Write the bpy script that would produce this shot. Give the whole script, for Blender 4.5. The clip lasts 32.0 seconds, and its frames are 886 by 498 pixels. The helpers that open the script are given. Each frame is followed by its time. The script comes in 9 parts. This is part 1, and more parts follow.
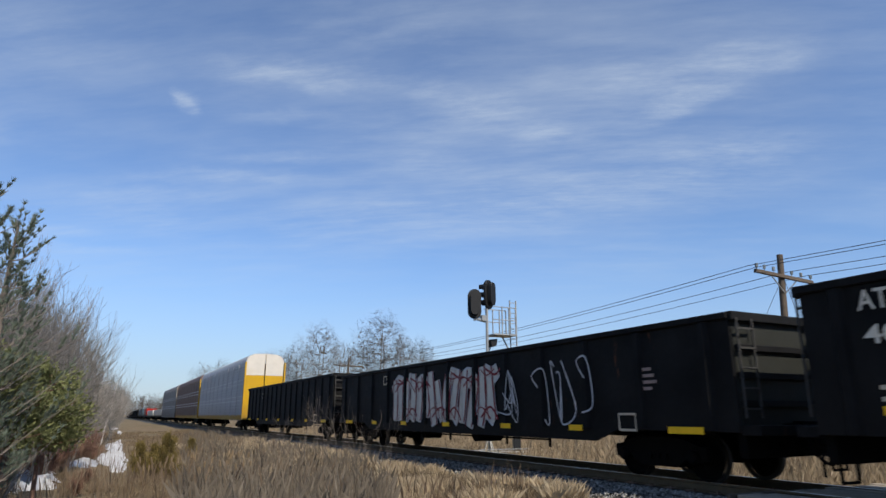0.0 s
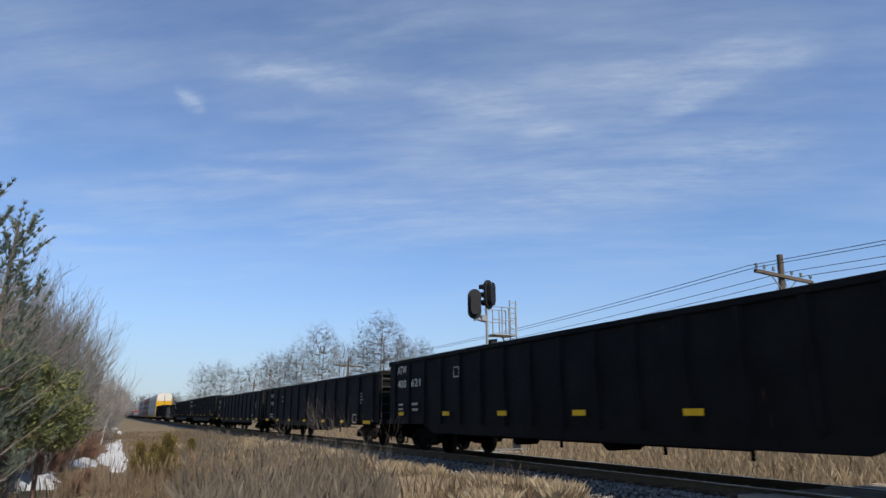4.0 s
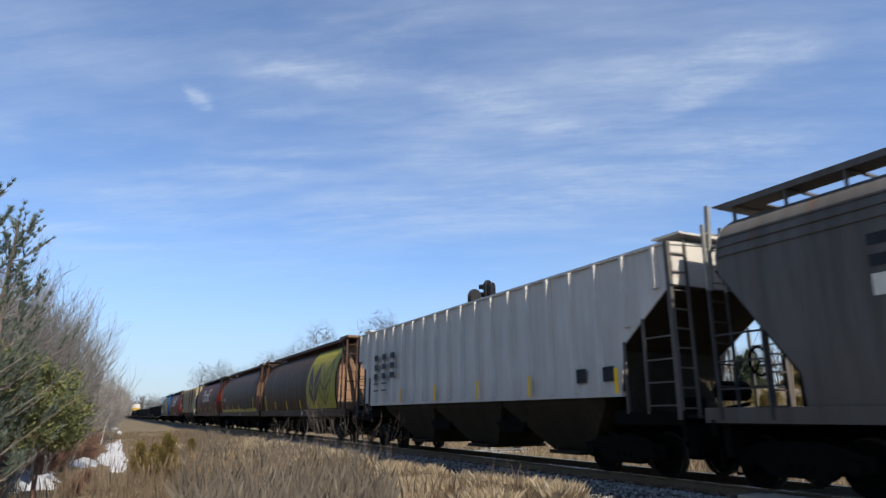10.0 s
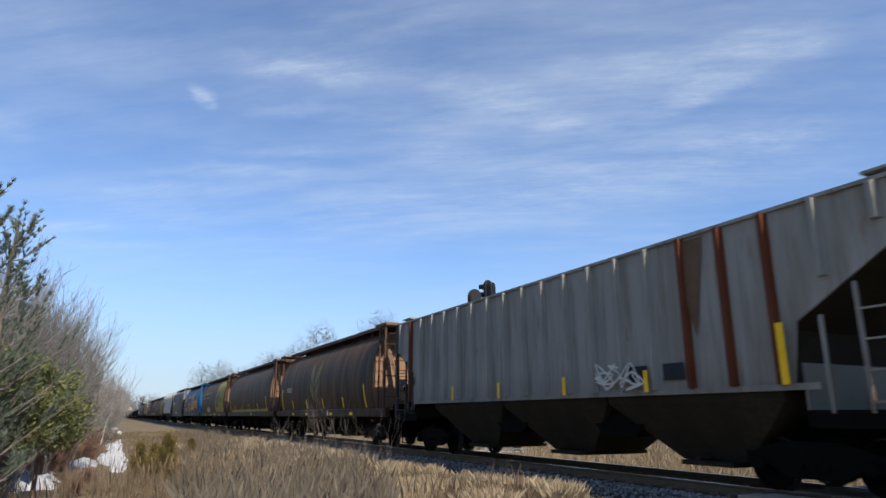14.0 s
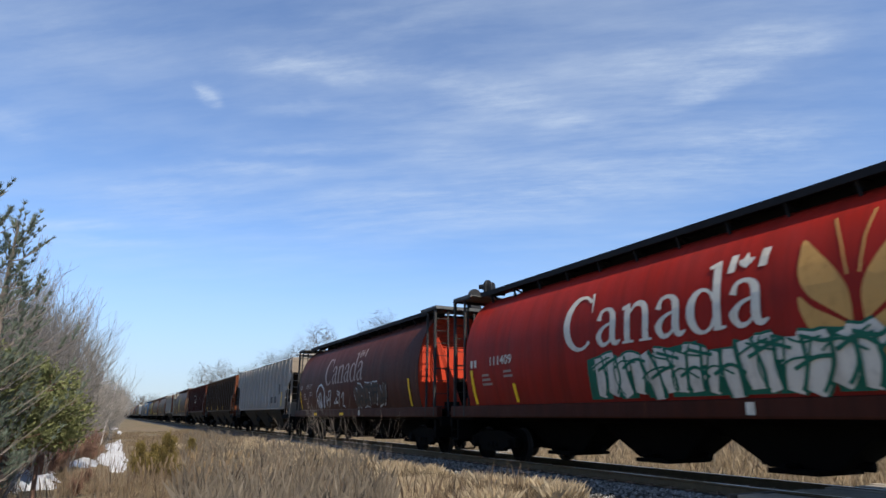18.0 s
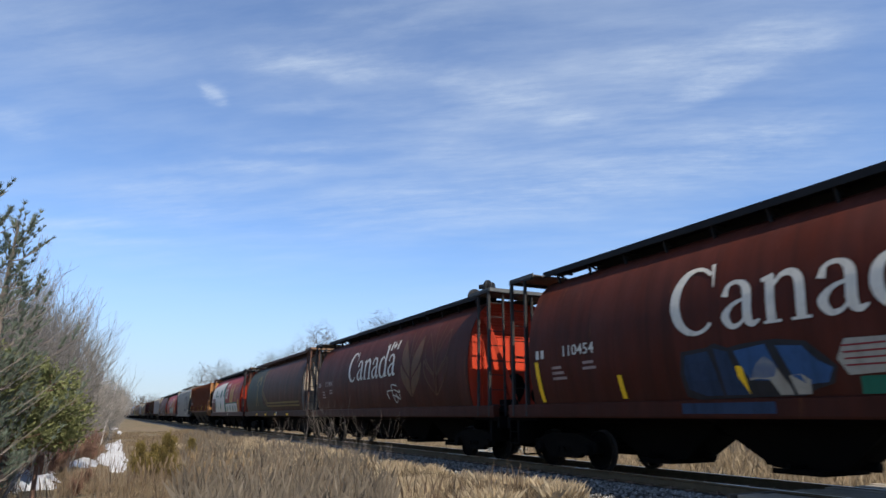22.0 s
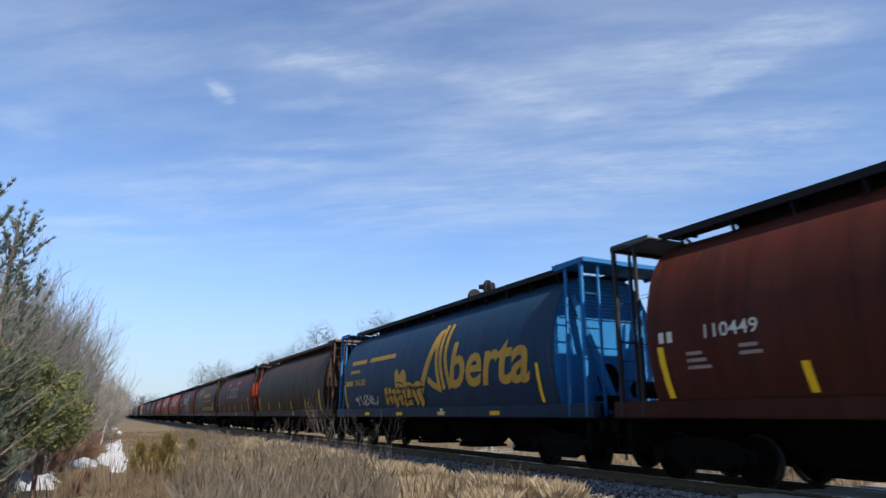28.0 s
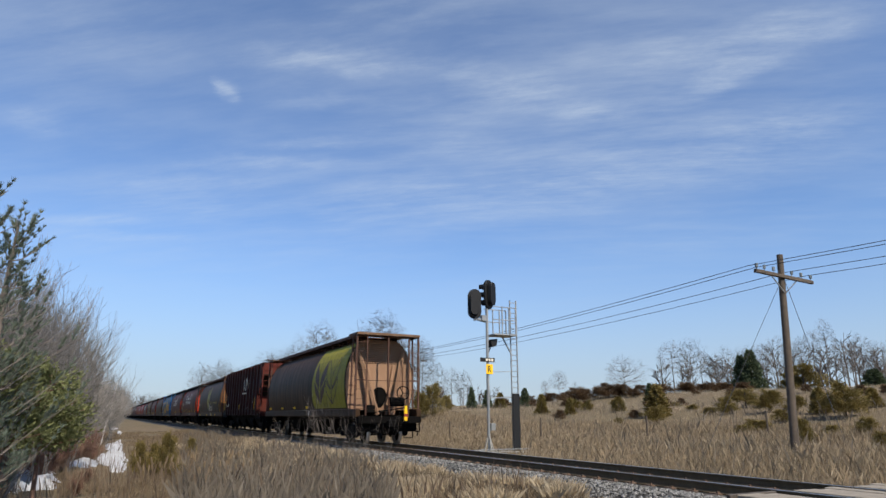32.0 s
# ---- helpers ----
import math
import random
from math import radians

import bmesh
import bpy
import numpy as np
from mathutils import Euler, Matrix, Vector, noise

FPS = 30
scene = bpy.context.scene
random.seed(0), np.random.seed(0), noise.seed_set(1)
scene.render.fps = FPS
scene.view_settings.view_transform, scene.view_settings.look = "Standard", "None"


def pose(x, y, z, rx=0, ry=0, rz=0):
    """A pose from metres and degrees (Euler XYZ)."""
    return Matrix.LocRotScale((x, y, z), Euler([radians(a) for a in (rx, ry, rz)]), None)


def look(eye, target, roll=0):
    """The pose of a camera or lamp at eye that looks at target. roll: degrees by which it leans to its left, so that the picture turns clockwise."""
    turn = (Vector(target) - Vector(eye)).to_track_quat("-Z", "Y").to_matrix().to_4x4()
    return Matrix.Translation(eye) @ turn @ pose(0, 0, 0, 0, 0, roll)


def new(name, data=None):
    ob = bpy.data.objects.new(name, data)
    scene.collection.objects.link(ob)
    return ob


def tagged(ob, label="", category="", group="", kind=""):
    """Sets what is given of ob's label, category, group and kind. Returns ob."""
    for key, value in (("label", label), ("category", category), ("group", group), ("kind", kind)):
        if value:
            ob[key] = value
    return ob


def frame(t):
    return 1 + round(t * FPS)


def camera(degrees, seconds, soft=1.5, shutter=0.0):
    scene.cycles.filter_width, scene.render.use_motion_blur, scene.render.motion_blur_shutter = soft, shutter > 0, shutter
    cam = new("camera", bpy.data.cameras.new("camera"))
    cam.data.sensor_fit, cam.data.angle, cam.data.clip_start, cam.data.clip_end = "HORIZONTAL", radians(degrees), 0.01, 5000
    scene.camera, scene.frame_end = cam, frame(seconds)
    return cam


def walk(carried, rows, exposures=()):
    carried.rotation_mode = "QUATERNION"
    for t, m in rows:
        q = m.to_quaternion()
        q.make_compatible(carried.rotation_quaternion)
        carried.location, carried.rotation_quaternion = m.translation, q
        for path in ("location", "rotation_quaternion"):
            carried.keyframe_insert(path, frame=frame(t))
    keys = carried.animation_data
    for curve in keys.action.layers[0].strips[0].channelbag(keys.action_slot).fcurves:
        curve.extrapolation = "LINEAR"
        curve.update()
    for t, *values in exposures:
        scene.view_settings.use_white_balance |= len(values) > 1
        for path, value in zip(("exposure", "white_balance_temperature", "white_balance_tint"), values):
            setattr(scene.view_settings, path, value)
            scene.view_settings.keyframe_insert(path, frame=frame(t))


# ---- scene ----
cam = camera(69.75, 32.0, soft=1.5, shutter=0.07)
CAMERA = pose(0, 0, 1.174, 104.67, 0, -27.07)
# the film brightens a little while the dark train fills the view
walk(cam, [(0.0, CAMERA), (32.0, CAMERA)],
     exposures=((0.0, 0.56), (3.0, 0.53), (6.0, 0.70), (7.0, 0.81), (8.0, 0.77), (10.0, 0.75), (13.0, 0.77), (18.0, 0.81), (24.0, 0.83), (30.0, 0.84), (31.0, 0.87), (31.4, 0.82), (32.0, 0.60)))

# the track runs along +Y at X = TRACK, rail heads at z = 0
TRACK = 10.64
SUN_ELEVATION, SUN_EAST = 46.0, 7.5      # degrees; the sun stands behind the camera, a little beyond the track

# ---- light ----
world = bpy.data.worlds.new("world")
scene.world = world
world.use_nodes = True
wn = world.node_tree.nodes
sky = wn.new("ShaderNodeTexSky")
sky.sky_type = "NISHITA"
sky.sun_disc = False
sky.sun_elevation = radians(SUN_ELEVATION)
sky.sun_rotation = radians(180 - SUN_EAST)
sky.air_density, sky.dust_density, sky.ozone_density = 1.0, 0.0, 3.0
wn["Background"].inputs["Strength"].default_value = 0.089
cool = wn.new("ShaderNodeMix")
cool.data_type, cool.blend_type = "RGBA", "MULTIPLY"
cool.inputs[0].default_value, cool.inputs[7].default_value = 1.0, (0.795, 0.94, 1.14, 1)
world.node_tree.links.new(sky.outputs["Color"], cool.inputs[6])
world.node_tree.links.new(cool.outputs[2], wn["Background"].inputs["Color"])

sun = new("sun", bpy.data.lights.new("sun", "SUN"))
sun.data.energy, sun.data.angle, sun.data.color = 5.0, radians(0.53), (1.0, 0.925, 0.81)
se, sa = radians(SUN_ELEVATION), radians(SUN_EAST)
to_sun = Vector((math.cos(se) * math.sin(sa), -math.cos(se) * math.cos(sa), math.sin(se)))
sun.matrix_world = look(to_sun * 100, (0, 0, 0))


# ---- materials ----
def nodes(name):
    m = bpy.data.materials.new(name)
    m.use_nodes = True
    nt = m.node_tree
    return m, nt, nt.nodes["Principled BSDF"]


def tex(nt, scale, detail=4.0, rough=0.55, vec=None, stretch=None):
    n = nt.nodes.new("ShaderNodeTexNoise")
    n.inputs["Scale"].default_value, n.inputs["Detail"].default_value, n.inputs["Roughness"].default_value = scale, detail, rough
    if vec is not None:
        if stretch:
            mp = nt.nodes.new("ShaderNodeMapping")
            mp.inputs["Scale"].default_value = stretch
            nt.links.new(vec, mp.inputs["Vector"])
            vec = mp.outputs["Vector"]
        nt.links.new(vec, n.inputs["Vector"])
    return n


def ramp(nt, fac, lo, hi, a=(0, 0, 0, 1), b=(1, 1, 1, 1)):
    r = nt.nodes.new("ShaderNodeValToRGB")
    e = r.color_ramp.elements
    e[0].position, e[1].position, e[0].color, e[1].color = lo, hi, a, b
    nt.links.new(fac, r.inputs["Fac"])
    return r


def mix(nt, fac, a, b, kind="MIX"):
    n = nt.nodes.new("ShaderNodeMix")
    n.data_type, n.blend_type = "RGBA", kind
    for sock, v in ((n.inputs[0], fac), (n.inputs[6], a), (n.inputs[7], b)):
        if hasattr(v, "links"):
            nt.links.new(v, sock)
        else:
            sock.default_value = v if not isinstance(v, tuple) else (*v[:3], 1)
    return n.outputs[2]


def coords(nt, which="Object"):
    return nt.nodes.new("ShaderNodeTexCoord").outputs[which]


def bump(nt, bsdf, height, strength=0.3, distance=0.02):
    b = nt.nodes.new("ShaderNodeBump")
    b.inputs["Strength"].default_value, b.inputs["Distance"].default_value = strength, distance
    nt.links.new(height, b.inputs["Height"])
    nt.links.new(b.outputs["Normal"], bsdf.inputs["Normal"])


def plain(name, col, rough=0.6, metal=0.0, vary=0.25, scale=3.0, grain=0.0, gloss=0.4):
    """A surface of one colour with soft stains at two scales."""
    m, nt, b = nodes(name)
    c = coords(nt)
    big, fine = tex(nt, scale, 5, 0.6, c), tex(nt, scale * 9, 3, 0.5, c)
    dark = tuple(v * (1 - vary) for v in col)
    lite = tuple(min(1, v * (1 + vary * 0.5)) for v in col)
    k = mix(nt, ramp(nt, big.outputs["Fac"], 0.3, 0.7).outputs["Color"], dark, lite)
    k = mix(nt, ramp(nt, fine.outputs["Fac"], 0.35, 0.75).outputs["Color"], k, tuple(v * (1 - vary * 0.6) for v in col))
    nt.links.new(k, b.inputs["Base Color"])
    b.inputs["Roughness"].default_value, b.inputs["Metallic"].default_value = rough, metal
    b.inputs["Specular IOR Level"].default_value = gloss
    if grain:
        bump(nt, b, fine.outputs["Fac"], grain, 0.01)
    return m


def car_paint(name, col, grime_and_shade=(0.05, 0.035, 0.025), amount=0.45, rust=0.0, rough=0.5, ripple=0.25, low=0.58, gloss=0.08, seams=0.0):
    """Old railway paint: faded in patches, streaked downwards, darkened near the sill for road dirt and belly shade,
    weld ripple round the shell.
    """
    m, nt, b = nodes(name)
    c = coords(nt)
    patch = tex(nt, 0.7, 5, 0.6, c)
    streak = tex(nt, 1.0, 5, 0.65, c, (0.2, 3.2, 0.28))
    fine = tex(nt, 14, 4, 0.6, c)
    faded = tuple(min(1, v * 0.86 + 0.009) for v in col)
    k = mix(nt, ramp(nt, patch.outputs["Fac"], 0.35, 0.68).outputs["Color"], col, faded)
    r = ramp(nt, streak.outputs["Fac"], 0.43, 0.68)
    mul = nt.nodes.new("ShaderNodeMath")
    mul.operation, mul.inputs[1].default_value = "MULTIPLY", amount
    nt.links.new(r.outputs["Color"], mul.inputs[0])
    k = mix(nt, mul.outputs[0], k, grime_and_shade)
    if rust:
        q = tex(nt, 1.6, 6, 0.7, c, (0.3, 2.4, 0.35))
        f = ramp(nt, q.outputs["Fac"], 0.66 - 0.16 * rust, 0.74)
        k = mix(nt, f.outputs["Color"], k, (0.17, 0.062, 0.022))
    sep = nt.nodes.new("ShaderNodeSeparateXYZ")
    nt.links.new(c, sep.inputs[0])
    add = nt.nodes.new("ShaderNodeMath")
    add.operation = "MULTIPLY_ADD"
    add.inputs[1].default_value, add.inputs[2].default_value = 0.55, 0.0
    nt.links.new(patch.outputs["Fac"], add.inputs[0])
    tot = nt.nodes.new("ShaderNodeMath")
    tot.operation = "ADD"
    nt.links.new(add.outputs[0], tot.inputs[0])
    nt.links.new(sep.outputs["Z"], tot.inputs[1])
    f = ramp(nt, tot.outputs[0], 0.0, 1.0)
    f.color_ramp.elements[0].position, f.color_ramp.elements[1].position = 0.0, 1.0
    # darkens the lower side: road dirt plus the shade on its belly
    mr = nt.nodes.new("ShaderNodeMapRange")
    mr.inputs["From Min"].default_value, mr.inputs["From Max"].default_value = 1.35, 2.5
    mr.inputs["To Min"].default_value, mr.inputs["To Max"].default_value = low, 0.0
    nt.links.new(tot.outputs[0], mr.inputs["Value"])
    k = mix(nt, mr.outputs["Result"], k, grime_and_shade)
    nt.links.new(k, b.inputs["Base Color"])
    rr = nt.nodes.new("ShaderNodeMapRange")
    rr.inputs["To Min"].default_value, rr.inputs["To Max"].default_value = rough - 0.12, rough + 0.22
    nt.links.new(fine.outputs["Fac"], rr.inputs["Value"])
    nt.links.new(rr.outputs["Result"], b.inputs["Roughness"])
    b.inputs["Specular IOR Level"].default_value = gloss
    wob = tex(nt, 1.0, 3, 0.5, c, (0.15, 2.2, 0.9))
    if seams:
        # bulged sheets between the welds, dark lines drawn along them
        w = tex(nt, 1.0, 2, 0.5, c, (0.05, 1.25, 0.09))
        off = nt.nodes.new("ShaderNodeMath")
        off.operation, off.inputs[1].default_value = "SUBTRACT", 0.5
        near = nt.nodes.new("ShaderNodeMath")
        near.operation = "ABSOLUTE"
        nt.links.new(w.outputs["Fac"], off.inputs[0])
        nt.links.new(off.outputs[0], near.inputs[0])
        line = ramp(nt, near.outputs[0], 0.004, 0.05, (seams, seams, seams, 1), (0, 0, 0, 1))
        k = mix(nt, line.outputs["Color"], k, grime_and_shade)
        nt.links.new(k, b.inputs["Base Color"])
        tall = nt.nodes.new("ShaderNodeMath")
        tall.operation = "ADD"
        nt.links.new(wob.outputs["Fac"], tall.inputs[0])
        nt.links.new(w.outputs["Fac"], tall.inputs[1])
        bump(nt, b, tall.outputs[0], ripple + 0.1, 0.045)
    else:
        bump(nt, b, wob.outputs["Fac"], ripple, 0.03)
    return m


def decal_paint(name, col, wear=0.3):
    m, nt, b = nodes(name)
    n = tex(nt, 5, 6, 0.7, coords(nt))
    k = mix(nt, ramp(nt, n.outputs["Fac"], 0.5, 0.8).outputs["Color"], col, tuple(v * (1 - wear) for v in col))
    run = tex(nt, 1.3, 6, 0.7, coords(nt), (0.3, 3.5, 0.4))
    k = mix(nt, ramp(nt, run.outputs["Fac"], 0.5, 0.78).outputs["Color"], k, tuple(v * (1 - 1.3 * wear) * f for v, f in zip(col, (1.0, 0.93, 0.86))))
    nt.links.new(k, b.inputs["Base Color"])
    b.inputs["Roughness"].default_value, b.inputs["Specular IOR Level"].default_value = 0.6, 0.2
    return m


BLACK = car_paint("black_car_paint", (0.0045, 0.0045, 0.005), (0.009, 0.008, 0.007), 0.4, 0.04, 0.65, 0.2, 0.3, 0.1)
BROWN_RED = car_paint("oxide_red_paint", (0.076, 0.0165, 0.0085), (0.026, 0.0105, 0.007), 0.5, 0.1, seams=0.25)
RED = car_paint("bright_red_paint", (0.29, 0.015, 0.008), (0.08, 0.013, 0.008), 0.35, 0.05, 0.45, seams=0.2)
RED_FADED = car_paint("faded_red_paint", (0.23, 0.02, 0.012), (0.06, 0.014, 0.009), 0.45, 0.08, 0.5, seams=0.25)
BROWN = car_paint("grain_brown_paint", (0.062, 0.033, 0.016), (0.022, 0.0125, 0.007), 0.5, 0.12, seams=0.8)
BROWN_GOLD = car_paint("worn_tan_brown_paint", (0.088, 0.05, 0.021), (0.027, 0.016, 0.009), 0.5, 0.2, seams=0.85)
DARK_BROWN = car_paint("dark_brown_paint", (0.042, 0.025, 0.015), (0.02, 0.013, 0.009), 0.5, 0.15)
RUST = car_paint("rust_orange_paint", (0.125, 0.036, 0.014), (0.04, 0.016, 0.009), 0.45, 0.2)
MAROON = car_paint("maroon_paint", (0.036, 0.0095, 0.0075), (0.014, 0.007, 0.006), 0.4, 0.05)
TAN = car_paint("stone_grey_paint", (0.34, 0.285, 0.19), (0.13, 0.09, 0.05), 0.6, 0.4, low=0.5)
GREY = car_paint("light_grey_paint", (0.29, 0.275, 0.24), (0.11, 0.085, 0.06), 0.6, 0.4, low=0.5)
WHITE = car_paint("off_white_paint", (0.56, 0.52, 0.46), (0.27, 0.24, 0.19), 0.35, 0.05, low=0.2)
TAUPE = car_paint("warm_grey_paint", (0.32, 0.295, 0.265), (0.18, 0.15, 0.12), 0.4, 0.1, low=0.35)
CNGREY = car_paint("weathered_grey_paint", (0.215, 0.205, 0.185), (0.1, 0.082, 0.062), 0.5, 0.3, low=0.3)
CNGREY_DIRTY = car_paint("sooty_grey_paint", (0.115, 0.105, 0.093), (0.05, 0.04, 0.032), 0.55, 0.15, low=0.4)
BLUE = car_paint("deep_blue_paint", (0.012, 0.043, 0.088), (0.015, 0.019, 0.025), 0.4, 0.03, 0.45, seams=0.15)
# for the blue cars' ends and frames: their blue lightened as if sunlit
BLUE_SUNLIT = car_paint("sunlit_blue_paint", (0.02, 0.165, 0.4), (0.025, 0.045, 0.08), 0.3, 0.02, 0.45)
SLATE = car_paint("faded_slate_blue_paint", (0.05, 0.075, 0.095), (0.035, 0.036, 0.036), 0.5, 0.05, seams=0.25)
SASK = car_paint("sask_brown_paint", (0.078, 0.028, 0.015), (0.024, 0.014, 0.009), 0.6, 0.15, seams=0.3)
SASK_GREEN = car_paint("sask_green_paint", (0.04, 0.045, 0.032), (0.035, 0.028, 0.02), 0.45, 0.08)
# end paints: body colours painted as direct sun shows them on the ends
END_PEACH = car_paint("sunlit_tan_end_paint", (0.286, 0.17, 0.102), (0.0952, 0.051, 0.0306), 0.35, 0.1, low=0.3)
END_ORANGE = car_paint("sunlit_gold_end_paint", (0.313, 0.143, 0.0544), (0.0952, 0.051, 0.0238), 0.35, 0.1, low=0.3)
END_RED = car_paint("sunlit_red_end_paint", (0.422, 0.0408, 0.015), (0.109, 0.0204, 0.0122), 0.3, 0.03, low=0.25)
END_CREAM = car_paint("sunlit_pale_end_paint", (0.255, 0.215, 0.17), (0.08, 0.055, 0.038), 0.4, 0.1, low=0.3)
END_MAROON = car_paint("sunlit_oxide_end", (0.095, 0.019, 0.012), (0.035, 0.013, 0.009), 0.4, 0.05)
# a black end wall, coloured grey-green as its sunlit sheet looks
END_DULL = car_paint("sunlit_black_end", (0.024, 0.025, 0.021), (0.01, 0.01, 0.009), 0.4, 0.1)
SILVER = car_paint("galvanised_panel", (0.36, 0.37, 0.39), (0.2, 0.19, 0.18), 0.4, 0.03, 0.45)
RACK_BROWN = car_paint("brown_rack_panel", (0.13, 0.075, 0.06), (0.06, 0.04, 0.034), 0.45, 0.05)
RACK_GREY = car_paint("grey_rack_panel", (0.2, 0.19, 0.185), (0.1, 0.09, 0.085), 0.45, 0.03)
RACK_YELLOW = car_paint("yellow_rack_paint", (0.49, 0.286, 0.0136), (0.136, 0.0816, 0.0272), 0.2, 0.02)
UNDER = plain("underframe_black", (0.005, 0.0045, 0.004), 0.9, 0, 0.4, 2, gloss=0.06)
# dirty bay steel, also the dark paint for shaded sheets under the ends
BAY = plain("grimy_shaded_steel", (0.034, 0.027, 0.018), 0.85, 0, 0.5, 1.2, gloss=0.12)
UNDER_BROWN = plain("brown_frame_paint", (0.085, 0.042, 0.027), 0.7, 0, 0.35, 2, gloss=0.2)
WALKWAY = plain("dark_walkway_steel", (0.012, 0.012, 0.013), 0.75, 0, 0.3, 4, gloss=0.2)
FRAME_DARK = plain("dark_frame_paint", (0.03, 0.028, 0.027), 0.7, 0, 0.35, 3, gloss=0.2)
# platform plates, coloured lighter for sunlight on and through their gratings
GRATE_GREY = plain("sunlit_grey_grating", (0.09, 0.092, 0.09), 0.65, 0.2, 0.3, 4, gloss=0.3)
GRATE_TAN = plain("sunlit_tan_grating", (0.17, 0.1, 0.06), 0.7, 0, 0.35, 4, gloss=0.2)
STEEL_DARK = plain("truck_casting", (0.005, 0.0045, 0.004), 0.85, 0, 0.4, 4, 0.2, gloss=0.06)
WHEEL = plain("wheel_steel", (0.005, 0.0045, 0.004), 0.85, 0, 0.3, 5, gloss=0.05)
# tread steel darkened for the shade under and between the cars
TREAD_SHADED = plain("shaded_tread", (0.03, 0.027, 0.025), 0.6, 0.2, 0.2, 5)
TREAD = plain("polished_tread", (0.4, 0.38, 0.36), 0.3, 0.8, 0.1, 5)
LADDER_DULL = plain("dull_ladder_paint", (0.05, 0.048, 0.045), 0.7, 0, 0.4, 4, gloss=0.2)
LADDER_PALE = plain("pale_ladder_paint", (0.26, 0.24, 0.2), 0.6, 0, 0.3, 4)
D_WHITE = decal_paint("white_lettering", (0.62, 0.57, 0.47))
D_CREAM = decal_paint("cream_lettering", (0.5, 0.43, 0.32))
D_FADED = decal_paint("faded_white_lettering", (0.3, 0.22, 0.19))
D_YELLOW = decal_paint("safety_yellow", (0.85, 0.5, 0.015), 0.2)
D_GOLD = decal_paint("gold_lettering", (0.55, 0.3, 0.035))
D_WHEAT = decal_paint("wheat_tan", (0.5, 0.27, 0.08))
D_WHEAT_DIM = decal_paint("dim_wheat", (0.115, 0.053, 0.021), 0.5)
D_WHEAT_OLD = decal_paint("worn_olive_emblem", (0.17, 0.125, 0.04), 0.5)
D_LIME = decal_paint("mustard_lime_panel", (0.27, 0.235, 0.016), 0.5)
D_OLIVE = decal_paint("worn_olive_panel", (0.33, 0.28, 0.06), 0.35)
D_BROWN = decal_paint("brown_over_panel", (0.075, 0.045, 0.03), 0.3)
D_OXIDE = decal_paint("oxide_red_patch", (0.085, 0.02, 0.013), 0.3)
D_BLACK = decal_paint("black_lettering", (0.02, 0.02, 0.022))
D_GREEN = decal_paint("green_spray_paint", (0.012, 0.11, 0.07))
D_SILVER = decal_paint("silver_spray_paint", (0.5, 0.5, 0.5))
D_PALE = decal_paint("white_spray_paint", (0.56, 0.53, 0.46), 0.35)
D_BLUE = decal_paint("blue_spray_paint", (0.028, 0.075, 0.17), 0.4)
D_NAVY = decal_paint("navy_spray_paint", (0.018, 0.035, 0.07), 0.35)
D_GREYED = decal_paint("greyed_white_spray_paint", (0.3, 0.28, 0.23), 0.4)
D_RED = decal_paint("dark_red_spray_paint", (0.2, 0.025, 0.03))
D_TEAL = decal_paint("teal_spray_paint", (0.02, 0.065, 0.07), 0.5)
D_STAIN = decal_paint("brown_rust_stain", (0.13, 0.075, 0.04), 0.5)


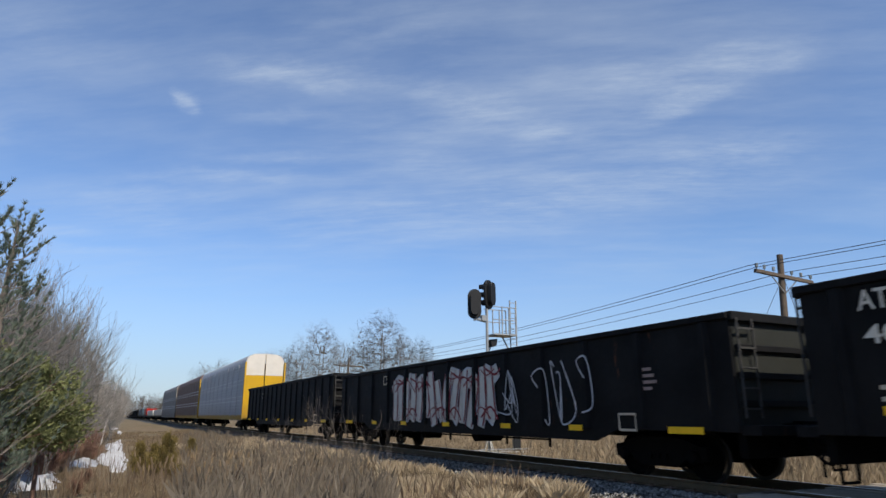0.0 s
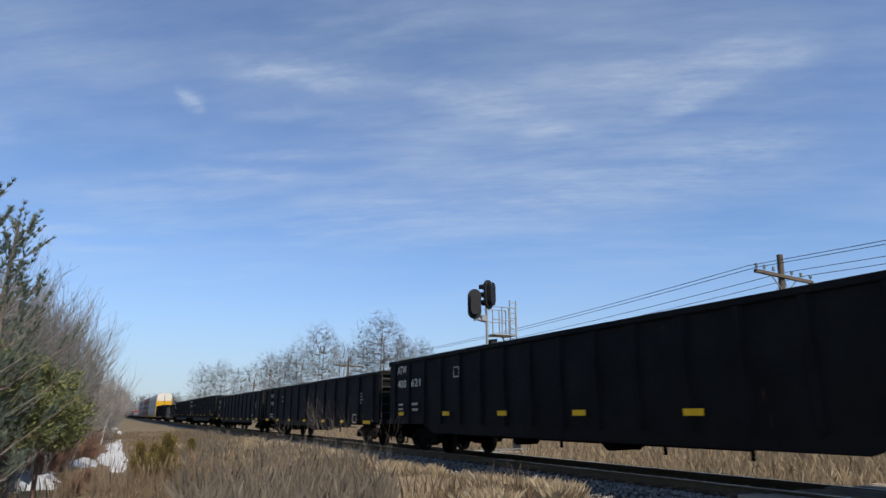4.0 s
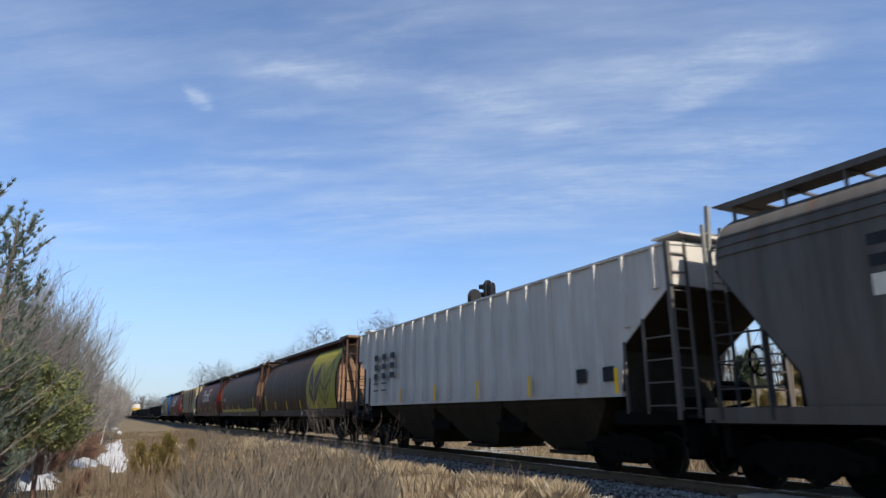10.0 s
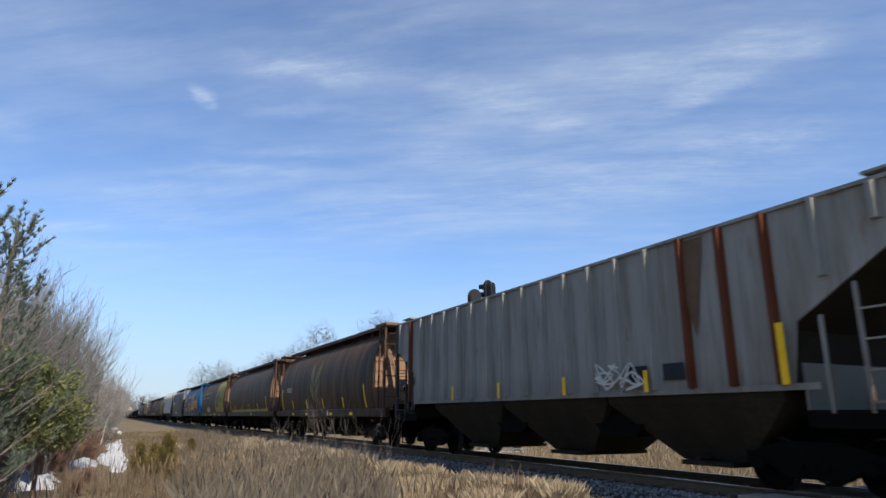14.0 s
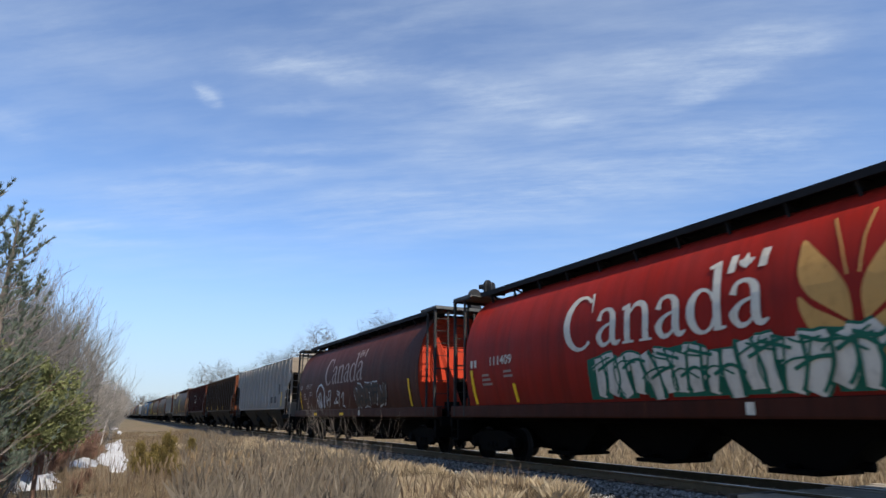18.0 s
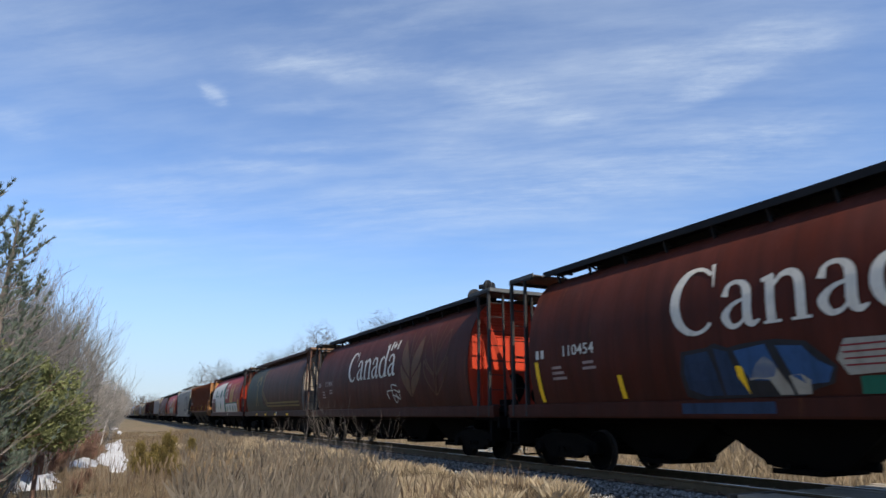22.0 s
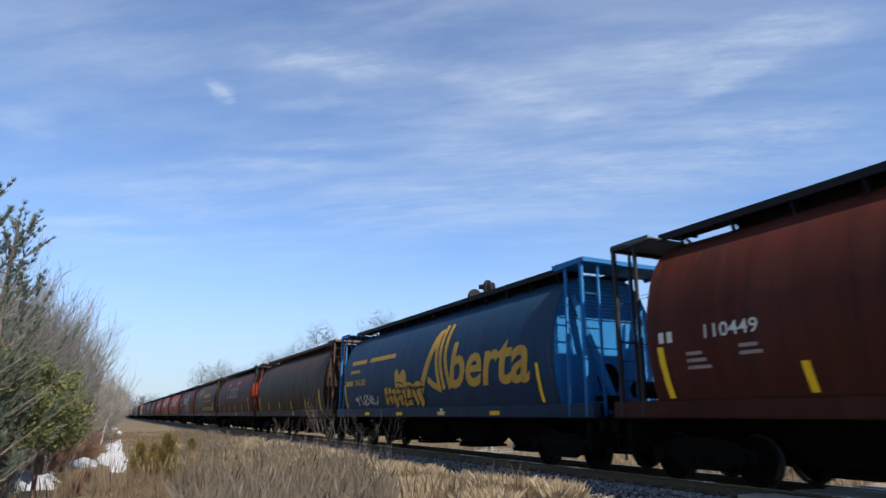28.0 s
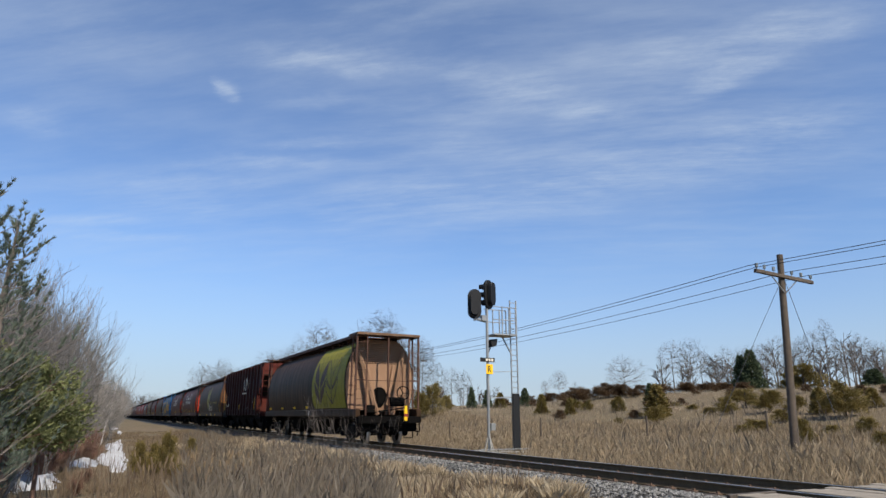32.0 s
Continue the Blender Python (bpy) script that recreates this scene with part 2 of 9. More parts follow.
# ---- mesh helpers ----
class Shape:
    """Gathers vertices and faces."""

    def __init__(self):
        self.v, self.f = [], []

    def box(self, x0, x1, y0, y1, z0, z1):
        n = len(self.v)
        self.v += [(x, y, z) for z in (z0, z1) for y in (y0, y1) for x in (x0, x1)]
        self.f += [tuple(n + i for i in q) for q in ((0, 2, 3, 1), (4, 5, 7, 6), (0, 1, 5, 4), (2, 6, 7, 3), (0, 4, 6, 2), (1, 3, 7, 5))]
        return self

    def beam(self, a, b, w, h=None, sides=4):
        """A bar from a to b, round (sides > 4) or square."""
        a, b = Vector(a), Vector(b)
        d = (b - a).normalized()
        u = d.cross(Vector((0, 0, 1)) if abs(d.z) < 0.95 else Vector((0, 1, 0))).normalized()
        t = u.cross(d)
        n, h = len(self.v), h or w
        for p in (a, b):
            for i in range(sides):
                g = 2 * math.pi * (i + 0.5) / sides
                k = 0.7071 if sides == 4 else 0.5
                self.v.append(tuple(p + u * (math.cos(g) * w * k) + t * (math.sin(g) * h * k)))
        for i in range(sides):
            j = (i + 1) % sides
            self.f.append((n + i, n + j, n + sides + j, n + sides + i))
        self.f += [tuple(n + i for i in range(sides - 1, -1, -1)), tuple(n + sides + i for i in range(sides))]
        return self

    def prism(self, pts, axis, lo, hi):
        """A polygon pushed along an axis. pts are pairs of the two other axes."""
        n, k = len(self.v), len(pts)
        for w in (lo, hi):
            for p, q in pts:
                self.v.append({"x": (w, p, q), "y": (p, w, q), "z": (p, q, w)}[axis])
        self.f += [(n + i, n + (i + 1) % k, n + k + (i + 1) % k, n + k + i) for i in range(k)]
        self.f += [tuple(n + i for i in range(k - 1, -1, -1)), tuple(n + k + i for i in range(k))]
        return self

    def lathe_x(self, prof, cx, cy, cz, seg=20):
        """A wheel-like body round the x axis: prof holds (x, radius)."""
        n, k = len(self.v), len(prof)
        for i in range(seg):
            g = 2 * math.pi * i / seg
            for x, r in prof:
                self.v.append((cx + x, cy + r * math.cos(g), cz + r * math.sin(g)))
        for i in range(seg):
            for j in range(k - 1):
                a, b = n + i * k + j, n + ((i + 1) % seg) * k + j
                self.f.append((a, a + 1, b + 1, b))
        return self

    def tube(self, pts, r, sides=6):
        """One bent tube along a polyline."""
        n, k = len(self.v), len(pts)
        pts = [Vector(p) for p in pts]
        for i, p in enumerate(pts):
            d = (pts[min(k - 1, i + 1)] - pts[max(0, i - 1)]).normalized()
            u = d.cross(Vector((0.9, 0.1, 0.3))).normalized()
            t = u.cross(d)
            self.v += [tuple(p + u * (math.cos(2 * math.pi * j / sides) * r) + t * (math.sin(2 * math.pi * j / sides) * r)) for j in range(sides)]
        for i in range(k - 1):
            self.f += [(n + i * sides + j, n + i * sides + (j + 1) % sides, n + (i + 1) * sides + (j + 1) % sides, n + (i + 1) * sides + j) for j in range(sides)]
        self.f += [tuple(n + j for j in range(sides)), tuple(n + (k - 1) * sides + j for j in range(sides))]
        return self

    def mesh(self, name, smooth=False, bevel=0.0):
        me = bpy.data.meshes.new(name)
        me.from_pydata(self.v, [], self.f)
        bm = bmesh.new()
        bm.from_mesh(me)
        bmesh.ops.recalc_face_normals(bm, faces=bm.faces)
        if bevel:
            bmesh.ops.bevel(bm, geom=bm.edges[:], offset=bevel, segments=1, affect="EDGES", clamp_overlap=True)
        if smooth:
            for f in bm.faces:
                f.smooth = True
            for e in bm.edges:
                e.smooth = len(e.link_faces) == 2 and e.calc_face_angle(0) < 0.7
        bm.to_mesh(me)
        bm.free()
        return me


MESHES = {}


def cached(key, make):
    if key not in MESHES:
        MESHES[key] = make()
    return MESHES[key]


def part(name, me, mat, parent, label="", at=None):
    """One mesh object under a thing or a part; the mesh may be shared, the material belongs to the object."""
    ob = new(name, me)
    if not me.materials:
        me.materials.append(None)
    ob.material_slots[0].link = "OBJECT"
    ob.material_slots[0].material = mat
    ob.parent = parent
    if at is not None:
        ob.matrix_basis = at if isinstance(at, Matrix) else Matrix.Translation(at)
    if label:
        ob["label"] = label
    return ob


def thing(name, label, category, group="", kind=""):
    return tagged(new(name), label, category, group, kind)


# ---- flat marks laid on curved or flat car sides ----
GLYPHS = {}


def glyphs(text, shear=0.0, bold=0.0):
    """Letters as flat triangles, in a box of width 1 and height 1."""
    key = (text, shear, bold)
    if key not in GLYPHS:
        cu = bpy.data.curves.new("letters", "FONT")
        cu.body, cu.shear, cu.offset, cu.resolution_u = text, shear, bold, 3
        ob = bpy.data.objects.new("letters", cu)
        me = bpy.data.meshes.new_from_object(ob)
        v = np.array([p.co[:2] for p in me.vertices])
        v = (v - v.min(0)) / (v.max(0) - v.min(0))
        GLYPHS[key] = (v, [tuple(p.vertices) for p in me.polygons])
        bpy.data.objects.remove(ob)
        bpy.data.curves.remove(cu)
        bpy.data.meshes.remove(me)
    return GLYPHS[key]


def lay(polys, surface, name, lift=0.008):
    """Flat polygons in (along, up) laid on a car side, cut fine enough to follow its curve. along runs to the rear."""
    bm = bmesh.new()
    for k, (v, faces) in enumerate(polys):
        vs = [bm.verts.new((p[0], p[1], k * 0.0006)) for p in v]
        for f in faces:
            try:
                bm.faces.new([vs[i] for i in f])
            except ValueError:
                pass
    bmesh.ops.triangulate(bm, faces=[f for f in bm.faces if len(f.verts) > 4])
    ys = [v.co.y for v in bm.verts]
    lo, hi = min(ys), max(ys)
    if surface.curved:
        k = math.floor(lo / 0.16) + 1
        while k * 0.16 < hi:
            bmesh.ops.bisect_plane(bm, geom=bm.verts[:] + bm.edges[:] + bm.faces[:], plane_co=(0, k * 0.16, 0), plane_no=(0, 1, 0))
            k += 1
    for v in bm.verts:
        v.co = surface.place(v.co.x, v.co.y, lift + v.co.z)
    for f in bm.faces:
        f.normal_update()
        if f.normal.x > 0:
            f.normal_flip()
    me = bpy.data.meshes.new(name)
    bm.to_mesh(me)
    bm.free()
    return me


class Side:
    """The camera's side of a car: along (m behind its front edge), up (height z) to a point on its skin."""

    def __init__(self, front, profile):
        self.front, self.p, self.curved = front, profile, len(profile) > 2

    def place(self, along, up, lift):
        p = self.p
        z = min(max(up, p[0][1]), p[-1][1] - 1e-4)
        for (x0, z0), (x1, z1) in zip(p, p[1:]):
            if z0 <= z <= z1:
                k = (z - z0) / (z1 - z0)
                n = Vector((z1 - z0, 0, -(x1 - x0))).normalized()
                return Vector((-(x0 + (x1 - x0) * k) - n.x * lift, self.front - along, z + n.z * lift))
        return Vector((-p[-1][0], self.front - along, z))


def word(text, a0, a1, z0, z1, shear=0.0, bold=0.0):
    v, f = glyphs(text, shear, bold)
    return (np.column_stack((a0 + v[:, 0] * (a1 - a0), z0 + v[:, 1] * (z1 - z0))), f)


def arc_pts(cx, cz, rx, rz, g0, g1, n=22):
    return [(cx + rx * math.cos(math.radians(g0 + (g1 - g0) * i / n)), cz + rz * math.sin(math.radians(g0 + (g1 - g0) * i / n))) for i in range(n + 1)]


def roman(letter):
    """A bold Roman letter of strokes, x-height 1: its polygons and its width."""
    def taper(pts, ws):
        fine = curve_pts(pts, 5)
        return stroke(fine, [float(np.interp(i / 5, range(len(ws)), ws)) for i in range(len(fine))])
    if letter == "C":
        p = arc_pts(0.64, 0.74, 0.56, 0.74, 48, 312, 30)
        w = [0.09 + 0.17 * max(0.0, -math.cos(math.radians(48 + 264 * i / 30))) for i in range(31)]
        return [stroke(p, w), stroke([(1.06, 1.52), (1.1, 0.98)], [0.1, 0.03])], 1.27
    if letter == "a":
        return [taper([(0.12, 0.7), (0.2, 0.93), (0.44, 0.98), (0.62, 0.78), (0.62, 0.2), (0.72, 0.05), (0.88, 0.12)], [0.17, 0.1, 0.1, 0.2, 0.2, 0.14, 0.04]),
                taper([(0.6, 0.6), (0.3, 0.5), (0.12, 0.27), (0.24, 0.05), (0.44, 0.08), (0.6, 0.25)], [0.06, 0.1, 0.2, 0.13, 0.08, 0.05])], 0.93
    if letter == "n":
        return [stroke([(0.2, 0.0), (0.2, 0.95)], 0.19), stroke([(0.02, 0.9), (0.28, 0.98)], 0.09), stroke([(0.03, 0.03), (0.4, 0.03)], 0.06),
                taper([(0.26, 0.72), (0.42, 0.93), (0.64, 0.96), (0.79, 0.74), (0.79, 0.0)], [0.05, 0.1, 0.16, 0.19, 0.19]), stroke([(0.6, 0.03), (0.98, 0.03)], 0.06)], 1.08
    p = arc_pts(0.42, 0.48, 0.32, 0.48, 25, 335)
    w = [0.08 + 0.14 * max(0.0, -math.cos(math.radians(25 + 310 * i / 22))) for i in range(23)]
    return [stroke(p, w), stroke([(0.78, 0.0), (0.78, 1.5)], 0.19), stroke([(0.58, 1.43), (0.86, 1.52)], 0.09), stroke([(0.78, 0.04), (0.98, 0.06)], 0.07)], 1.06


def roman_word(text, a0, a1, z0, x_height):
    polys, pen = [], 0.0
    total = sum(roman(c)[1] for c in text)
    k = (a1 - a0) / total
    for c in text:
        shapes, w = roman(c)
        for v, f in shapes:
            polys.append(([(a0 + (pen + p[0]) * k, z0 + p[1] * x_height) for p in v], f))
        pen += w
    return polys


def rect(a0, a1, z0, z1, slant=0.0):
    return ([(a0, z0), (a1, z0), (a1 - slant, z1), (a0 - slant, z1)], [(0, 1, 2, 3)])


def blob(pts):
    return (pts, [tuple(range(len(pts)))])


def stroke(pts, w):
    """A ribbon of even width along a polyline."""
    vs, fs = [], []
    for i, p in enumerate(pts):
        a, b = pts[max(0, i - 1)], pts[min(len(pts) - 1, i + 1)]
        dx, dz = b[0] - a[0], b[1] - a[1]
        ln = math.hypot(dx, dz) or 1
        ww = w[i] if isinstance(w, (list, tuple)) else w
        vs += [(p[0] - dz / ln * ww / 2, p[1] + dx / ln * ww / 2), (p[0] + dz / ln * ww / 2, p[1] - dx / ln * ww / 2)]
    fs = [(2 * i, 2 * i + 1, 2 * i + 3, 2 * i + 2) for i in range(len(pts) - 1)]
    return (vs, fs)


def curve_pts(pts, n=6):
    """Catmull-Rom through points."""
    out = []
    P = [pts[0]] + list(pts) + [pts[-1]]
    for i in range(1, len(P) - 2):
        for j in range(n):
            t = j / n
            q = []
            for c in (0, 1):
                p0, p1, p2, p3 = P[i - 1][c], P[i][c], P[i + 1][c], P[i + 2][c]
                q.append(0.5 * (2 * p1 + (p2 - p0) * t + (2 * p0 - 5 * p1 + 4 * p2 - p3) * t * t + (3 * p1 - p0 - 3 * p2 + p3) * t ** 3))
            out.append(tuple(q))
    out.append(tuple(pts[-1]))
    return out


def wheat(a, z0, z1, half, solid=True, line=0.035):
    """The four-leafed ear emblem with its beards, solid or in outline, centred at a."""
    h = z1 - z0
    low = [(0.03, 0.0), (0.42, 0.13), (0.76, 0.26), (0.95, 0.42), (0.97, 0.56), (0.72, 0.46), (0.34, 0.36), (0.09, 0.26)]
    top = [(0.09, 0.32), (0.46, 0.44), (0.8, 0.56), (0.96, 0.72), (0.93, 0.88), (0.86, 1.0), (0.6, 0.88), (0.3, 0.72), (0.1, 0.54)]
    out = []
    for ring in (low, top):
        for sgn in (-1, 1):
            pts = [(a + sgn * x * half, z0 + h * k) for x, k in curve_pts(ring + ring[:1], 3)[:-1]]
            out.append(blob(pts) if solid else stroke(pts + pts[:1], line))
    for sgn in (-1, 1):
        out.append(stroke([(a + sgn * 0.1 * half, z0 + h * 0.66), (a + sgn * 0.2 * half, z0 + h * 0.92), (a + sgn * 0.34 * half, z0 + h * 1.12)], 0.035))
    return out


def bubble_letters(rng, a0, a1, z0, z1, count):
    """Fat sprayed letter shapes that spell nothing: (fill, shade, line) polygons."""
    fill, shade, line = [], [], []
    step, hh = (a1 - a0) / count, z1 - z0
    for i in range(count):
        c = a0 + step * (i + 0.5)
        bones = []
        for k in range(2):
            x = c + (k - 0.5) * step * 0.5
            lean = rng.uniform(-0.2, 0.2) * step
            bones.append([(x - lean, z0 + rng.uniform(0, 0.15) * hh), (x + rng.uniform(-0.1, 0.1) * step, z0 + hh * 0.45), (x + lean, z1 - rng.uniform(0, 0.2) * hh)])
        zc = z0 + hh * rng.choice((0.25, 0.5, 0.75))
        bones.append([(c - step * 0.42, zc - 0.1 * hh), (c, zc + 0.06 * hh), (c + step * 0.45, zc + rng.uniform(-0.15, 0.2) * hh)])
        if rng.random() < 0.6:
            bones.append([(c - step * 0.1, z0 + hh * 0.9), (c + step * 0.3, z0 + hh * 0.8), (c + step * 0.62, z0 + hh * rng.uniform(0.6, 1.05))])
        for bone in bones:
            pts = curve_pts(bone, 5)
            w = step * rng.uniform(0.3, 0.42)
            ws = [w * (0.75 + 0.5 * math.sin(math.pi * (0.1 + 0.8 * j / (len(pts) - 1)))) for j in range(len(pts))]
            line.append(stroke(pts, [q + 0.09 for q in ws]))
            fill.append(stroke(pts, ws))
            for sgn in (-1, 1):
                shade.append(stroke([(p[0] + sgn * ws[j] * 0.5, p[1] + 0.02) for j, p in enumerate(pts)], 0.035 if sgn < 0 else 0.06))
    return line, fill, shade


def scrawl(rng, a0, a1, z0, z1, n, w=0.045):
    out = []
    for _ in range(n):
        x = rng.uniform(a0, a1 - 0.2)
        pts = [(x + rng.uniform(-0.25, 0.45), rng.uniform(z0, z1)) for _ in range(5)]
        out.append(stroke(curve_pts(pts, 5), w))
    return out


def mark(name, polys, side, mat, car, label, lift=0.008):
    if name == "lettering" and len(polys) > 1 and all(isinstance(v, np.ndarray) for v, _ in polys):
        for p in polys:
            part(name, lay([p], side, name, lift), mat, car, label)
        return None
    if name == "car_number":
        for p in polys:
            part(name, lay([p], side, name, lift), mat, car, label)
        return None
    if name == "wheat_emblem":
        for p in polys:
            part("wheat_leaf", lay([p], side, name, lift), mat, car, label)
        return None
    return part(name, lay(polys, side, name, lift), mat, car, label)


# ---- running gear ----
def sideframe_mesh():
    s = Shape()
    for x in (0.0,):
        pts = [(-1.15, 0.62), (-1.02, 0.62), (-0.72, 0.72), (-0.42, 0.78), (0.42, 0.78), (0.72, 0.72), (1.02, 0.62), (1.15, 0.62),
               (1.15, 0.38), (0.98, 0.36), (0.78, 0.44), (0.45, 0.24), (-0.45, 0.24), (-0.78, 0.44), (-0.98, 0.36), (-1.15, 0.38)]
        s.prism(pts, "x", -0.09, 0.09)
        for y in (-0.89, 0.89):
            s.lathe_x([(-0.2, 0.0), (-0.2, 0.1), (-0.14, 0.13), (0.0, 0.13)], 0, y, 0.44, 10)
        for y in (-0.2, 0.0, 0.2):
            s.lathe_x([(-0.13, 0.0), (-0.13, 0.06), (0.0, 0.06)], 0, y, 0.42, 8)
    return s.mesh("sideframe")


def wheel_mesh():
    # flange inwards (+x), plate dished
    return Shape().lathe_x([(-0.05, 0.0), (-0.07, 0.12), (-0.03, 0.16), (-0.02, 0.34), (-0.06, 0.37), (-0.06, 0.415)], 0, 0, 0, 28).mesh("wheel", True)


def tread_mesh():
    return Shape().lathe_x([(-0.06, 0.418), (0.05, 0.42), (0.06, 0.445), (0.085, 0.445), (0.09, 0.37)], 0, 0, 0, 28).mesh("tread", True)


def truck(car, y):
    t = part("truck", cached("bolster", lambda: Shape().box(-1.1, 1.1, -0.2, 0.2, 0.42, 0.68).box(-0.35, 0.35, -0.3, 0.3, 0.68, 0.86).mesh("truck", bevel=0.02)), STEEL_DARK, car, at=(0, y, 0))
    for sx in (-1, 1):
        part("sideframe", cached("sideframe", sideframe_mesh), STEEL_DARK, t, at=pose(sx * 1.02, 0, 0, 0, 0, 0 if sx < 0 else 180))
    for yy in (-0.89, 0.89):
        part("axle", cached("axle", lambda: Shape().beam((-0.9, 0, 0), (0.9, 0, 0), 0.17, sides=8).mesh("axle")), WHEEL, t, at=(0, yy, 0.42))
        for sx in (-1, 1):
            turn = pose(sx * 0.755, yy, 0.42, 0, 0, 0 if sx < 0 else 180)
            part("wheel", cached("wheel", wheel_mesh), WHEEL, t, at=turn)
            part("wheel_tread", cached("tread", tread_mesh), TREAD_SHADED, t, "steel tread, darkened for its shade", at=turn)
    return t


def coupler_mesh():
    return Shape().box(-0.09, 0.09, -0.55, 0.0, 0.72, 0.95).box(-0.2, 0.16, -0.02, 0.24, 0.68, 1.0).box(0.06, 0.2, 0.1, 0.34, 0.7, 0.98).mesh("coupler", bevel=0.03)


def hose_mesh():
    pts = curve_pts([(0.0, 0.8), (0.1, 0.55), (0.32, 0.42), (0.5, 0.5)], 4)
    return Shape().tube([(0.35, p[0], p[1]) for p in pts], 0.025).mesh("air_hose", True)


def end_sill_mesh():
    """The cross beam behind the coupler with its hanging uncoupling rod and brake lines."""
    s = Shape().box(-1.4, 1.4, -0.5, -0.36, 0.5, 1.04).box(-0.45, 0.45, -0.36, -0.2, 0.58, 1.04)
    s.beam((-1.42, -0.3, 0.62), (0.0, -0.3, 0.66), 0.035).beam((-1.42, -0.3, 0.62), (-1.42, -0.3, 0.32), 0.035)
    s.beam((-1.25, -0.43, 0.55), (-1.25, -0.43, 0.24), 0.04).beam((-1.25, -0.43, 0.24), (-0.85, -0.43, 0.24), 0.04).beam((-0.85, -0.43, 0.24), (-0.85, -0.43, 0.55), 0.04)
    return s.mesh("end_sill")


def running_gear(car, half, centre):
    """Two trucks, a centre sill, couplers and hoses. half: to the coupler's face; centre: of the trucks."""
    for y in (-centre, centre):
        truck(car, y)
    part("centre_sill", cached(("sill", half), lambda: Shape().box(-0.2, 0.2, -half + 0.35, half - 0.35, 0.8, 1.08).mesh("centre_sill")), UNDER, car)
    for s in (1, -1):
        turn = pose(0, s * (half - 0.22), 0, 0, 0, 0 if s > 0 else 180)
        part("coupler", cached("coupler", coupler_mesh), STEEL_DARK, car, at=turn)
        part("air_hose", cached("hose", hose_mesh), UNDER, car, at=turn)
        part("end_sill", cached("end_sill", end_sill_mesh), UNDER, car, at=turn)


def ladder_mesh(x0, x1, y, z0, z1, rungs, w=0.05):
    s = Shape()
    for x in (x0, x1):
        s.beam((x, y, z0), (x, y, z1), w)
    for i in range(rungs):
        z = z0 + (z1 - z0) * (i + 0.5) / rungs
        s.beam((x0, y, z), (x1, y, z), 0.028)
    return s


# ---- cylindrical grain hopper ----
CYL = [(1.38, 1.13), (1.44, 1.4), (1.53, 1.75), (1.59, 2.1), (1.615, 2.45), (1.61, 2.8), (1.575, 3.1), (1.51, 3.4), (1.415, 3.7), (1.28, 3.98), (1.12, 4.2), (0.95, 4.36)]
CYL_HALF = 7.53
cyl_side = Side(CYL_HALF, CYL)


def cyl_shell():
    s = Shape()
    half = CYL[1:] + [(0.74, 4.48), (0.5, 4.54)]
    pts = half + [(-x, z) for x, z in half[::-1]]
    ys = [-CYL_HALF + 2 * CYL_HALF * i / 12 for i in range(13)]
    k = len(pts)
    for i, y in enumerate(ys):
        s.v += [(x, y, z) for x, z in pts]
    for i in range(12):
        for j in range(k):
            a, b = i * k + j, i * k + (j + 1) % k
            s.f.append((a, b, b + k, a + k))
    return s.mesh("shell", True)


def cyl_end():
    """The end sheet: a flat plate with a ribbed upper band and an opening to the bay."""
    s = Shape()
    prof = [(x - 0.03, z) for x, z in CYL[1:]] + [(0.7, 4.47)]
    pts = prof + [(-x, z) for x, z in prof[::-1]]
    s.prism(pts, "y", -0.03, 0.0)
    return s.mesh("end_sheet")


def end_rib(i):
    z = 3.42 + i * 0.085
    w = float(np.interp(z, [p[1] for p in CYL], [p[0] for p in CYL])) - 0.12
    return Shape().prism([(0.0, z), (0.028, z + 0.012), (0.028, z + 0.036), (0.0, z + 0.048)], "x", -w, w).mesh("end_rib")


def cyl_opening():
    # a black plate on the uncut sheet paints the opening's shaded inside
    pts = [(-0.1, 1.5), (0.1, 1.5), (0.28, 1.8), (0.34, 2.05), (0.26, 2.28), (0.1, 2.38), (-0.1, 2.38), (-0.26, 2.28), (-0.34, 2.05), (-0.28, 1.8)]
    return Shape().prism(pts, "y", 0.004, 0.02).mesh("access_hole")


def cyl_brace(k, sx):
    """A heavy stay from the shell's shoulder to the draft gear, a slimmer one beside it, and an upright of the lower sheet."""
    a, b, w, h = (((0.34, 0.75, 1.2), (1.05, 0.12, 3.95), 0.15, 0.13), ((0.2, 0.3, 1.2), (0.62, 0.05, 3.35), 0.1, 0.1), ((1.12, 0.05, 1.45), (1.12, 0.05, 3.3), 0.045, 0.05))[k]
    return Shape().beam((sx * a[0], a[1], a[2]), (sx * b[0], b[1], b[2]), w, h).mesh("end_brace")


def cyl_frame():
    """Corner posts and the open frame of the roof platform at one end."""
    s = Shape()
    for sx in (-1, 1):
        s.beam((sx * 1.47, 0.36, 1.15), (sx * 1.42, 0.36, 4.55), 0.06)
        s.beam((sx * 1.46, 0.95, 1.15), (sx * 1.44, 0.95, 4.58), 0.075)
        s.beam((sx * 1.44, 0.0, 4.55), (sx * 1.45, 1.0, 4.58), 0.07)
        s.beam((sx * 0.98, 0.97, 1.15), (sx * 0.98, 0.97, 4.58), 0.05)
    s.beam((0.0, 0.97, 2.4), (0.0, 0.97, 4.58), 0.06)
    s.beam((0.0, 0.97, 2.4), (-0.2, 0.75, 1.2), 0.05)
    s.beam((-1.47, 0.97, 4.58), (1.47, 0.97, 4.58), 0.09)
    s.beam((-1.45, 0.97, 2.62), (1.45, 0.97, 2.62), 0.025)
    return s.mesh("end_frame")


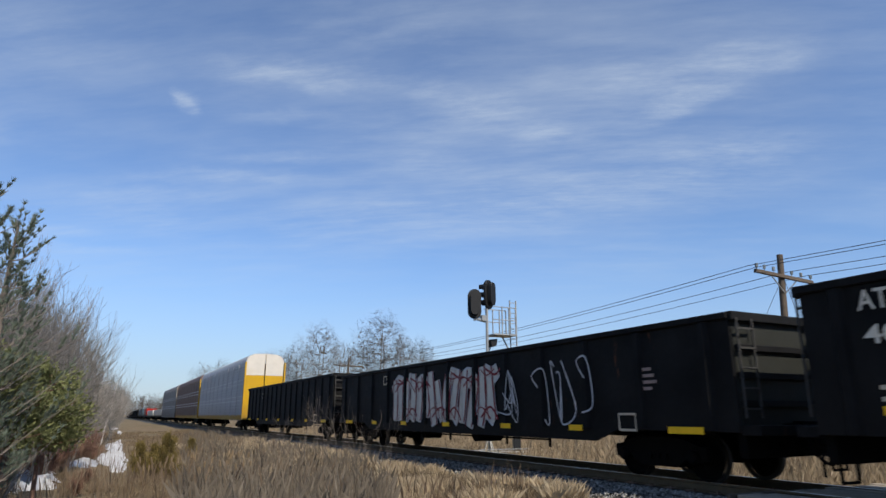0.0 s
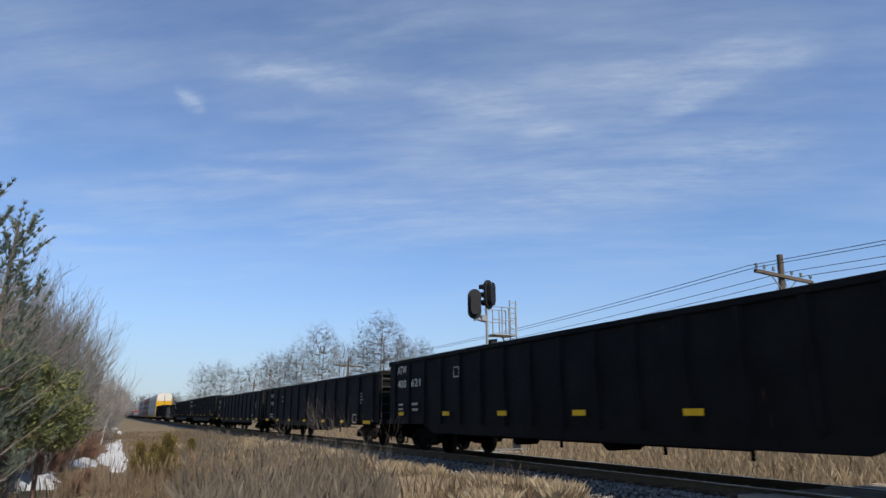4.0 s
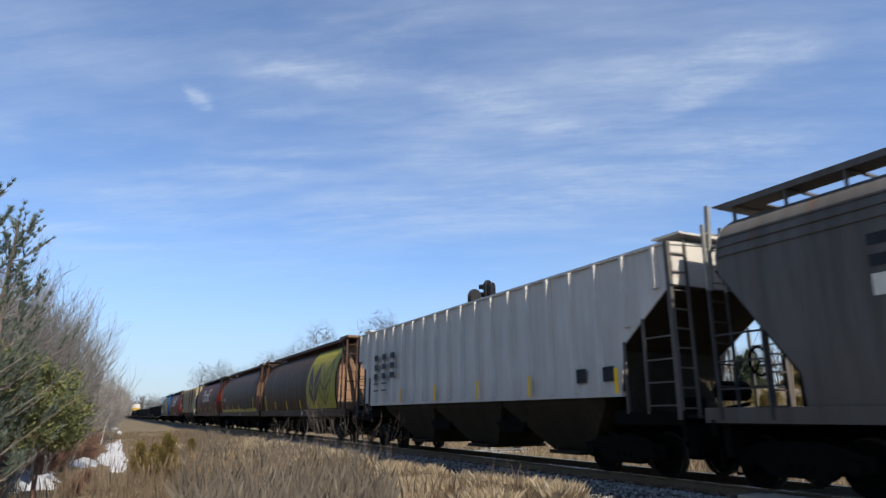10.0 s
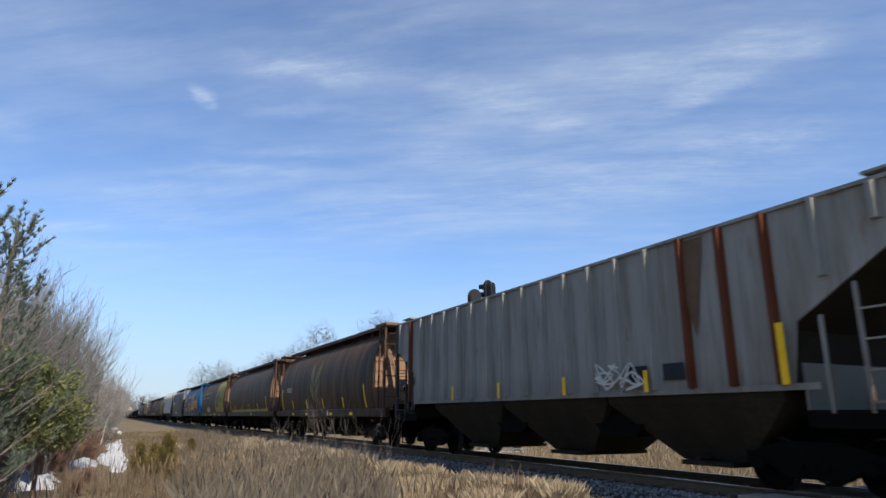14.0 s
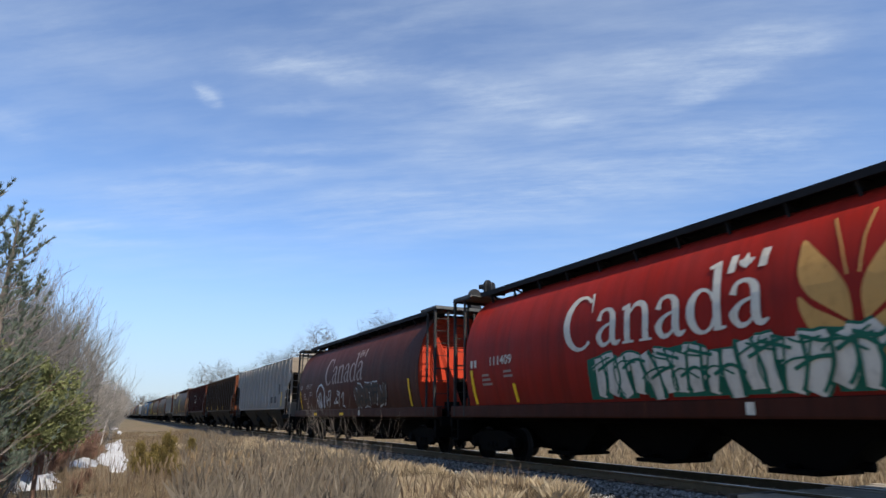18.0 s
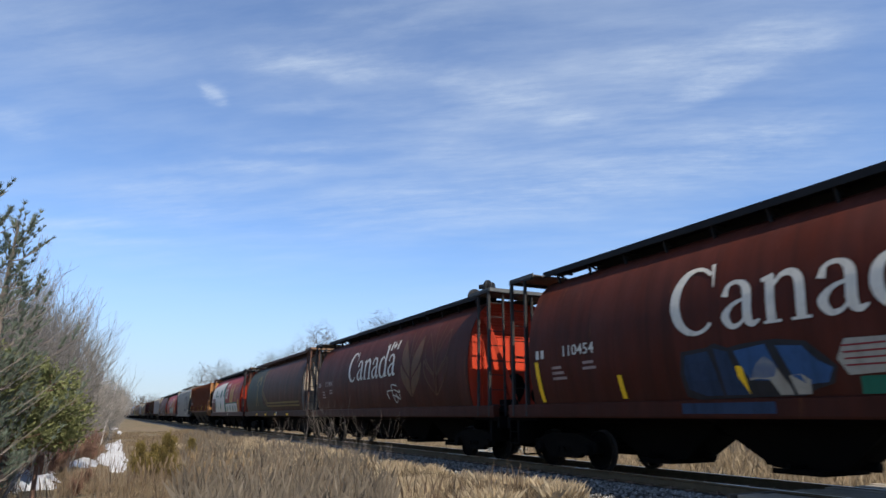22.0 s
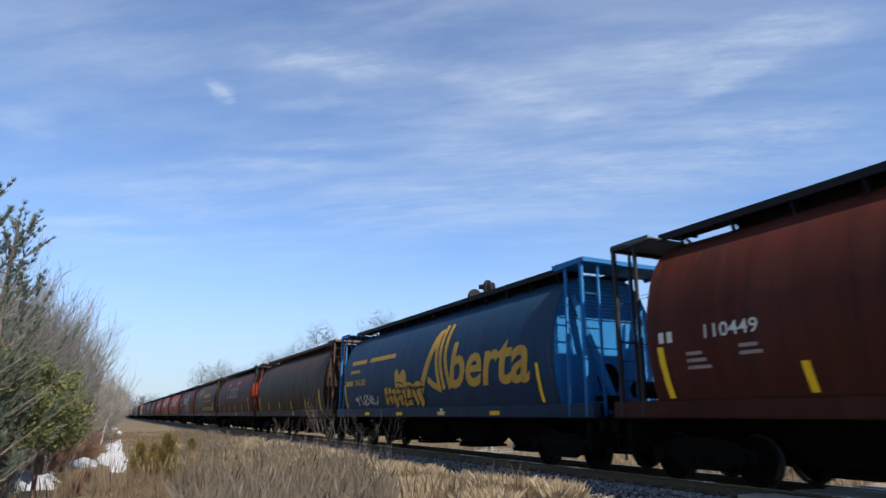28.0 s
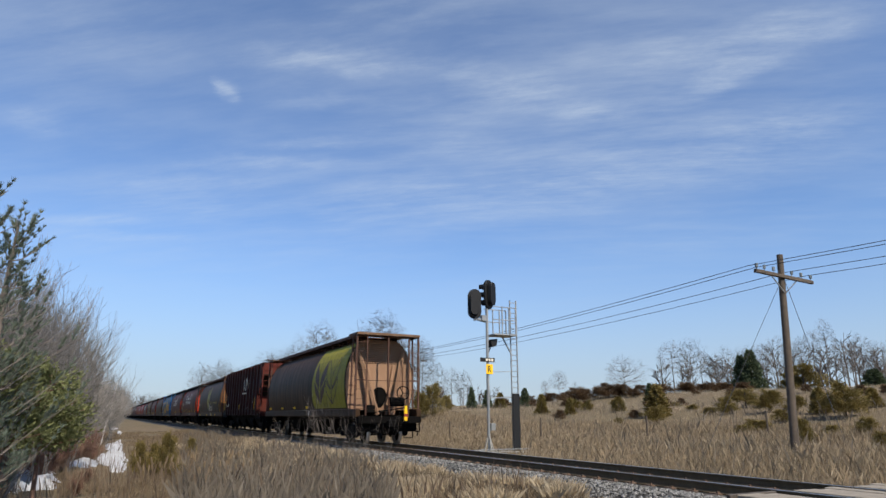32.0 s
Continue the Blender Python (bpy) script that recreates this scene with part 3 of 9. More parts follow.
def cyl_rung():
    return Shape().beam((-0.23, 0, 0), (0.23, 0, 0), 0.022).mesh("rung")


def cyl_platform(depth):
    """The roof platform over one end: a plate with a raised rim."""
    return Shape().box(-1.45, 1.45, -0.08, depth, 4.6, 4.625).box(-1.47, 1.47, depth, depth + 0.05, 4.56, 4.66).box(-1.48, -1.45, -0.08, depth, 4.57, 4.66).box(1.45, 1.48, -0.08, depth, 4.57, 4.66).mesh("roof_platform")


def cyl_walk():
    """A raised walkway along the shell's shoulder on short stands, open beneath."""
    s = Shape()
    s.box(-1.08, -0.5, -CYL_HALF, CYL_HALF, 4.67, 4.7)
    s.box(-1.09, -1.05, -CYL_HALF, CYL_HALF, 4.58, 4.72)
    s.box(-0.62, -0.58, -CYL_HALF, CYL_HALF - 1.5, 4.47, 4.672)
    for i in range(13):
        y = -CYL_HALF + 0.5 + i * (2 * CYL_HALF - 1.0) / 12
        s.beam((-1.03, y, 4.66), (-0.93, y, 4.34), 0.05)
        s.beam((-1.04, y, 4.63), (-0.55, y, 4.63), 0.05)
        s.beam((-1.03, y, 4.62), (-0.7, y, 4.46), 0.04)
    return s.mesh("running_board")


def cyl_hatch():
    return Shape().prism([(-0.3, 0.0), (-0.28, 0.2), (0.28, 0.2), (0.3, 0.0)], "y", -3.4, 3.4).mesh("hatch_cover", bevel=0.03)


def bay_mesh(top, bottom, ztop, zmid, zlow, wx=1.3, wl=0.75, wm=None):
    """A discharge hopper: straight above zmid, narrowing to its gate at zlow."""
    s = Shape()
    for z, hy, hx in ((ztop, top, wx), (zmid, top, wm or wx * 0.9), (zlow, bottom, wl)):
        s.v += [(-hx, -hy, z), (hx, -hy, z), (hx, hy, z), (-hx, hy, z)]
    for r in (0, 4):
        s.f += [(r + i, r + (i + 1) % 4, r + 4 + (i + 1) % 4, r + 4 + i) for i in range(4)]
    s.f += [(8, 9, 10, 11), (3, 2, 1, 0)]
    s.box(-wl - 0.25, wl + 0.25, -bottom + 0.15, bottom - 0.15, zlow - 0.08, zlow)
    s.beam((-wl - 0.45, 0, zlow + 0.06), (wl + 0.45, 0, zlow + 0.06), 0.08, sides=6)
    return s.mesh("discharge_bay")


def outlet_mesh():
    """The capped discharge tube under a bay."""
    return Shape().beam((0, -0.95, 0.4), (0, 0.95, 0.4), 0.1, sides=8).beam((0, -0.97, 0.4), (0, -0.82, 0.4), 0.17, sides=8).beam((0, 0.82, 0.4), (0, 0.97, 0.4), 0.17, sides=8).mesh("outlet_pipe")


def brake_gear_mesh():
    s = Shape()
    s.lathe_x([(-0.35, 0.0), (-0.35, 0.2), (0.3, 0.2), (0.3, 0.0)], -0.5, 0.7, 1.75, 10)
    s.beam((-0.9, 0.75, 1.5), (0.5, 0.75, 1.3), 0.07)
    s.box(0.55, 0.9, 0.55, 0.95, 1.3, 1.6)
    return s.mesh("brake_cylinder")


def brake_wheel_mesh():
    s = Shape()
    for i in range(14):
        a, b = 2 * math.pi * i / 14, 2 * math.pi * (i + 1) / 14
        s.beam((0.28 * math.cos(a), 0, 0.28 * math.sin(a)), (0.28 * math.cos(b), 0, 0.28 * math.sin(b)), 0.04)
    for i in range(3):
        a = 2 * math.pi * i / 3
        s.beam((0, 0, 0), (0.28 * math.cos(a), 0, 0.28 * math.sin(a)), 0.03)
    return s.mesh("brake_wheel")


def cyl_hopper(label, paint, end_paint, frame_mat=None, walk_mat=WALKWAY):
    car = thing("grain_hopper_car", label, "hopper car", "freight train")
    grate_mat = GRATE_GREY if frame_mat is None else (GRATE_TAN if frame_mat is UNDER_BROWN else frame_mat)
    frame_mat = frame_mat or FRAME_DARK
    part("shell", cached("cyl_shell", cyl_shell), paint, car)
    part("running_board", cached("cyl_walk", cyl_walk), walk_mat, car)
    part("running_board", cached("cyl_walk", cyl_walk), walk_mat, car, at=pose(0, 0, 0, 0, 0, 180))
    for y in (-3.6, 3.6):
        part("hatch_cover", cached("cyl_hatch", cyl_hatch), walk_mat, car, at=(0, y, 4.44))
    for a in (0, 180):
        part("side_sill", cached("cyl_skirt", lambda: Shape().prism([(1.3, 1.12), (1.47, 1.12), (1.49, 1.16), (1.49, 1.42), (1.46, 1.44), (1.3, 1.44)], "y", -8.7, 8.7).mesh("side_sill")), BROWN_RED if paint in (RED, RED_FADED) else paint, car, at=pose(0, 0, 0, 0, 0, a))
    for s in (1, -1):
        m = pose(0, s * CYL_HALF, 0, 0, 0, 0 if s > 0 else 180)
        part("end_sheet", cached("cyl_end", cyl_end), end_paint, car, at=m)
        part("access_hole", cached("cyl_open", cyl_opening), UNDER, car, "dark plate for the shaded access opening", at=m)
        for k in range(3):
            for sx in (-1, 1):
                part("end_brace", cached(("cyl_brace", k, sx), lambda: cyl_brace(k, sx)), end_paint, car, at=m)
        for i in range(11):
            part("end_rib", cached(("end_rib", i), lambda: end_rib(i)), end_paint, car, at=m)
        fr = part("end_frame", cached("cyl_frame", cyl_frame), frame_mat, car, at=m)
        for sx in (-1, 1):
            for i in range(8):
                part("rung", cached("cyl_rung", cyl_rung), frame_mat, fr, at=(sx * 1.24, 0.97, 1.45 + i * 0.4))
        part("roof_platform", cached(("cyl_platform", s), lambda: cyl_platform(0.95 if s > 0 else 1.03)), grate_mat, car, at=m)
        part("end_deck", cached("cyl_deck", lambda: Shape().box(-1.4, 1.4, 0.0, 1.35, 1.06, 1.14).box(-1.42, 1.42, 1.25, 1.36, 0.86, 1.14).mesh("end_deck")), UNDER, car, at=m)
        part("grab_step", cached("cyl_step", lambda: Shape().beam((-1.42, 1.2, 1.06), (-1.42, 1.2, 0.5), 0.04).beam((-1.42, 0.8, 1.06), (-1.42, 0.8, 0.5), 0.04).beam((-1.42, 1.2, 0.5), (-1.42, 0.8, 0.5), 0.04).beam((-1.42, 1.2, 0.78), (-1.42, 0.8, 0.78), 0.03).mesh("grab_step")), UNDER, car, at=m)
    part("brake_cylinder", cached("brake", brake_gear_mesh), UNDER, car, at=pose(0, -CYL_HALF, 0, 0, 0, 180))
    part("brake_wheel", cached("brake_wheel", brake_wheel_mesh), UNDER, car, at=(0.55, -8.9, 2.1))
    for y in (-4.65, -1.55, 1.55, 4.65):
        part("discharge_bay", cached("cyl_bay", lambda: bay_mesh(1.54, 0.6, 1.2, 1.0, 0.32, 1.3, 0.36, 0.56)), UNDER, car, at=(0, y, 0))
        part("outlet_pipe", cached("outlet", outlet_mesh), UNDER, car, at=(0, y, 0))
    running_gear(car, 9.05, 6.97)
    return car


# ---- ribbed covered hopper ----
RIB_HALF = 8.5
MID_HALF, SHORT_HALF = 8.25, 7.65
rib_side, mid_side, short_side = (Side(h, [(1.535, 1.6), (1.535, 4.36)]) for h in (RIB_HALF, MID_HALF, SHORT_HALF))


def rib_body(full, h, rear):
    """Side sheets cut back under sloping ends, taller if full, and a low-pitched roof."""
    s = Shape()
    top, low = (4.64, 1.2) if full else (4.36, 1.62)
    slope = 3.9 if full else 3.56
    fore = 0.6 if full else 1.05
    out = [(-h, top), (-h, slope), (rear - h, 2.55), (rear - h + 0.16, low), (h - fore - 0.05, low), (h - fore, 2.5), (h, slope - 0.06), (h, top)]
    for x in (-1.5, 1.46):
        s.prism(out, "x", x, x + 0.04)
    up = 0.28 if full else 0.0
    s.prism([(-1.56, 4.34 + up), (-1.56, 4.4 + up), (0, 4.52 + up), (1.56, 4.4 + up), (1.56, 4.34 + up), (0, 4.46 + up)], "y", -h - 0.02, h + 0.02)
    return s.mesh("body")


def rib_end(full):
    return Shape().box(-1.46, 1.46, -0.04, 0.0, 3.9 if full else 3.56, 4.66 if full else 4.4).mesh("end_panel")


def slope_sheet(y0, z0, y1, z1, half, thick=0.05):
    """The sloping sheet under an end."""
    return Shape().prism([(y0, z0), (y1, z1), (y1, z1 - thick), (y0, z0 - thick)], "x", -half, half).mesh("end_slope")


def rib_post():
    return Shape().prism([(0.0, -0.075), (-0.12, -0.04), (-0.12, 0.04), (0.0, 0.075)], "z", 1.63, 4.34).mesh("side_post")


def rib_ladder():
    s = Shape()
    for i in range(9):
        z = 1.3 + i * 0.36
        s.beam((-1.5, 0.02, z), (-1.05, 0.02, z), 0.03)
    s.beam((-1.05, 0.02, 1.1), (-1.05, 0.02, 4.5), 0.05)
    s.beam((-1.52, 0.02, 1.1), (-1.52, 0.02, 4.4), 0.09)
    s.beam((-1.52, -0.75, 1.2), (-1.52, -0.75, 3.0), 0.05)
    s.beam((-1.52, -1.3, 1.2), (-1.52, -1.3, 2.6), 0.05)
    for i in range(4):
        z = 1.35 + i * 0.42
        s.beam((-1.52, -0.75, z), (-1.52, 0.0, z), 0.03)
    return s


def mirrored(make, name):
    """The same shape on the other side of the car."""
    s = make()
    s.v = [(-x, y, z) for x, y, z in s.v]
    return s.mesh(name)


def rib_top(h, up):
    s = Shape()
    s.box(-0.55, 0.55, -h - 0.1, h + 0.1, 4.6 + up, 4.64 + up)
    for i in range(9):
        y = (h - 0.3) * (i / 4 - 1)
        s.box(-0.5, 0.5, y - 0.04, y + 0.04, 4.44 + up, 4.6 + up)
    for sy in (-1, 1):
        s.box(-1.3, 1.3, sy * (h - 0.2) - 0.35, sy * (h - 0.2) + 0.35, 4.56 + up, 4.6 + up)
    return s.mesh("roof_walk")


POST = [(0.0, -0.075), (-0.12, -0.04), (-0.12, 0.04), (0.0, 0.075)]


def rib_hopper(label, paint, end_paint=None, posts=17, bays=3, trim=None, rusty=(), half=RIB_HALF, centre=6.75, rear=1.34):
    car = thing("covered_hopper_car", label, "hopper car", "freight train")
    end_paint = end_paint or paint
    full = bays == 4
    fore = 0.6 if full else 1.05
    part("body", cached(("rib_body", half, rear), lambda: rib_body(full, half, rear)), paint, car)
    for i in range(posts):
        y = (half - 0.3) * (2 * i / (posts - 1) - 1)
        cut = half - (rear if y < 0 else fore)
        low = 2.75 + (abs(y) - cut) * 0.75 if abs(y) > cut else (1.22 if full else 1.63)
        me = cached(("rib_post", round(low, 2), full), lambda: Shape().prism(POST, "z", low, 4.62 if full else 4.34).mesh("side_post"))
        part("side_post", me, RUST if i in rusty else paint, car, "rust-covered post" if i in rusty else "", at=(-1.498, y, 0))
        part("side_post", me, paint, car, at=pose(1.498, y, 0, 0, 0, 180))
    part("roof_walk", cached(("rib_top", half), lambda: rib_top(half, 0.28 if full else 0.0)), paint if trim is None else trim, car)
    for s in (1, -1):
        m = pose(0, s * half, 0, 0, 0, 0 if s > 0 else 180)
        back = -fore if s > 0 else -rear - 0.16
        top = 3.92 if full else 3.58
        part("end_panel", cached(("rib_end", full), lambda: rib_end(full)), end_paint, car, at=m)
        # slope, bulkhead and shear plate painted dark where the overhang shades them
        part("end_slope", cached(("rib_slope", back, top), lambda: slope_sheet(0.0, top, back, 2.5, 1.46)), BAY, car, "grimy slope sheet, darkened for its shade", at=m)
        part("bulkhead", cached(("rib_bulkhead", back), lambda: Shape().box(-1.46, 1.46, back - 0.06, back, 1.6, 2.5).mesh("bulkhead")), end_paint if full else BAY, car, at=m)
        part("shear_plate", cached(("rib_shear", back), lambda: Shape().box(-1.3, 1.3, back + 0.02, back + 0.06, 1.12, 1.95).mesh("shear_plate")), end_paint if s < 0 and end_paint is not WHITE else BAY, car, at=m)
        # front ladders get dark paint in place of the body's shade
        rung_mat = LADDER_DULL if s > 0 else (CNGREY_DIRTY if end_paint is WHITE else end_paint)
        part("ladder", cached("rib_ladder", lambda: rib_ladder().mesh("ladder")), rung_mat, car, at=m)
        part("ladder", cached("rib_ladder_b", lambda: mirrored(rib_ladder, "ladder")), rung_mat, car, at=m)
        part("end_deck", cached("rib_deck", lambda: Shape().box(-1.5, 1.5, -1.6, 0.1, 1.02, 1.12).box(-1.52, 1.52, 0.0, 0.1, 0.72, 1.12).box(-1.53, -1.49, -1.7, 0.1, 1.0, 1.25).box(1.49, 1.53, -1.7, 0.1, 1.0, 1.25).mesh("end_deck")), UNDER, car, at=m)
    q = half - 1.45
    part("bottom_sill", cached(("rib_sill", half), lambda: Shape().box(-1.54, -1.46, rear + 0.1 - half, q, 1.54, 1.64).box(1.46, 1.54, rear + 0.1 - half, q, 1.54, 1.64).mesh("bottom_sill")), paint, car)
    part("brake_cylinder", cached("brake", brake_gear_mesh), UNDER, car, at=pose(0, 1.2 - half, -0.1, 0, 0, 180))
    part("brake_wheel", cached("brake_wheel", brake_wheel_mesh), UNDER, car, at=(0.6, -half - 0.12, 2.2))
    w = 3.05 if full else (4.05 if posts == 20 else 3.8)
    for i in range(bays):
        y = w * (i + 0.5 - bays / 2) - (0.35 if w > 4 else 0.0)
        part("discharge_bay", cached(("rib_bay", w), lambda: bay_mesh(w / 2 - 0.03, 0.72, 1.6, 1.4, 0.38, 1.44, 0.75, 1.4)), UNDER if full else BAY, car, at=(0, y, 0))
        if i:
            # dark block added to fill the recess between two bays
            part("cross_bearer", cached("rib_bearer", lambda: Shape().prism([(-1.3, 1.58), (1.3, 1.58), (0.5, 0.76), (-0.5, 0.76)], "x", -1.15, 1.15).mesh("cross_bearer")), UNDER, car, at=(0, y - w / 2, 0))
    running_gear(car, half + (0.95 if full else 0.75), centre)
    return car


# ---- smooth-sided grey hopper ----
SM = [(1.42, 1.1), (1.5, 1.8), (1.53, 2.6), (1.52, 3.35), (1.505, 3.55), (1.48, 3.85), (1.4, 4.17), (1.24, 4.4), (1.0, 4.56)]
smooth_side = Side(8.1, SM)


def sm_body():
    s = Shape()
    pts = SM + [(-x, z) for x, z in SM[::-1]]

    def reach(z):
        return 8.1 if z > 3.55 else (8.1 - (3.55 - z) * 0.72 if z > 1.8 else 6.84)
    k = len(pts)
    for i in range(9):
        f = -1 + i / 4
        s.v += [(x, reach(z) * f, z) for x, z in pts]
    for i in range(8):
        for j in range(k):
            a, b = i * k + j, i * k + (j + 1) % k
            s.f.append((a, b, b + k, a + k))
    for e in (0, 8 * k):
        s.f += [(e + j, e + j + 1, e + k - 2 - j, e + k - 1 - j) for j in range(k // 2 - 1)]
    return s.mesh("body", True)


def sm_rails():
    s = Shape()
    for z, x in ((3.85, 1.49), (4.03, 1.45), (4.19, 1.4)):
        for sx in (-1, 1):
            s.beam((sx * x, -8.1, z), (sx * x, 8.1, z), 0.035)
    return s.mesh("side_moulding")


def sm_walk():
    s = Shape()
    for sx in (-1, 1):
        s.box(min(sx * 0.5, sx * 1.1), max(sx * 0.5, sx * 1.1), -8.2, 8.2, 4.85, 4.88)
        s.box(min(sx * 1.07, sx * 1.1), max(sx * 1.07, sx * 1.1), -8.2, 8.2, 4.8, 4.91)
    for i in range(17):
        y = -8.0 + i
        s.beam((-1.05, y, 4.84), (1.05, y, 4.84), 0.045)
        for sx in (-1, 1):
            s.beam((sx * 1.02, y, 4.54), (sx * 1.02, y, 4.85), 0.045)
    for sy in (-1, 1):
        s.box(-1.1, 1.1, sy * 8.1 - 0.3, sy * 8.1 + 0.3, 4.885, 4.91)
    return s.mesh("roof_walk")


def sm_ladder():
    return ladder_mesh(-1.48, -1.02, 0.05, 3.3, 4.5, 4).beam((-1.42, 0.05, 3.3), (-1.3, 0.05, 4.88), 0.07)


def sm_ladder_low():
    s = ladder_mesh(-1.48, -1.02, 0.05, 1.1, 3.3, 6)
    s.beam((-1.48, -0.9, 1.1), (-1.48, -0.9, 2.6), 0.05)
    for i in range(3):
        s.beam((-1.48, -0.9, 1.6 + 0.45 * i), (-1.48, 0.05, 1.6 + 0.45 * i), 0.03)
    return s


def smooth_hopper(label, paint, end_paint):
    car = thing("grey_hopper_car", label, "hopper car", "freight train")
    part("body", cached("sm_body", sm_body), paint, car)
    part("side_moulding", cached("sm_rails", sm_rails), paint, car)
    part("roof_walk", cached("sm_walk", sm_walk), paint, car)
    part("side_sill", cached("sm_sill", lambda: Shape().box(-1.47, -1.38, -8.7, 8.7, 1.05, 1.3).box(1.38, 1.47, -8.7, 8.7, 1.05, 1.3).mesh("side_sill")), paint, car)
    for s in (1, -1):
        m = pose(0, s * 8.3, 0, 0, 0, 0 if s > 0 else 180)
        # the ladder's lower half is painted dark for the next car's shadow
        part("ladder", cached("sm_lad", lambda: sm_ladder().mesh("ladder")), LADDER_PALE, car, at=m)
        part("ladder", cached("sm_lad_b", lambda: mirrored(sm_ladder, "ladder")), LADDER_PALE, car, at=m)
        part("lower_ladder", cached("sm_low", lambda: sm_ladder_low().mesh("lower_ladder")), LADDER_DULL, car, "lower ladder, darkened for its shade", at=m)
        part("lower_ladder", cached("sm_low_b", lambda: mirrored(sm_ladder_low, "lower_ladder")), LADDER_DULL, car, "lower ladder, darkened for its shade", at=m)
        part("end_sheet", cached("sm_end", lambda: Shape().prism([(-1.46, 3.62), (-1.46, 3.87), (-1.38, 4.17), (-1.22, 4.4), (-0.98, 4.55), (0.98, 4.55), (1.22, 4.4), (1.38, 4.17), (1.46, 3.87), (1.46, 3.62)], "y", -0.16, -0.14).mesh("end_sheet")), end_paint, car, at=m)
        # black sheets laid over the lower end, painting the shade beneath the overhang
        part("end_slope", cached("sm_slope", lambda: slope_sheet(-0.15, 3.62, -1.42, 1.84, 1.5)), UNDER, car, "grimy slope sheet, darkened for its shade", at=m)
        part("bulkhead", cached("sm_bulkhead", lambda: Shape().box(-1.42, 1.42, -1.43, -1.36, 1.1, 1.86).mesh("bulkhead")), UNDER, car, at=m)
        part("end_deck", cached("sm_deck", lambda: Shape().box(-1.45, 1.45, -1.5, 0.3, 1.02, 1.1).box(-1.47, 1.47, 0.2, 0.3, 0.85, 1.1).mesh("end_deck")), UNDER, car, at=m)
    part("brake_cylinder", cached("brake", brake_gear_mesh), UNDER, car, at=pose(0, -7.1, -0.1, 0, 0, 180))
    for y in (-4.6, -1.53, 1.53, 4.6):
        part("discharge_bay", cached("cyl_bay", lambda: bay_mesh(1.54, 0.6, 1.2, 1.0, 0.32, 1.3, 0.36, 0.56)), UNDER, car, at=(0, y, 0))
    running_gear(car, 9.0, 7.35)
    return car


# ---- gondola ----
GON_HALF = 10.15
gon_side = Side(GON_HALF, [(1.535, 0.8), (1.535, 3.0)])


def gon_wall():
    pts = [(-GON_HALF, 2.95), (-GON_HALF, 0.9), (-7.3, 0.9), (-6.6, 0.64), (6.6, 0.64), (7.3, 0.9), (GON_HALF, 0.9), (GON_HALF, 2.95)]
    return Shape().prism(pts, "x", -1.53, -1.47).mesh("side_wall", bevel=0.008)


def gon_end():
    return Shape().box(-1.47, 1.47, -0.06, 0.0, 0.95, 3.0).mesh("end_wall", bevel=0.01)


def gon_ladder_shape():
    s = Shape()
    for x in (-1.46, -1.08):
        s.beam((x, 0.1, 1.15), (x, 0.1, 2.95), 0.03)
    for i in range(5):
        s.box(-1.47, -1.07, 0.09, 0.12, 1.3 + i * 0.36, 1.335 + i * 0.36)
    return s


def brake_rig_mesh():
    s = Shape()
    s.beam((-1.2, -4.5, 0.62), (-1.2, 5.0, 0.6), 0.04)
    s.beam((-0.9, -6, 0.68), (-0.9, 6, 0.68), 0.035)
    s.lathe_x([(-0.4, 0), (-0.4, 0.22), (0.4, 0.22), (0.4, 0)], -0.9, -1.2, 0.68, 10)
    s.lathe_x([(-0.3, 0), (-0.3, 0.18), (0.3, 0.18), (0.3, 0)], -0.9, 2.4, 0.62, 10)
    for y in (-4.5, -2.6, 0.6, 4.0):
        s.beam((-1.15, y, 0.45), (-1.15, y, 0.95), 0.05)
    return s.mesh("brake_rigging")


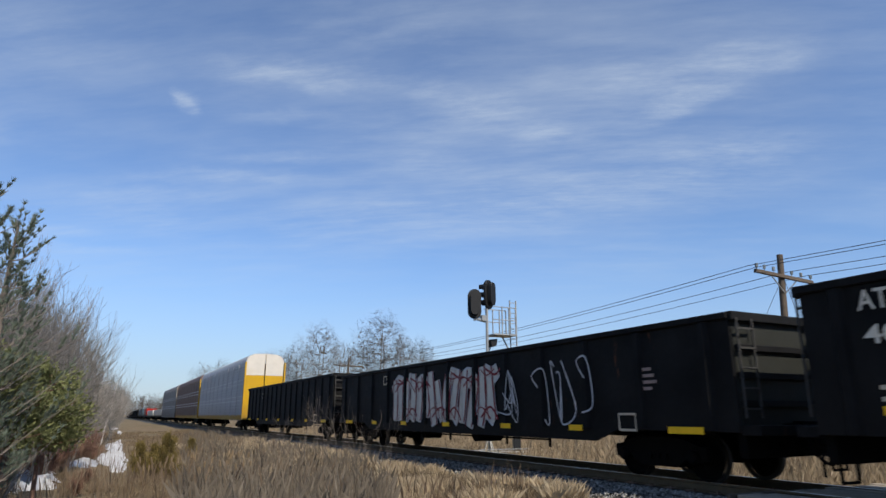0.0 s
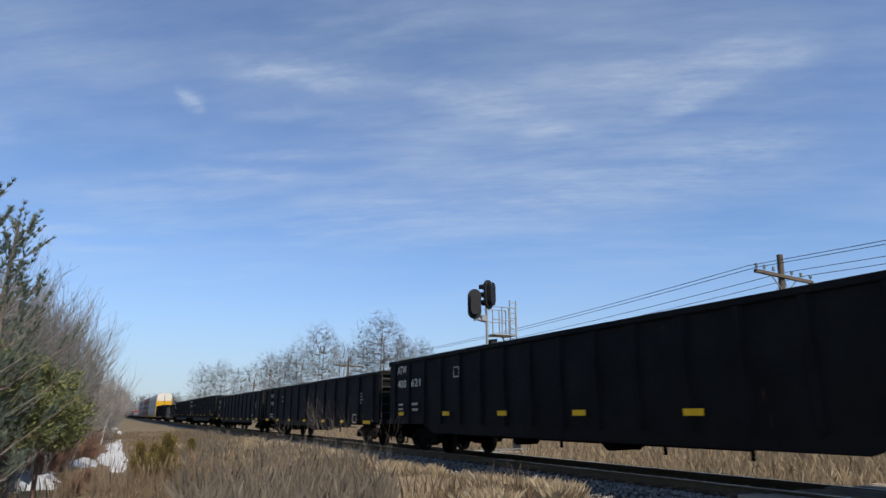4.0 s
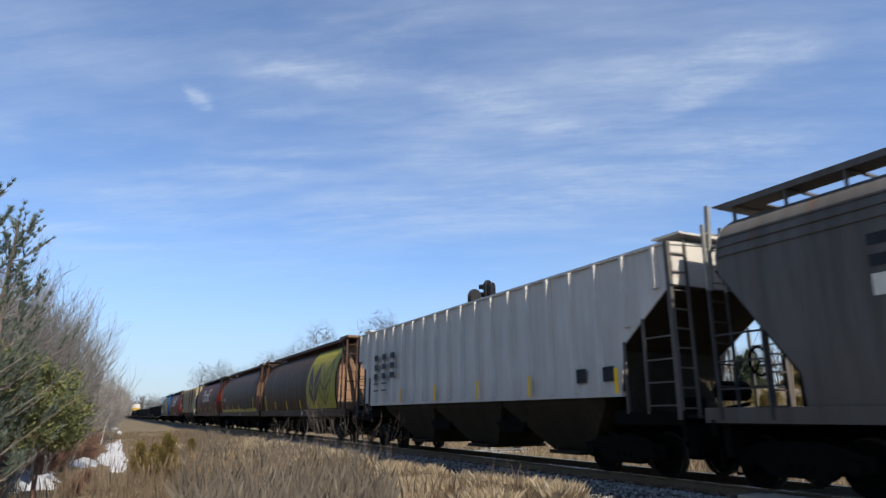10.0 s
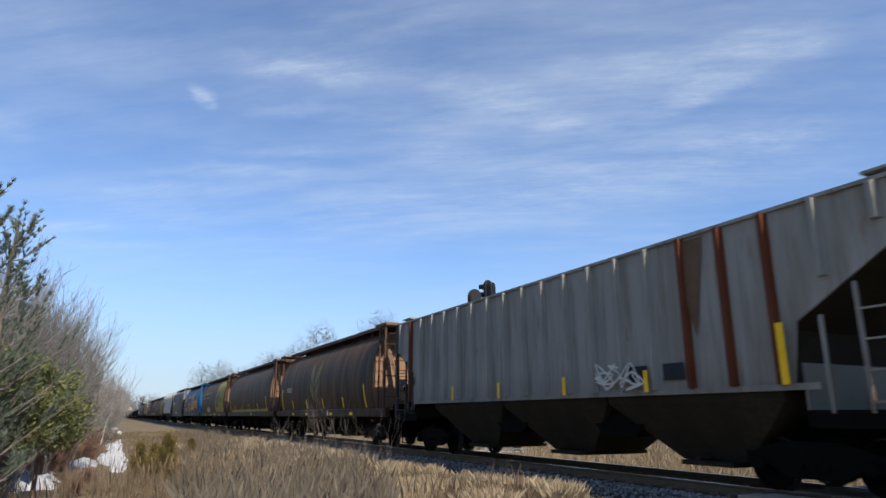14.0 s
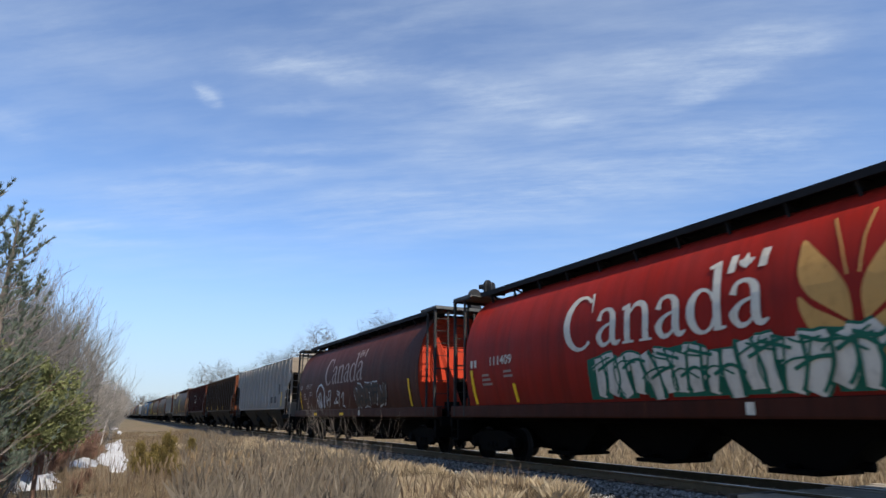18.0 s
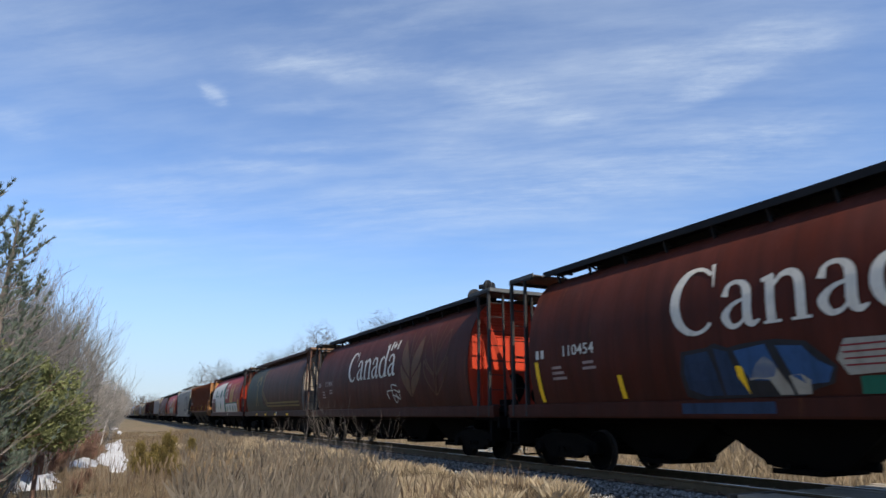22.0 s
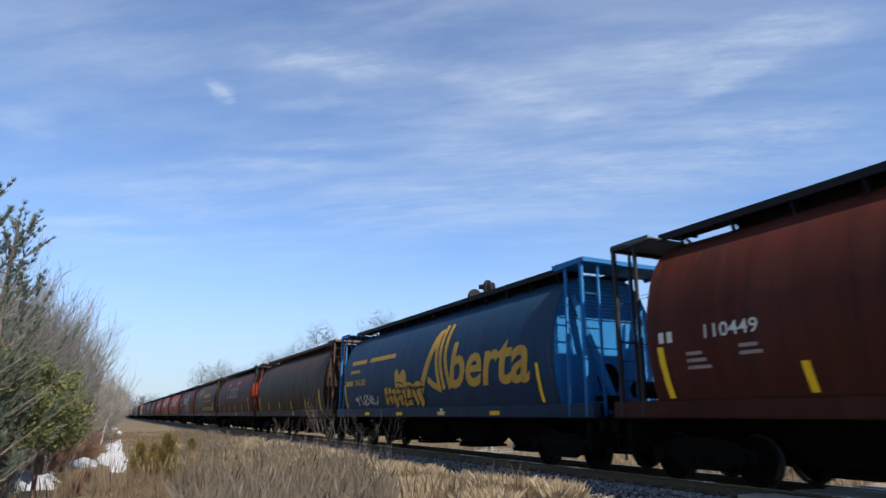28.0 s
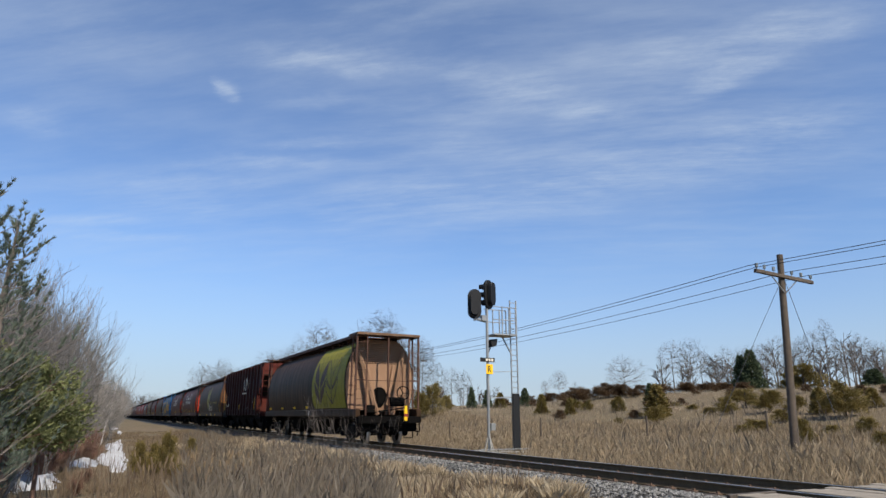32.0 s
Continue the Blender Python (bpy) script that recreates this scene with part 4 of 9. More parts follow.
def gondola(label, paint=BLACK, posts=17, low=1.0, end_paint=BLACK):
    car = thing("gondola_car", label, "gondola car", "freight train")
    for a in (0, 180):
        turn = pose(0, 0, 0, 0, 0, a)
        part("side_wall", cached("gon_wall", gon_wall), paint, car, at=turn)
        part("top_chord", cached("gon_chord", lambda: Shape().box(-1.6, -1.42, -GON_HALF - 0.02, GON_HALF + 0.02, 2.935, 3.06).mesh("top_chord", bevel=0.015)), paint, car, at=turn)
    part("floor", cached("gon_floor", lambda: Shape().box(-1.46, 1.46, -GON_HALF + 0.07, GON_HALF - 0.07, 1.0, 1.12).mesh("floor")), paint, car)
    pm = cached("gon_post", lambda: Shape().prism([(0.0, -0.12), (-0.075, -0.06), (-0.075, 0.06), (0.0, 0.12)], "z", 0.92, 2.93).mesh("side_post"))
    for i in range(posts):
        y = -9.6 + i * 19.2 / (posts - 1)
        part("side_post", pm, paint, car, at=(-1.529, y, 0))
        part("side_post", pm, paint, car, at=pose(1.529, y, 0, 0, 0, 180))
    for s in (1, -1):
        m = pose(0, s * GON_HALF, 0, 0, 0, 0 if s > 0 else 180)
        part("end_wall", cached("gon_end", gon_end), end_paint, car, at=m)
        part("end_chord", cached("gon_end_chord", lambda: Shape().box(-1.56, 1.56, -0.04, 0.1, 2.9, 3.07).mesh("end_chord", bevel=0.01)), paint, car, at=m)
        part("end_sill", cached("gon_end_sill", lambda: Shape().box(-1.5, 1.5, 0.0, 0.35, 0.86, 1.02).mesh("end_sill", bevel=0.01)), paint, car, at=m)
        for z in (1.35, 1.85, 2.35):
            part("end_rib", cached(("gon_rib", z), lambda: Shape().box(-0.75, 1.44, 0.001, 0.07, z, z + 0.12).mesh("end_rib", bevel=0.01)), paint, car, at=m)
        part("end_ladder", cached("gon_lad", lambda: gon_ladder_shape().mesh("end_ladder")), LADDER_DULL, car, "worn grey ladder", at=m)
        part("end_ladder", cached("gon_lad_b", lambda: mirrored(gon_ladder_shape, "end_ladder")), LADDER_DULL, car, "worn grey ladder", at=m)
    if low != 1.0:
        # a lower body on the same frame
        squat = Matrix.Translation((0, 0, 0.9 * (1 - low))) @ Matrix.Diagonal((1, 1, low, 1))
        for ob in car.children:
            if ob.name.split(".")[0] in ("side_wall", "top_chord", "side_post", "end_wall", "end_chord", "end_rib", "end_ladder"):
                ob.matrix_basis = squat @ ob.matrix_basis
    part("brake_rigging", cached("gon_rig", brake_rig_mesh), UNDER, car)
    part("brake_wheel", cached("brake_wheel", brake_wheel_mesh), UNDER, car, at=(0.6, -GON_HALF - 0.16, 2.3))
    running_gear(car, 10.72, 7.9)
    return car


# ---- covered car-carrier ----
RACK_HALF = 13.2


def rack_roof():
    prof = [(1.5, 5.1), (1.48, 5.35), (1.3, 5.68), (0.9, 5.86), (0, 5.92)]
    return Shape().prism(prof + [(-x, z) for x, z in prof[-2::-1]], "y", -RACK_HALF, RACK_HALF).mesh("roof", True)


def rack_panel():
    """One sheet pressed into level corrugations."""
    out = [(-0.02, 1.2)]
    for i in range(16):
        z = 1.3 + i * 0.235
        out += [(-0.02, z), (-0.045, z + 0.02), (-0.045, z + 0.1), (-0.02, z + 0.12)]
    out += [(-0.02, 5.1), (0.02, 5.1), (0.02, 1.2)]
    return Shape().prism(out, "y", -1.28, 1.28).mesh("side_panel")


def rack_slots():
    s = Shape()
    for z in (2.25, 2.55, 3.5, 3.8):
        for i in range(6):
            s.box(-0.055, -0.046, -1.05 + i * 0.38, -0.8 + i * 0.38, z, z + 0.08)
    return s.mesh("vent_row")


def rack_door():
    prof = [(1.42, 1.2), (1.42, 5.3), (1.25, 5.62), (0.88, 5.8), (0.04, 5.86), (0.04, 1.2)]
    return Shape().prism(prof, "y", -0.04, 0.04).mesh("end_door")


def autorack(label, panel, roof, door_low, door_top):
    car = thing("car_carrier", label, "autorack car", "freight train")
    part("roof", cached("rack_roof", rack_roof), roof, car)
    for i in range(10):
        y = -RACK_HALF + 1.32 + i * 2.64
        for sx in (-1, 1):
            p = part("side_panel", cached("rack_panel", rack_panel), panel, car, at=pose(sx * 1.5, y, 0, 0, 0, 0 if sx < 0 else 180))
            if sx < 0:
                part("vent_row", cached("rack_slots", rack_slots), D_SILVER, p, "pale ventilation slots")
            part("side_post", cached("rack_post", lambda: Shape().box(-0.06, 0.04, -0.05, 0.05, 1.1, 5.15).mesh("side_post")), panel, car, at=pose(sx * 1.5, y + 1.32, 0, 0, 0, 0 if sx < 0 else 180))
    part("deck", cached("rack_deck", lambda: Shape().box(-1.5, 1.5, -RACK_HALF - 0.3, RACK_HALF + 0.3, 0.85, 1.2).mesh("deck", bevel=0.02)), door_low, car)
    top = cached("rack_cap", lambda: Shape().prism([(1.43, 4.2), (1.43, 5.3), (1.26, 5.63), (0.88, 5.81), (0.05, 5.87), (0.05, 4.2)], "y", -0.05, 0.05).mesh("door_cap"))
    for s in (1, -1):
        for a in (0, 180):
            d = part("end_door", cached("rack_door", rack_door), door_low, car, at=pose(0, s * RACK_HALF, 0, 0, 0, a))
            part("door_cap", top, door_top, d, "white upper door panel")
        part("corner_post", cached("rack_corner", lambda: Shape().box(-1.56, -1.46, -0.1, 0.1, 0.9, 5.2).box(1.46, 1.56, -0.1, 0.1, 0.9, 5.2).mesh("corner_post")), door_low, car, at=(0, s * (RACK_HALF + 0.16), 0))
    running_gear(car, 13.75, 10.0)
    return car


def flat_car(label, load):
    car = thing("flat_car", label, "flat car", "freight train")
    part("deck", cached("flat_deck", lambda: Shape().box(-1.45, 1.45, -12.5, 12.5, 0.85, 1.15).mesh("deck", bevel=0.03)), BLACK, car)
    if load == "beam":
        part("load", cached("load_beam", lambda: Shape().box(-1.3, 1.3, -11.5, 11.5, 1.2, 1.6).box(-1.35, 1.35, -11.8, 11.8, 1.6, 2.3).mesh("load", bevel=0.05)), WHITE, car, "white wrapped long load")
    elif load == "red":
        part("load", cached("load_red", lambda: Shape().box(-1.25, 1.25, -8, 3, 1.2, 3.0).box(-1.0, 1.0, 4, 8, 1.2, 2.5).mesh("load", bevel=0.1)), RED, car, "red crated load")
    else:
        part("load", cached("load_dark", lambda: Shape().box(-1.3, 1.3, -11, -1, 1.2, 3.2).box(-1.3, 1.3, 1, 11, 1.2, 2.8).mesh("load", bevel=0.1)), SLATE, car, "dark tarpaulin-covered load")
    running_gear(car, 13.2, 9.5)
    return car


# ---- the train: marks and colours car by car, front to rear ----
TRAIN = []          # (car, metres from the train's mark to the car's middle)
rnd = random.Random(7)


def join_train(car, front, half):
    TRAIN.append((car, front + half))
    return car


def reflectors(car, side, spots, z0, z1, w=0.12, slant=0.0):
    lift = 0.014 if side.curved else 0.124
    for a in spots:
        mark("reflector_strip", [rect(a, a + w, z0, z1, slant)], side, D_YELLOW, car, "yellow reflective strip", lift)


def small_print(car, side, a, z, rows=2, mat=None, w=0.5):
    bars = [rect(a, a + w * (0.7 + 0.3 * ((i * 7) % 3) / 2), z - i * 0.12, z - i * 0.12 + 0.06) for i in range(rows)]
    mark("data_stencil", bars, side, mat or D_FADED, car, "small illegible data lines", 0.012)


def canada(car, mat, z=2.56, wheat_mat=None, number="", num_mat=None, shift=0.0):
    s = cyl_side
    mark("lettering", roman_word("Canada", 4.6 + shift, 9.8 + shift, z, 0.78), s, mat, car, "country name in large Roman letters", 0.012)
    b = 8.98 + shift
    leaf = [(0.2, 1.06), (0.3, 0.98), (0.4, 1.06), (0.45, 1.14), (0.37, 1.15), (0.32, 1.26), (0.26, 1.15), (0.18, 1.14)]
    mark("flag_emblem", [rect(b, b + 0.14, z + 0.95, z + 1.26, -0.06), rect(b + 0.6, b + 0.75, z + 0.95, z + 1.26, -0.06), blob([(b + 1.18 * p, z + q) for p, q in leaf])], s, mat, car, "small flag emblem above the last letter", 0.012)
    if wheat_mat:
        mark("wheat_emblem", wheat(11.1, 1.78, 3.78, 0.86), s, wheat_mat, car, "solid wheat ear emblem", 0.012)
        mark("wheat_emblem", wheat(12.98, 1.78, 3.78, 0.86, False), s, wheat_mat, car, "outlined wheat ear emblem", 0.012)
    if number:
        mark("car_number", [rect(0.3, 0.42, 2.46, 2.66), rect(0.5, 0.62, 2.46, 2.66), word(number, 1.35, 2.4, 2.46, 2.7, 0, 0.01)], s, num_mat or mat, car, "reporting mark and car number", 0.012)
    small_print(car, s, 0.9, 2.2, 3)
    small_print(car, s, 2.0, 2.25, 2)


sill_side = Side(CYL_HALF, [(1.493, 1.0), (1.493, 1.5)])


def cyl_strips(car, slanted=True, spots=(3.05, 5.85, 8.65, 11.6), ends=(0.32, 14.28), low=1.18):
    """Reflective strips: upright ones on the shell, or short flat ones along the sill."""
    if slanted:
        for a in ends:
            mark("reflector_strip", [rect(a, a + 0.14, 1.48, 2.4, 0.08)], cyl_side, D_YELLOW, car, "long yellow reflective strip", 0.014)
        reflectors(car, cyl_side, spots, 1.5, 1.96, 0.13, 0.04)
    else:
        side = sill_side if low < 1.4 else cyl_side
        for a in spots:
            mark("reflector_strip", [rect(a, a + 0.5, low, low + 0.11)], side, D_YELLOW, car, "short yellow reflective strip", 0.006 if low < 1.4 else 0.014)
        for a in ends:
            mark("reflector_strip", [rect(a, a + 0.12, 1.48, 2.4, 0.06)], cyl_side, D_YELLOW, car, "long yellow reflective strip", 0.014)
    part("data_plate", cached("plate", lambda: Shape().box(-0.012, 0.0, -0.08, 0.08, -0.1, 0.1).mesh("data_plate")), D_WHITE, car, "small white placard", at=(-1.491, -1.6, 1.28))


def alberta(car, mat, front_words=True):
    s = cyl_side
    mark("lettering", [word("berta", 9.85, 14.1, 1.95, 3.3, 0.2, 0.022), stroke(curve_pts([(7.7, 1.72), (8.35, 2.75), (8.85, 3.5), (9.2, 3.8)], 4), [0.3] * 9 + [0.26, 0.2, 0.14, 0.1]), stroke(curve_pts([(9.05, 3.78), (8.98, 3.0), (9.2, 1.95)], 4), 0.2), stroke(curve_pts([(9.4, 3.92), (9.25, 3.0), (9.5, 1.95)], 4), 0.2), stroke(curve_pts([(9.75, 3.92), (9.6, 3.0), (9.88, 1.95)], 4), 0.2), stroke(curve_pts([(8.4, 2.3), (8.75, 2.12), (9.3, 1.95)], 4), 0.2)], s, mat, car, "province name in flowing slanted letters", 0.012)
    mark("sheaf_emblem", [blob([(5.75, 1.75), (6.2, 1.5), (6.75, 1.8), (6.65, 2.6), (6.4, 2.75), (6.1, 2.55), (5.85, 2.8), (5.65, 2.65)])], s, mat, car, "small golden province emblem", 0.012)
    if front_words:
        mark("lettering", [word("M.D. of Pincher Creek", 4.1, 7.9, 3.2, 3.55, 0.2, 0.01)], s, D_GOLD, car, "slanted yellow words", 0.012)
        mark("script_line", scrawl(random.Random(3), 0.6, 3.6, 2.8, 3.4, 5, 0.1), s, mat, car, "loose yellow script", 0.012)
        mark("lettering", [word("Heritage Fund", 3.2, 5.4, 1.85, 2.08, 0.1, 0.01)], s, D_GOLD, car, "small yellow words", 0.012)
    else:
        mark("script_line", [rect(0.9, 2.6, 3.2, 3.36), rect(3.0, 5.6, 3.2, 3.36), rect(0.9, 2.0, 2.85, 2.98)], s, mat, car, "faded yellow lines of words", 0.012)
    mark("car_number", [rect(0.3, 1.2, 2.36, 2.56), word("396434" if front_words else "396285", 1.45, 2.7, 2.34, 2.58, 0, 0.01)], s, mat, car, "reporting mark and car number", 0.012)


def sprayed(car, side, a0, a1, z0, z1, count, mats, seed):
    """A sprayed piece of fat unreadable letters: outline, fill, shading."""
    ln, fl, sh = bubble_letters(random.Random(seed), a0, a1, z0, z1, count)
    for polys, mat, lift, lab in ((ln, mats[0], 0.011, "spray-painted outline"), (fl, mats[1], 0.015, "spray-painted fat letters"), (sh, mats[2], 0.019, "spray-painted shading")):
        mark("graffiti", polys, side, mat, car, lab, lift)


def wheat_panel(car, mat, back, a0=10.2):
    """The painted panel at the rear with two ear emblems, its forward edge rounded and worn off below."""
    s = cyl_side
    edge = curve_pts([(a0 + 0.35, 1.5), (a0 + 0.1, 1.75), (a0, 2.3), (a0 + 0.02, 2.9), (a0 + 0.14, 3.5), (a0 + 0.36, 4.1), (a0 + 0.42, 4.3)], 4)
    cols = [[(x + (15.0 - x) * k / 6, z) for x, z in edge] for k in range(7)]
    n = len(edge)
    quads = [(i * n + j, (i + 1) * n + j, (i + 1) * n + j + 1, i * n + j + 1) for i in range(6) for j in range(n - 1)]
    mark("wheat_panel", [([p for col in cols for p in col], quads)], s, mat, car, "mustard panel round the body", 0.011)
    mark("wheat_emblem", wheat(a0 + 1.35, 1.68, 3.7, 0.92), s, back, car, "dark wheat ear emblem", 0.016)
    mark("wheat_emblem", wheat(a0 + 3.2, 1.68, 3.75, 0.92, False, 0.065), s, back, car, "outlined wheat ear emblem", 0.016)


def railway_mark(car, side, a, z, w, h, mat, thick):
    """The railway's ribbon-like emblem as one continuous band."""
    pts = curve_pts([(a + w * 0.38, z + h), (a + w * 0.1, z + h * 0.97), (a, z + h * 0.8), (a, z + h * 0.2), (a + w * 0.1, z + 0.03), (a + w * 0.38, z + 0.02), (a + w * 0.46, z + h * 0.15),
                     (a + w * 0.48, z + h * 0.85), (a + w * 0.56, z + h), (a + w * 0.64, z + h * 0.85), (a + w * 0.84, z + h * 0.12), (a + w * 0.94, z + 0.03), (a + w, z + h * 0.2), (a + w, z + h)], 5)
    mark("railway_emblem", [stroke(pts, thick)], side, mat, car, "railway emblem as one bent ribbon", 0.014)


# far head of the train
for u, load in ((-244.0, "dark"), (-217.0, "red"), (-190.0, "beam"), (-163.0, "beam")):
    join_train(flat_car({"dark": "black flat car under a dark covered load", "red": "black flat car with a red crated load", "beam": "black flat car with a long white load"}[load], load), u, 12.7)
for k in range(7):
    join_train(gondola("black steel gondola car near the train's head"), -244.0 - 21.5 * (k + 1), GON_HALF)

# car carriers
for u, spec in ((-134.5, ("grey car carrier with ribbed closed sides", RACK_GREY, RACK_GREY, RACK_GREY, RACK_GREY)),
                (-105.9, ("dark brown car carrier with ribbed closed sides", RACK_BROWN, RACK_BROWN, RACK_YELLOW, RACK_BROWN)),
                (-78.0, ("silver car carrier with yellow end doors and white cap", SILVER, SILVER, RACK_YELLOW, WHITE))):
    join_train(autorack(*spec), u, RACK_HALF)
TRAIN[-3][0]["label"] = "grey car carrier with ribbed closed sides"

# gondolas
GONS = [(-49.2, "", 0), (-27.6, "", 1), (-6.0, "ATW 400583", 0), (15.45, "ATW 400600", 0), (37.0, "NKCR 3895", 0), (58.3, "NKCR 3787", 0), (79.7, "ATW 400621", 0), (101.2, "", 0)]
for u, num, art in GONS:
    car = gondola("black ribbed steel gondola car with white graffiti" if art else "black ribbed steel gondola car with worn grey ladder", posts=13 if art or "NKCR" in num else 17, end_paint=END_DULL if art else BLACK, low=0.91 if art else 0.885 if "NKCR" in num else 1.0)
    join_train(car, u, GON_HALF)
    s = gon_side
    if num:
        a, b = num.split()
        if len(b) == 6:
            mark("car_number", [word(a, 0.88, 1.65, 2.56, 2.84, 0, 0.012), word(b[:3], 0.9, 1.62, 2.1, 2.36, 0, 0.012), word(b[3:], 2.05, 2.77, 2.1, 2.36, 0, 0.012)], s, D_WHITE, car, "reporting mark and car number", 0.085)
            mark("data_stencil", [rect(1.0, 1.4, 1.5, 1.56), rect(1.0, 1.4, 1.35, 1.41), rect(2.1, 2.6, 1.5, 1.58), rect(2.15, 2.6, 1.32, 1.4)], s, D_CREAM, car, "small illegible data lines", 0.085)
        else:
            mark("car_number", [word(a, 2.2, 3.05, 2.2, 2.44, 0, 0.01), word(b, 2.25, 3.0, 1.75, 1.98, 0, 0.01)], s, D_CREAM, car, "reporting mark and car number", 0.085)
            mark("data_stencil", [rect(2.2, 2.6, 1.2, 1.26), rect(2.65, 3.0, 1.2, 1.26), rect(2.2, 3.0, 1.06, 1.11)], s, D_CREAM, car, "small illegible data lines", 0.085)
    sq = 1.95 if "NKCR" in num else 2.28
    dz = 0.35 if num and "NKCR" not in num else -0.1
    mark("stencil_frame", [stroke([(5.1, sq), (5.4, sq), (5.4, sq + 0.28), (5.1, sq + 0.28), (5.1, sq)], 0.04)], s, D_CREAM, car, "white stencilled square", 0.085)
    mark("stencil_frame", [stroke([(17.6, 1.0 + dz), (18.05, 1.0 + dz), (18.05, 1.3 + dz), (17.6, 1.3 + dz), (17.6, 1.0 + dz)], 0.05)], s, D_CREAM, car, "white stencilled square", 0.085)
    small_print(car, s, 18.2, 2.0, 4, D_FADED, 0.4)
    tall = bool(num) and "NKCR" not in num
    for a in (1.0, 4.36, 7.5, 10.6, 13.7, 19.2) if tall else (0.95, 4.0, 6.75, 9.9, 13.2, 16.0, 18.85):
        zr = 1.17 if tall else 0.86
        mark("reflector_strip", [rect(a, a + (0.8 if a in (0.95, 18.85) else 0.45), zr, zr + 0.12)], s, D_YELLOW, car, "yellow reflective strip", 0.085)
    if art:
        sprayed(car, s, 5.8, 12.9, 0.85, 2.55, 7, (D_SILVER, D_PALE, D_RED), 11)
        mark("graffiti", scrawl(random.Random(5), 13.3, 16.8, 1.0, 2.4, 7, 0.035), s, D_SILVER, car, "thin silver scrawl", 0.09)

# 1 Alberta, faded, sprayed over
car = join_train(cyl_hopper("faded slate-blue grain hopper car with gold lettering and graffiti", SLATE, BLUE_SUNLIT, BLUE_SUNLIT), 122.95, CYL_HALF)
alberta(car, D_GOLD, False)
cyl_strips(car, False, (3.1, 6.45, 9.0, 11.7), (14.6,))
sprayed(car, cyl_side, 0.6, 5.2, 1.5, 2.4, 6, (D_BLACK, D_SILVER, D_TEAL), 21)
sprayed(car, cyl_side, 9.6, 14.3, 1.5, 2.1, 6, (D_BLACK, D_SILVER, D_BLACK), 22)
# 2 Canada, oxide red
car = join_train(cyl_hopper("oxide-red grain hopper car with white lettering", BROWN_RED, END_RED), 141.3, CYL_HALF)
canada(car, D_WHITE, number="110591", shift=-0.12)
cyl_strips(car, True, (3.3, 5.45, 8.5, 11.6))
# 3 stone-grey ribbed hopper
car = join_train(rib_hopper("stone-grey ribbed covered hopper car with rust streaks", TAN, TAN, posts=20, rusty=(4, 7, 17, 18), half=MID_HALF, centre=6.0, rear=2.0), 159.7, MID_HALF)
mark("number_panel", [rect(0.8, 4.5, 2.08, 2.84)], mid_side, D_BLACK, car, "black number panel", 0.124)
mark("car_number", [rect(1.25, 1.75, 2.36, 2.56), word("872 01", 2.2, 3.8, 2.36, 2.56)], mid_side, D_WHITE, car, "reporting mark and car number", 0.13)
reflectors(car, mid_side, (0.65, 3.75, 6.25, 8.95, 11.4), 1.58, 2.06, 0.12)
reflectors(car, mid_side, (14.25,), 1.62, 2.58, 0.13)
mark("stencil_panel", [rect(12.4, 12.8, 1.88, 2.16)], mid_side, D_BLACK, car, "dark stencil panel", 0.012)
# 4 Canada, oxide red
car = join_train(cyl_hopper("oxide-red grain hopper car with white lettering", BROWN_RED, END_RED), 178.8, CYL_HALF)
canada(car, D_WHITE, wheat_mat=D_WHEAT_DIM, number="109657", num_mat=D_FADED)
cyl_strips(car, True, (3.45, 7.1, 9.85, 11.95))
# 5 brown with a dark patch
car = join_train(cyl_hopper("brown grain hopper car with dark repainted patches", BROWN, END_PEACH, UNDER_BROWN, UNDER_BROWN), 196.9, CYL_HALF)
mark("car_number", [rect(0.12, 0.25, 2.36, 2.56), rect(0.34, 0.47, 2.36, 2.56), word("395714", 1.3, 2.3, 2.34, 2.6, 0, 0.01)], cyl_side, D_CREAM, car, "reporting mark and car number", 0.012)
for patch in (rect(2.55, 4.6, 1.72, 2.36), rect(0.5, 1.1, 1.8, 2.3)):
    mark("repainted_patch", [patch], cyl_side, D_OXIDE, car, "dark red-brown repainted patch", 0.01)
mark("sill_band", [rect(0.5, 15.0, 1.45, 1.66)], cyl_side, D_OLIVE, car, "worn yellow band along the sill", 0.01)
mark("graffiti", scrawl(random.Random(9), 8.5, 13.5, 1.6, 2.3, 9, 0.1), cyl_side, D_BLACK, car, "dark scrawl near the sill", 0.013)
cyl_strips(car)
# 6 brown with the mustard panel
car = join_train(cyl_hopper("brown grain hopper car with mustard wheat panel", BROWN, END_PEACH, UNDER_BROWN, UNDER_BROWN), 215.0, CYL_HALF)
wheat_panel(car, D_LIME, D_BROWN, 10.2)
cyl_strips(car, True, (3.05, 5.85, 8.8, 11.8), (0.4,))
# 7 white ribbed hopper
car = join_train(rib_hopper("white ribbed covered hopper car with black lettering", WHITE, WHITE, posts=20, centre=6.5), 232.9, RIB_HALF)
mark("data_stencil", [rect(2.1 + 0.8 * c, 2.5 + 0.8 * c, 3.2 - 0.35 * r, 3.4 - 0.35 * r) for r in range(3) for c in range(3)] + [rect(2.1, 2.6, 2.3, 2.36), rect(2.9, 3.4, 2.3, 2.36), rect(2.1, 2.6, 2.05, 2.1), rect(2.9, 3.4, 2.05, 2.1)], rib_side, D_BLACK, car, "black stencilled owner's lines", 0.124)
reflectors(car, rib_side, (4.6, 7.3, 9.95, 12.45, 15.5), 1.6, 2.1, 0.11)
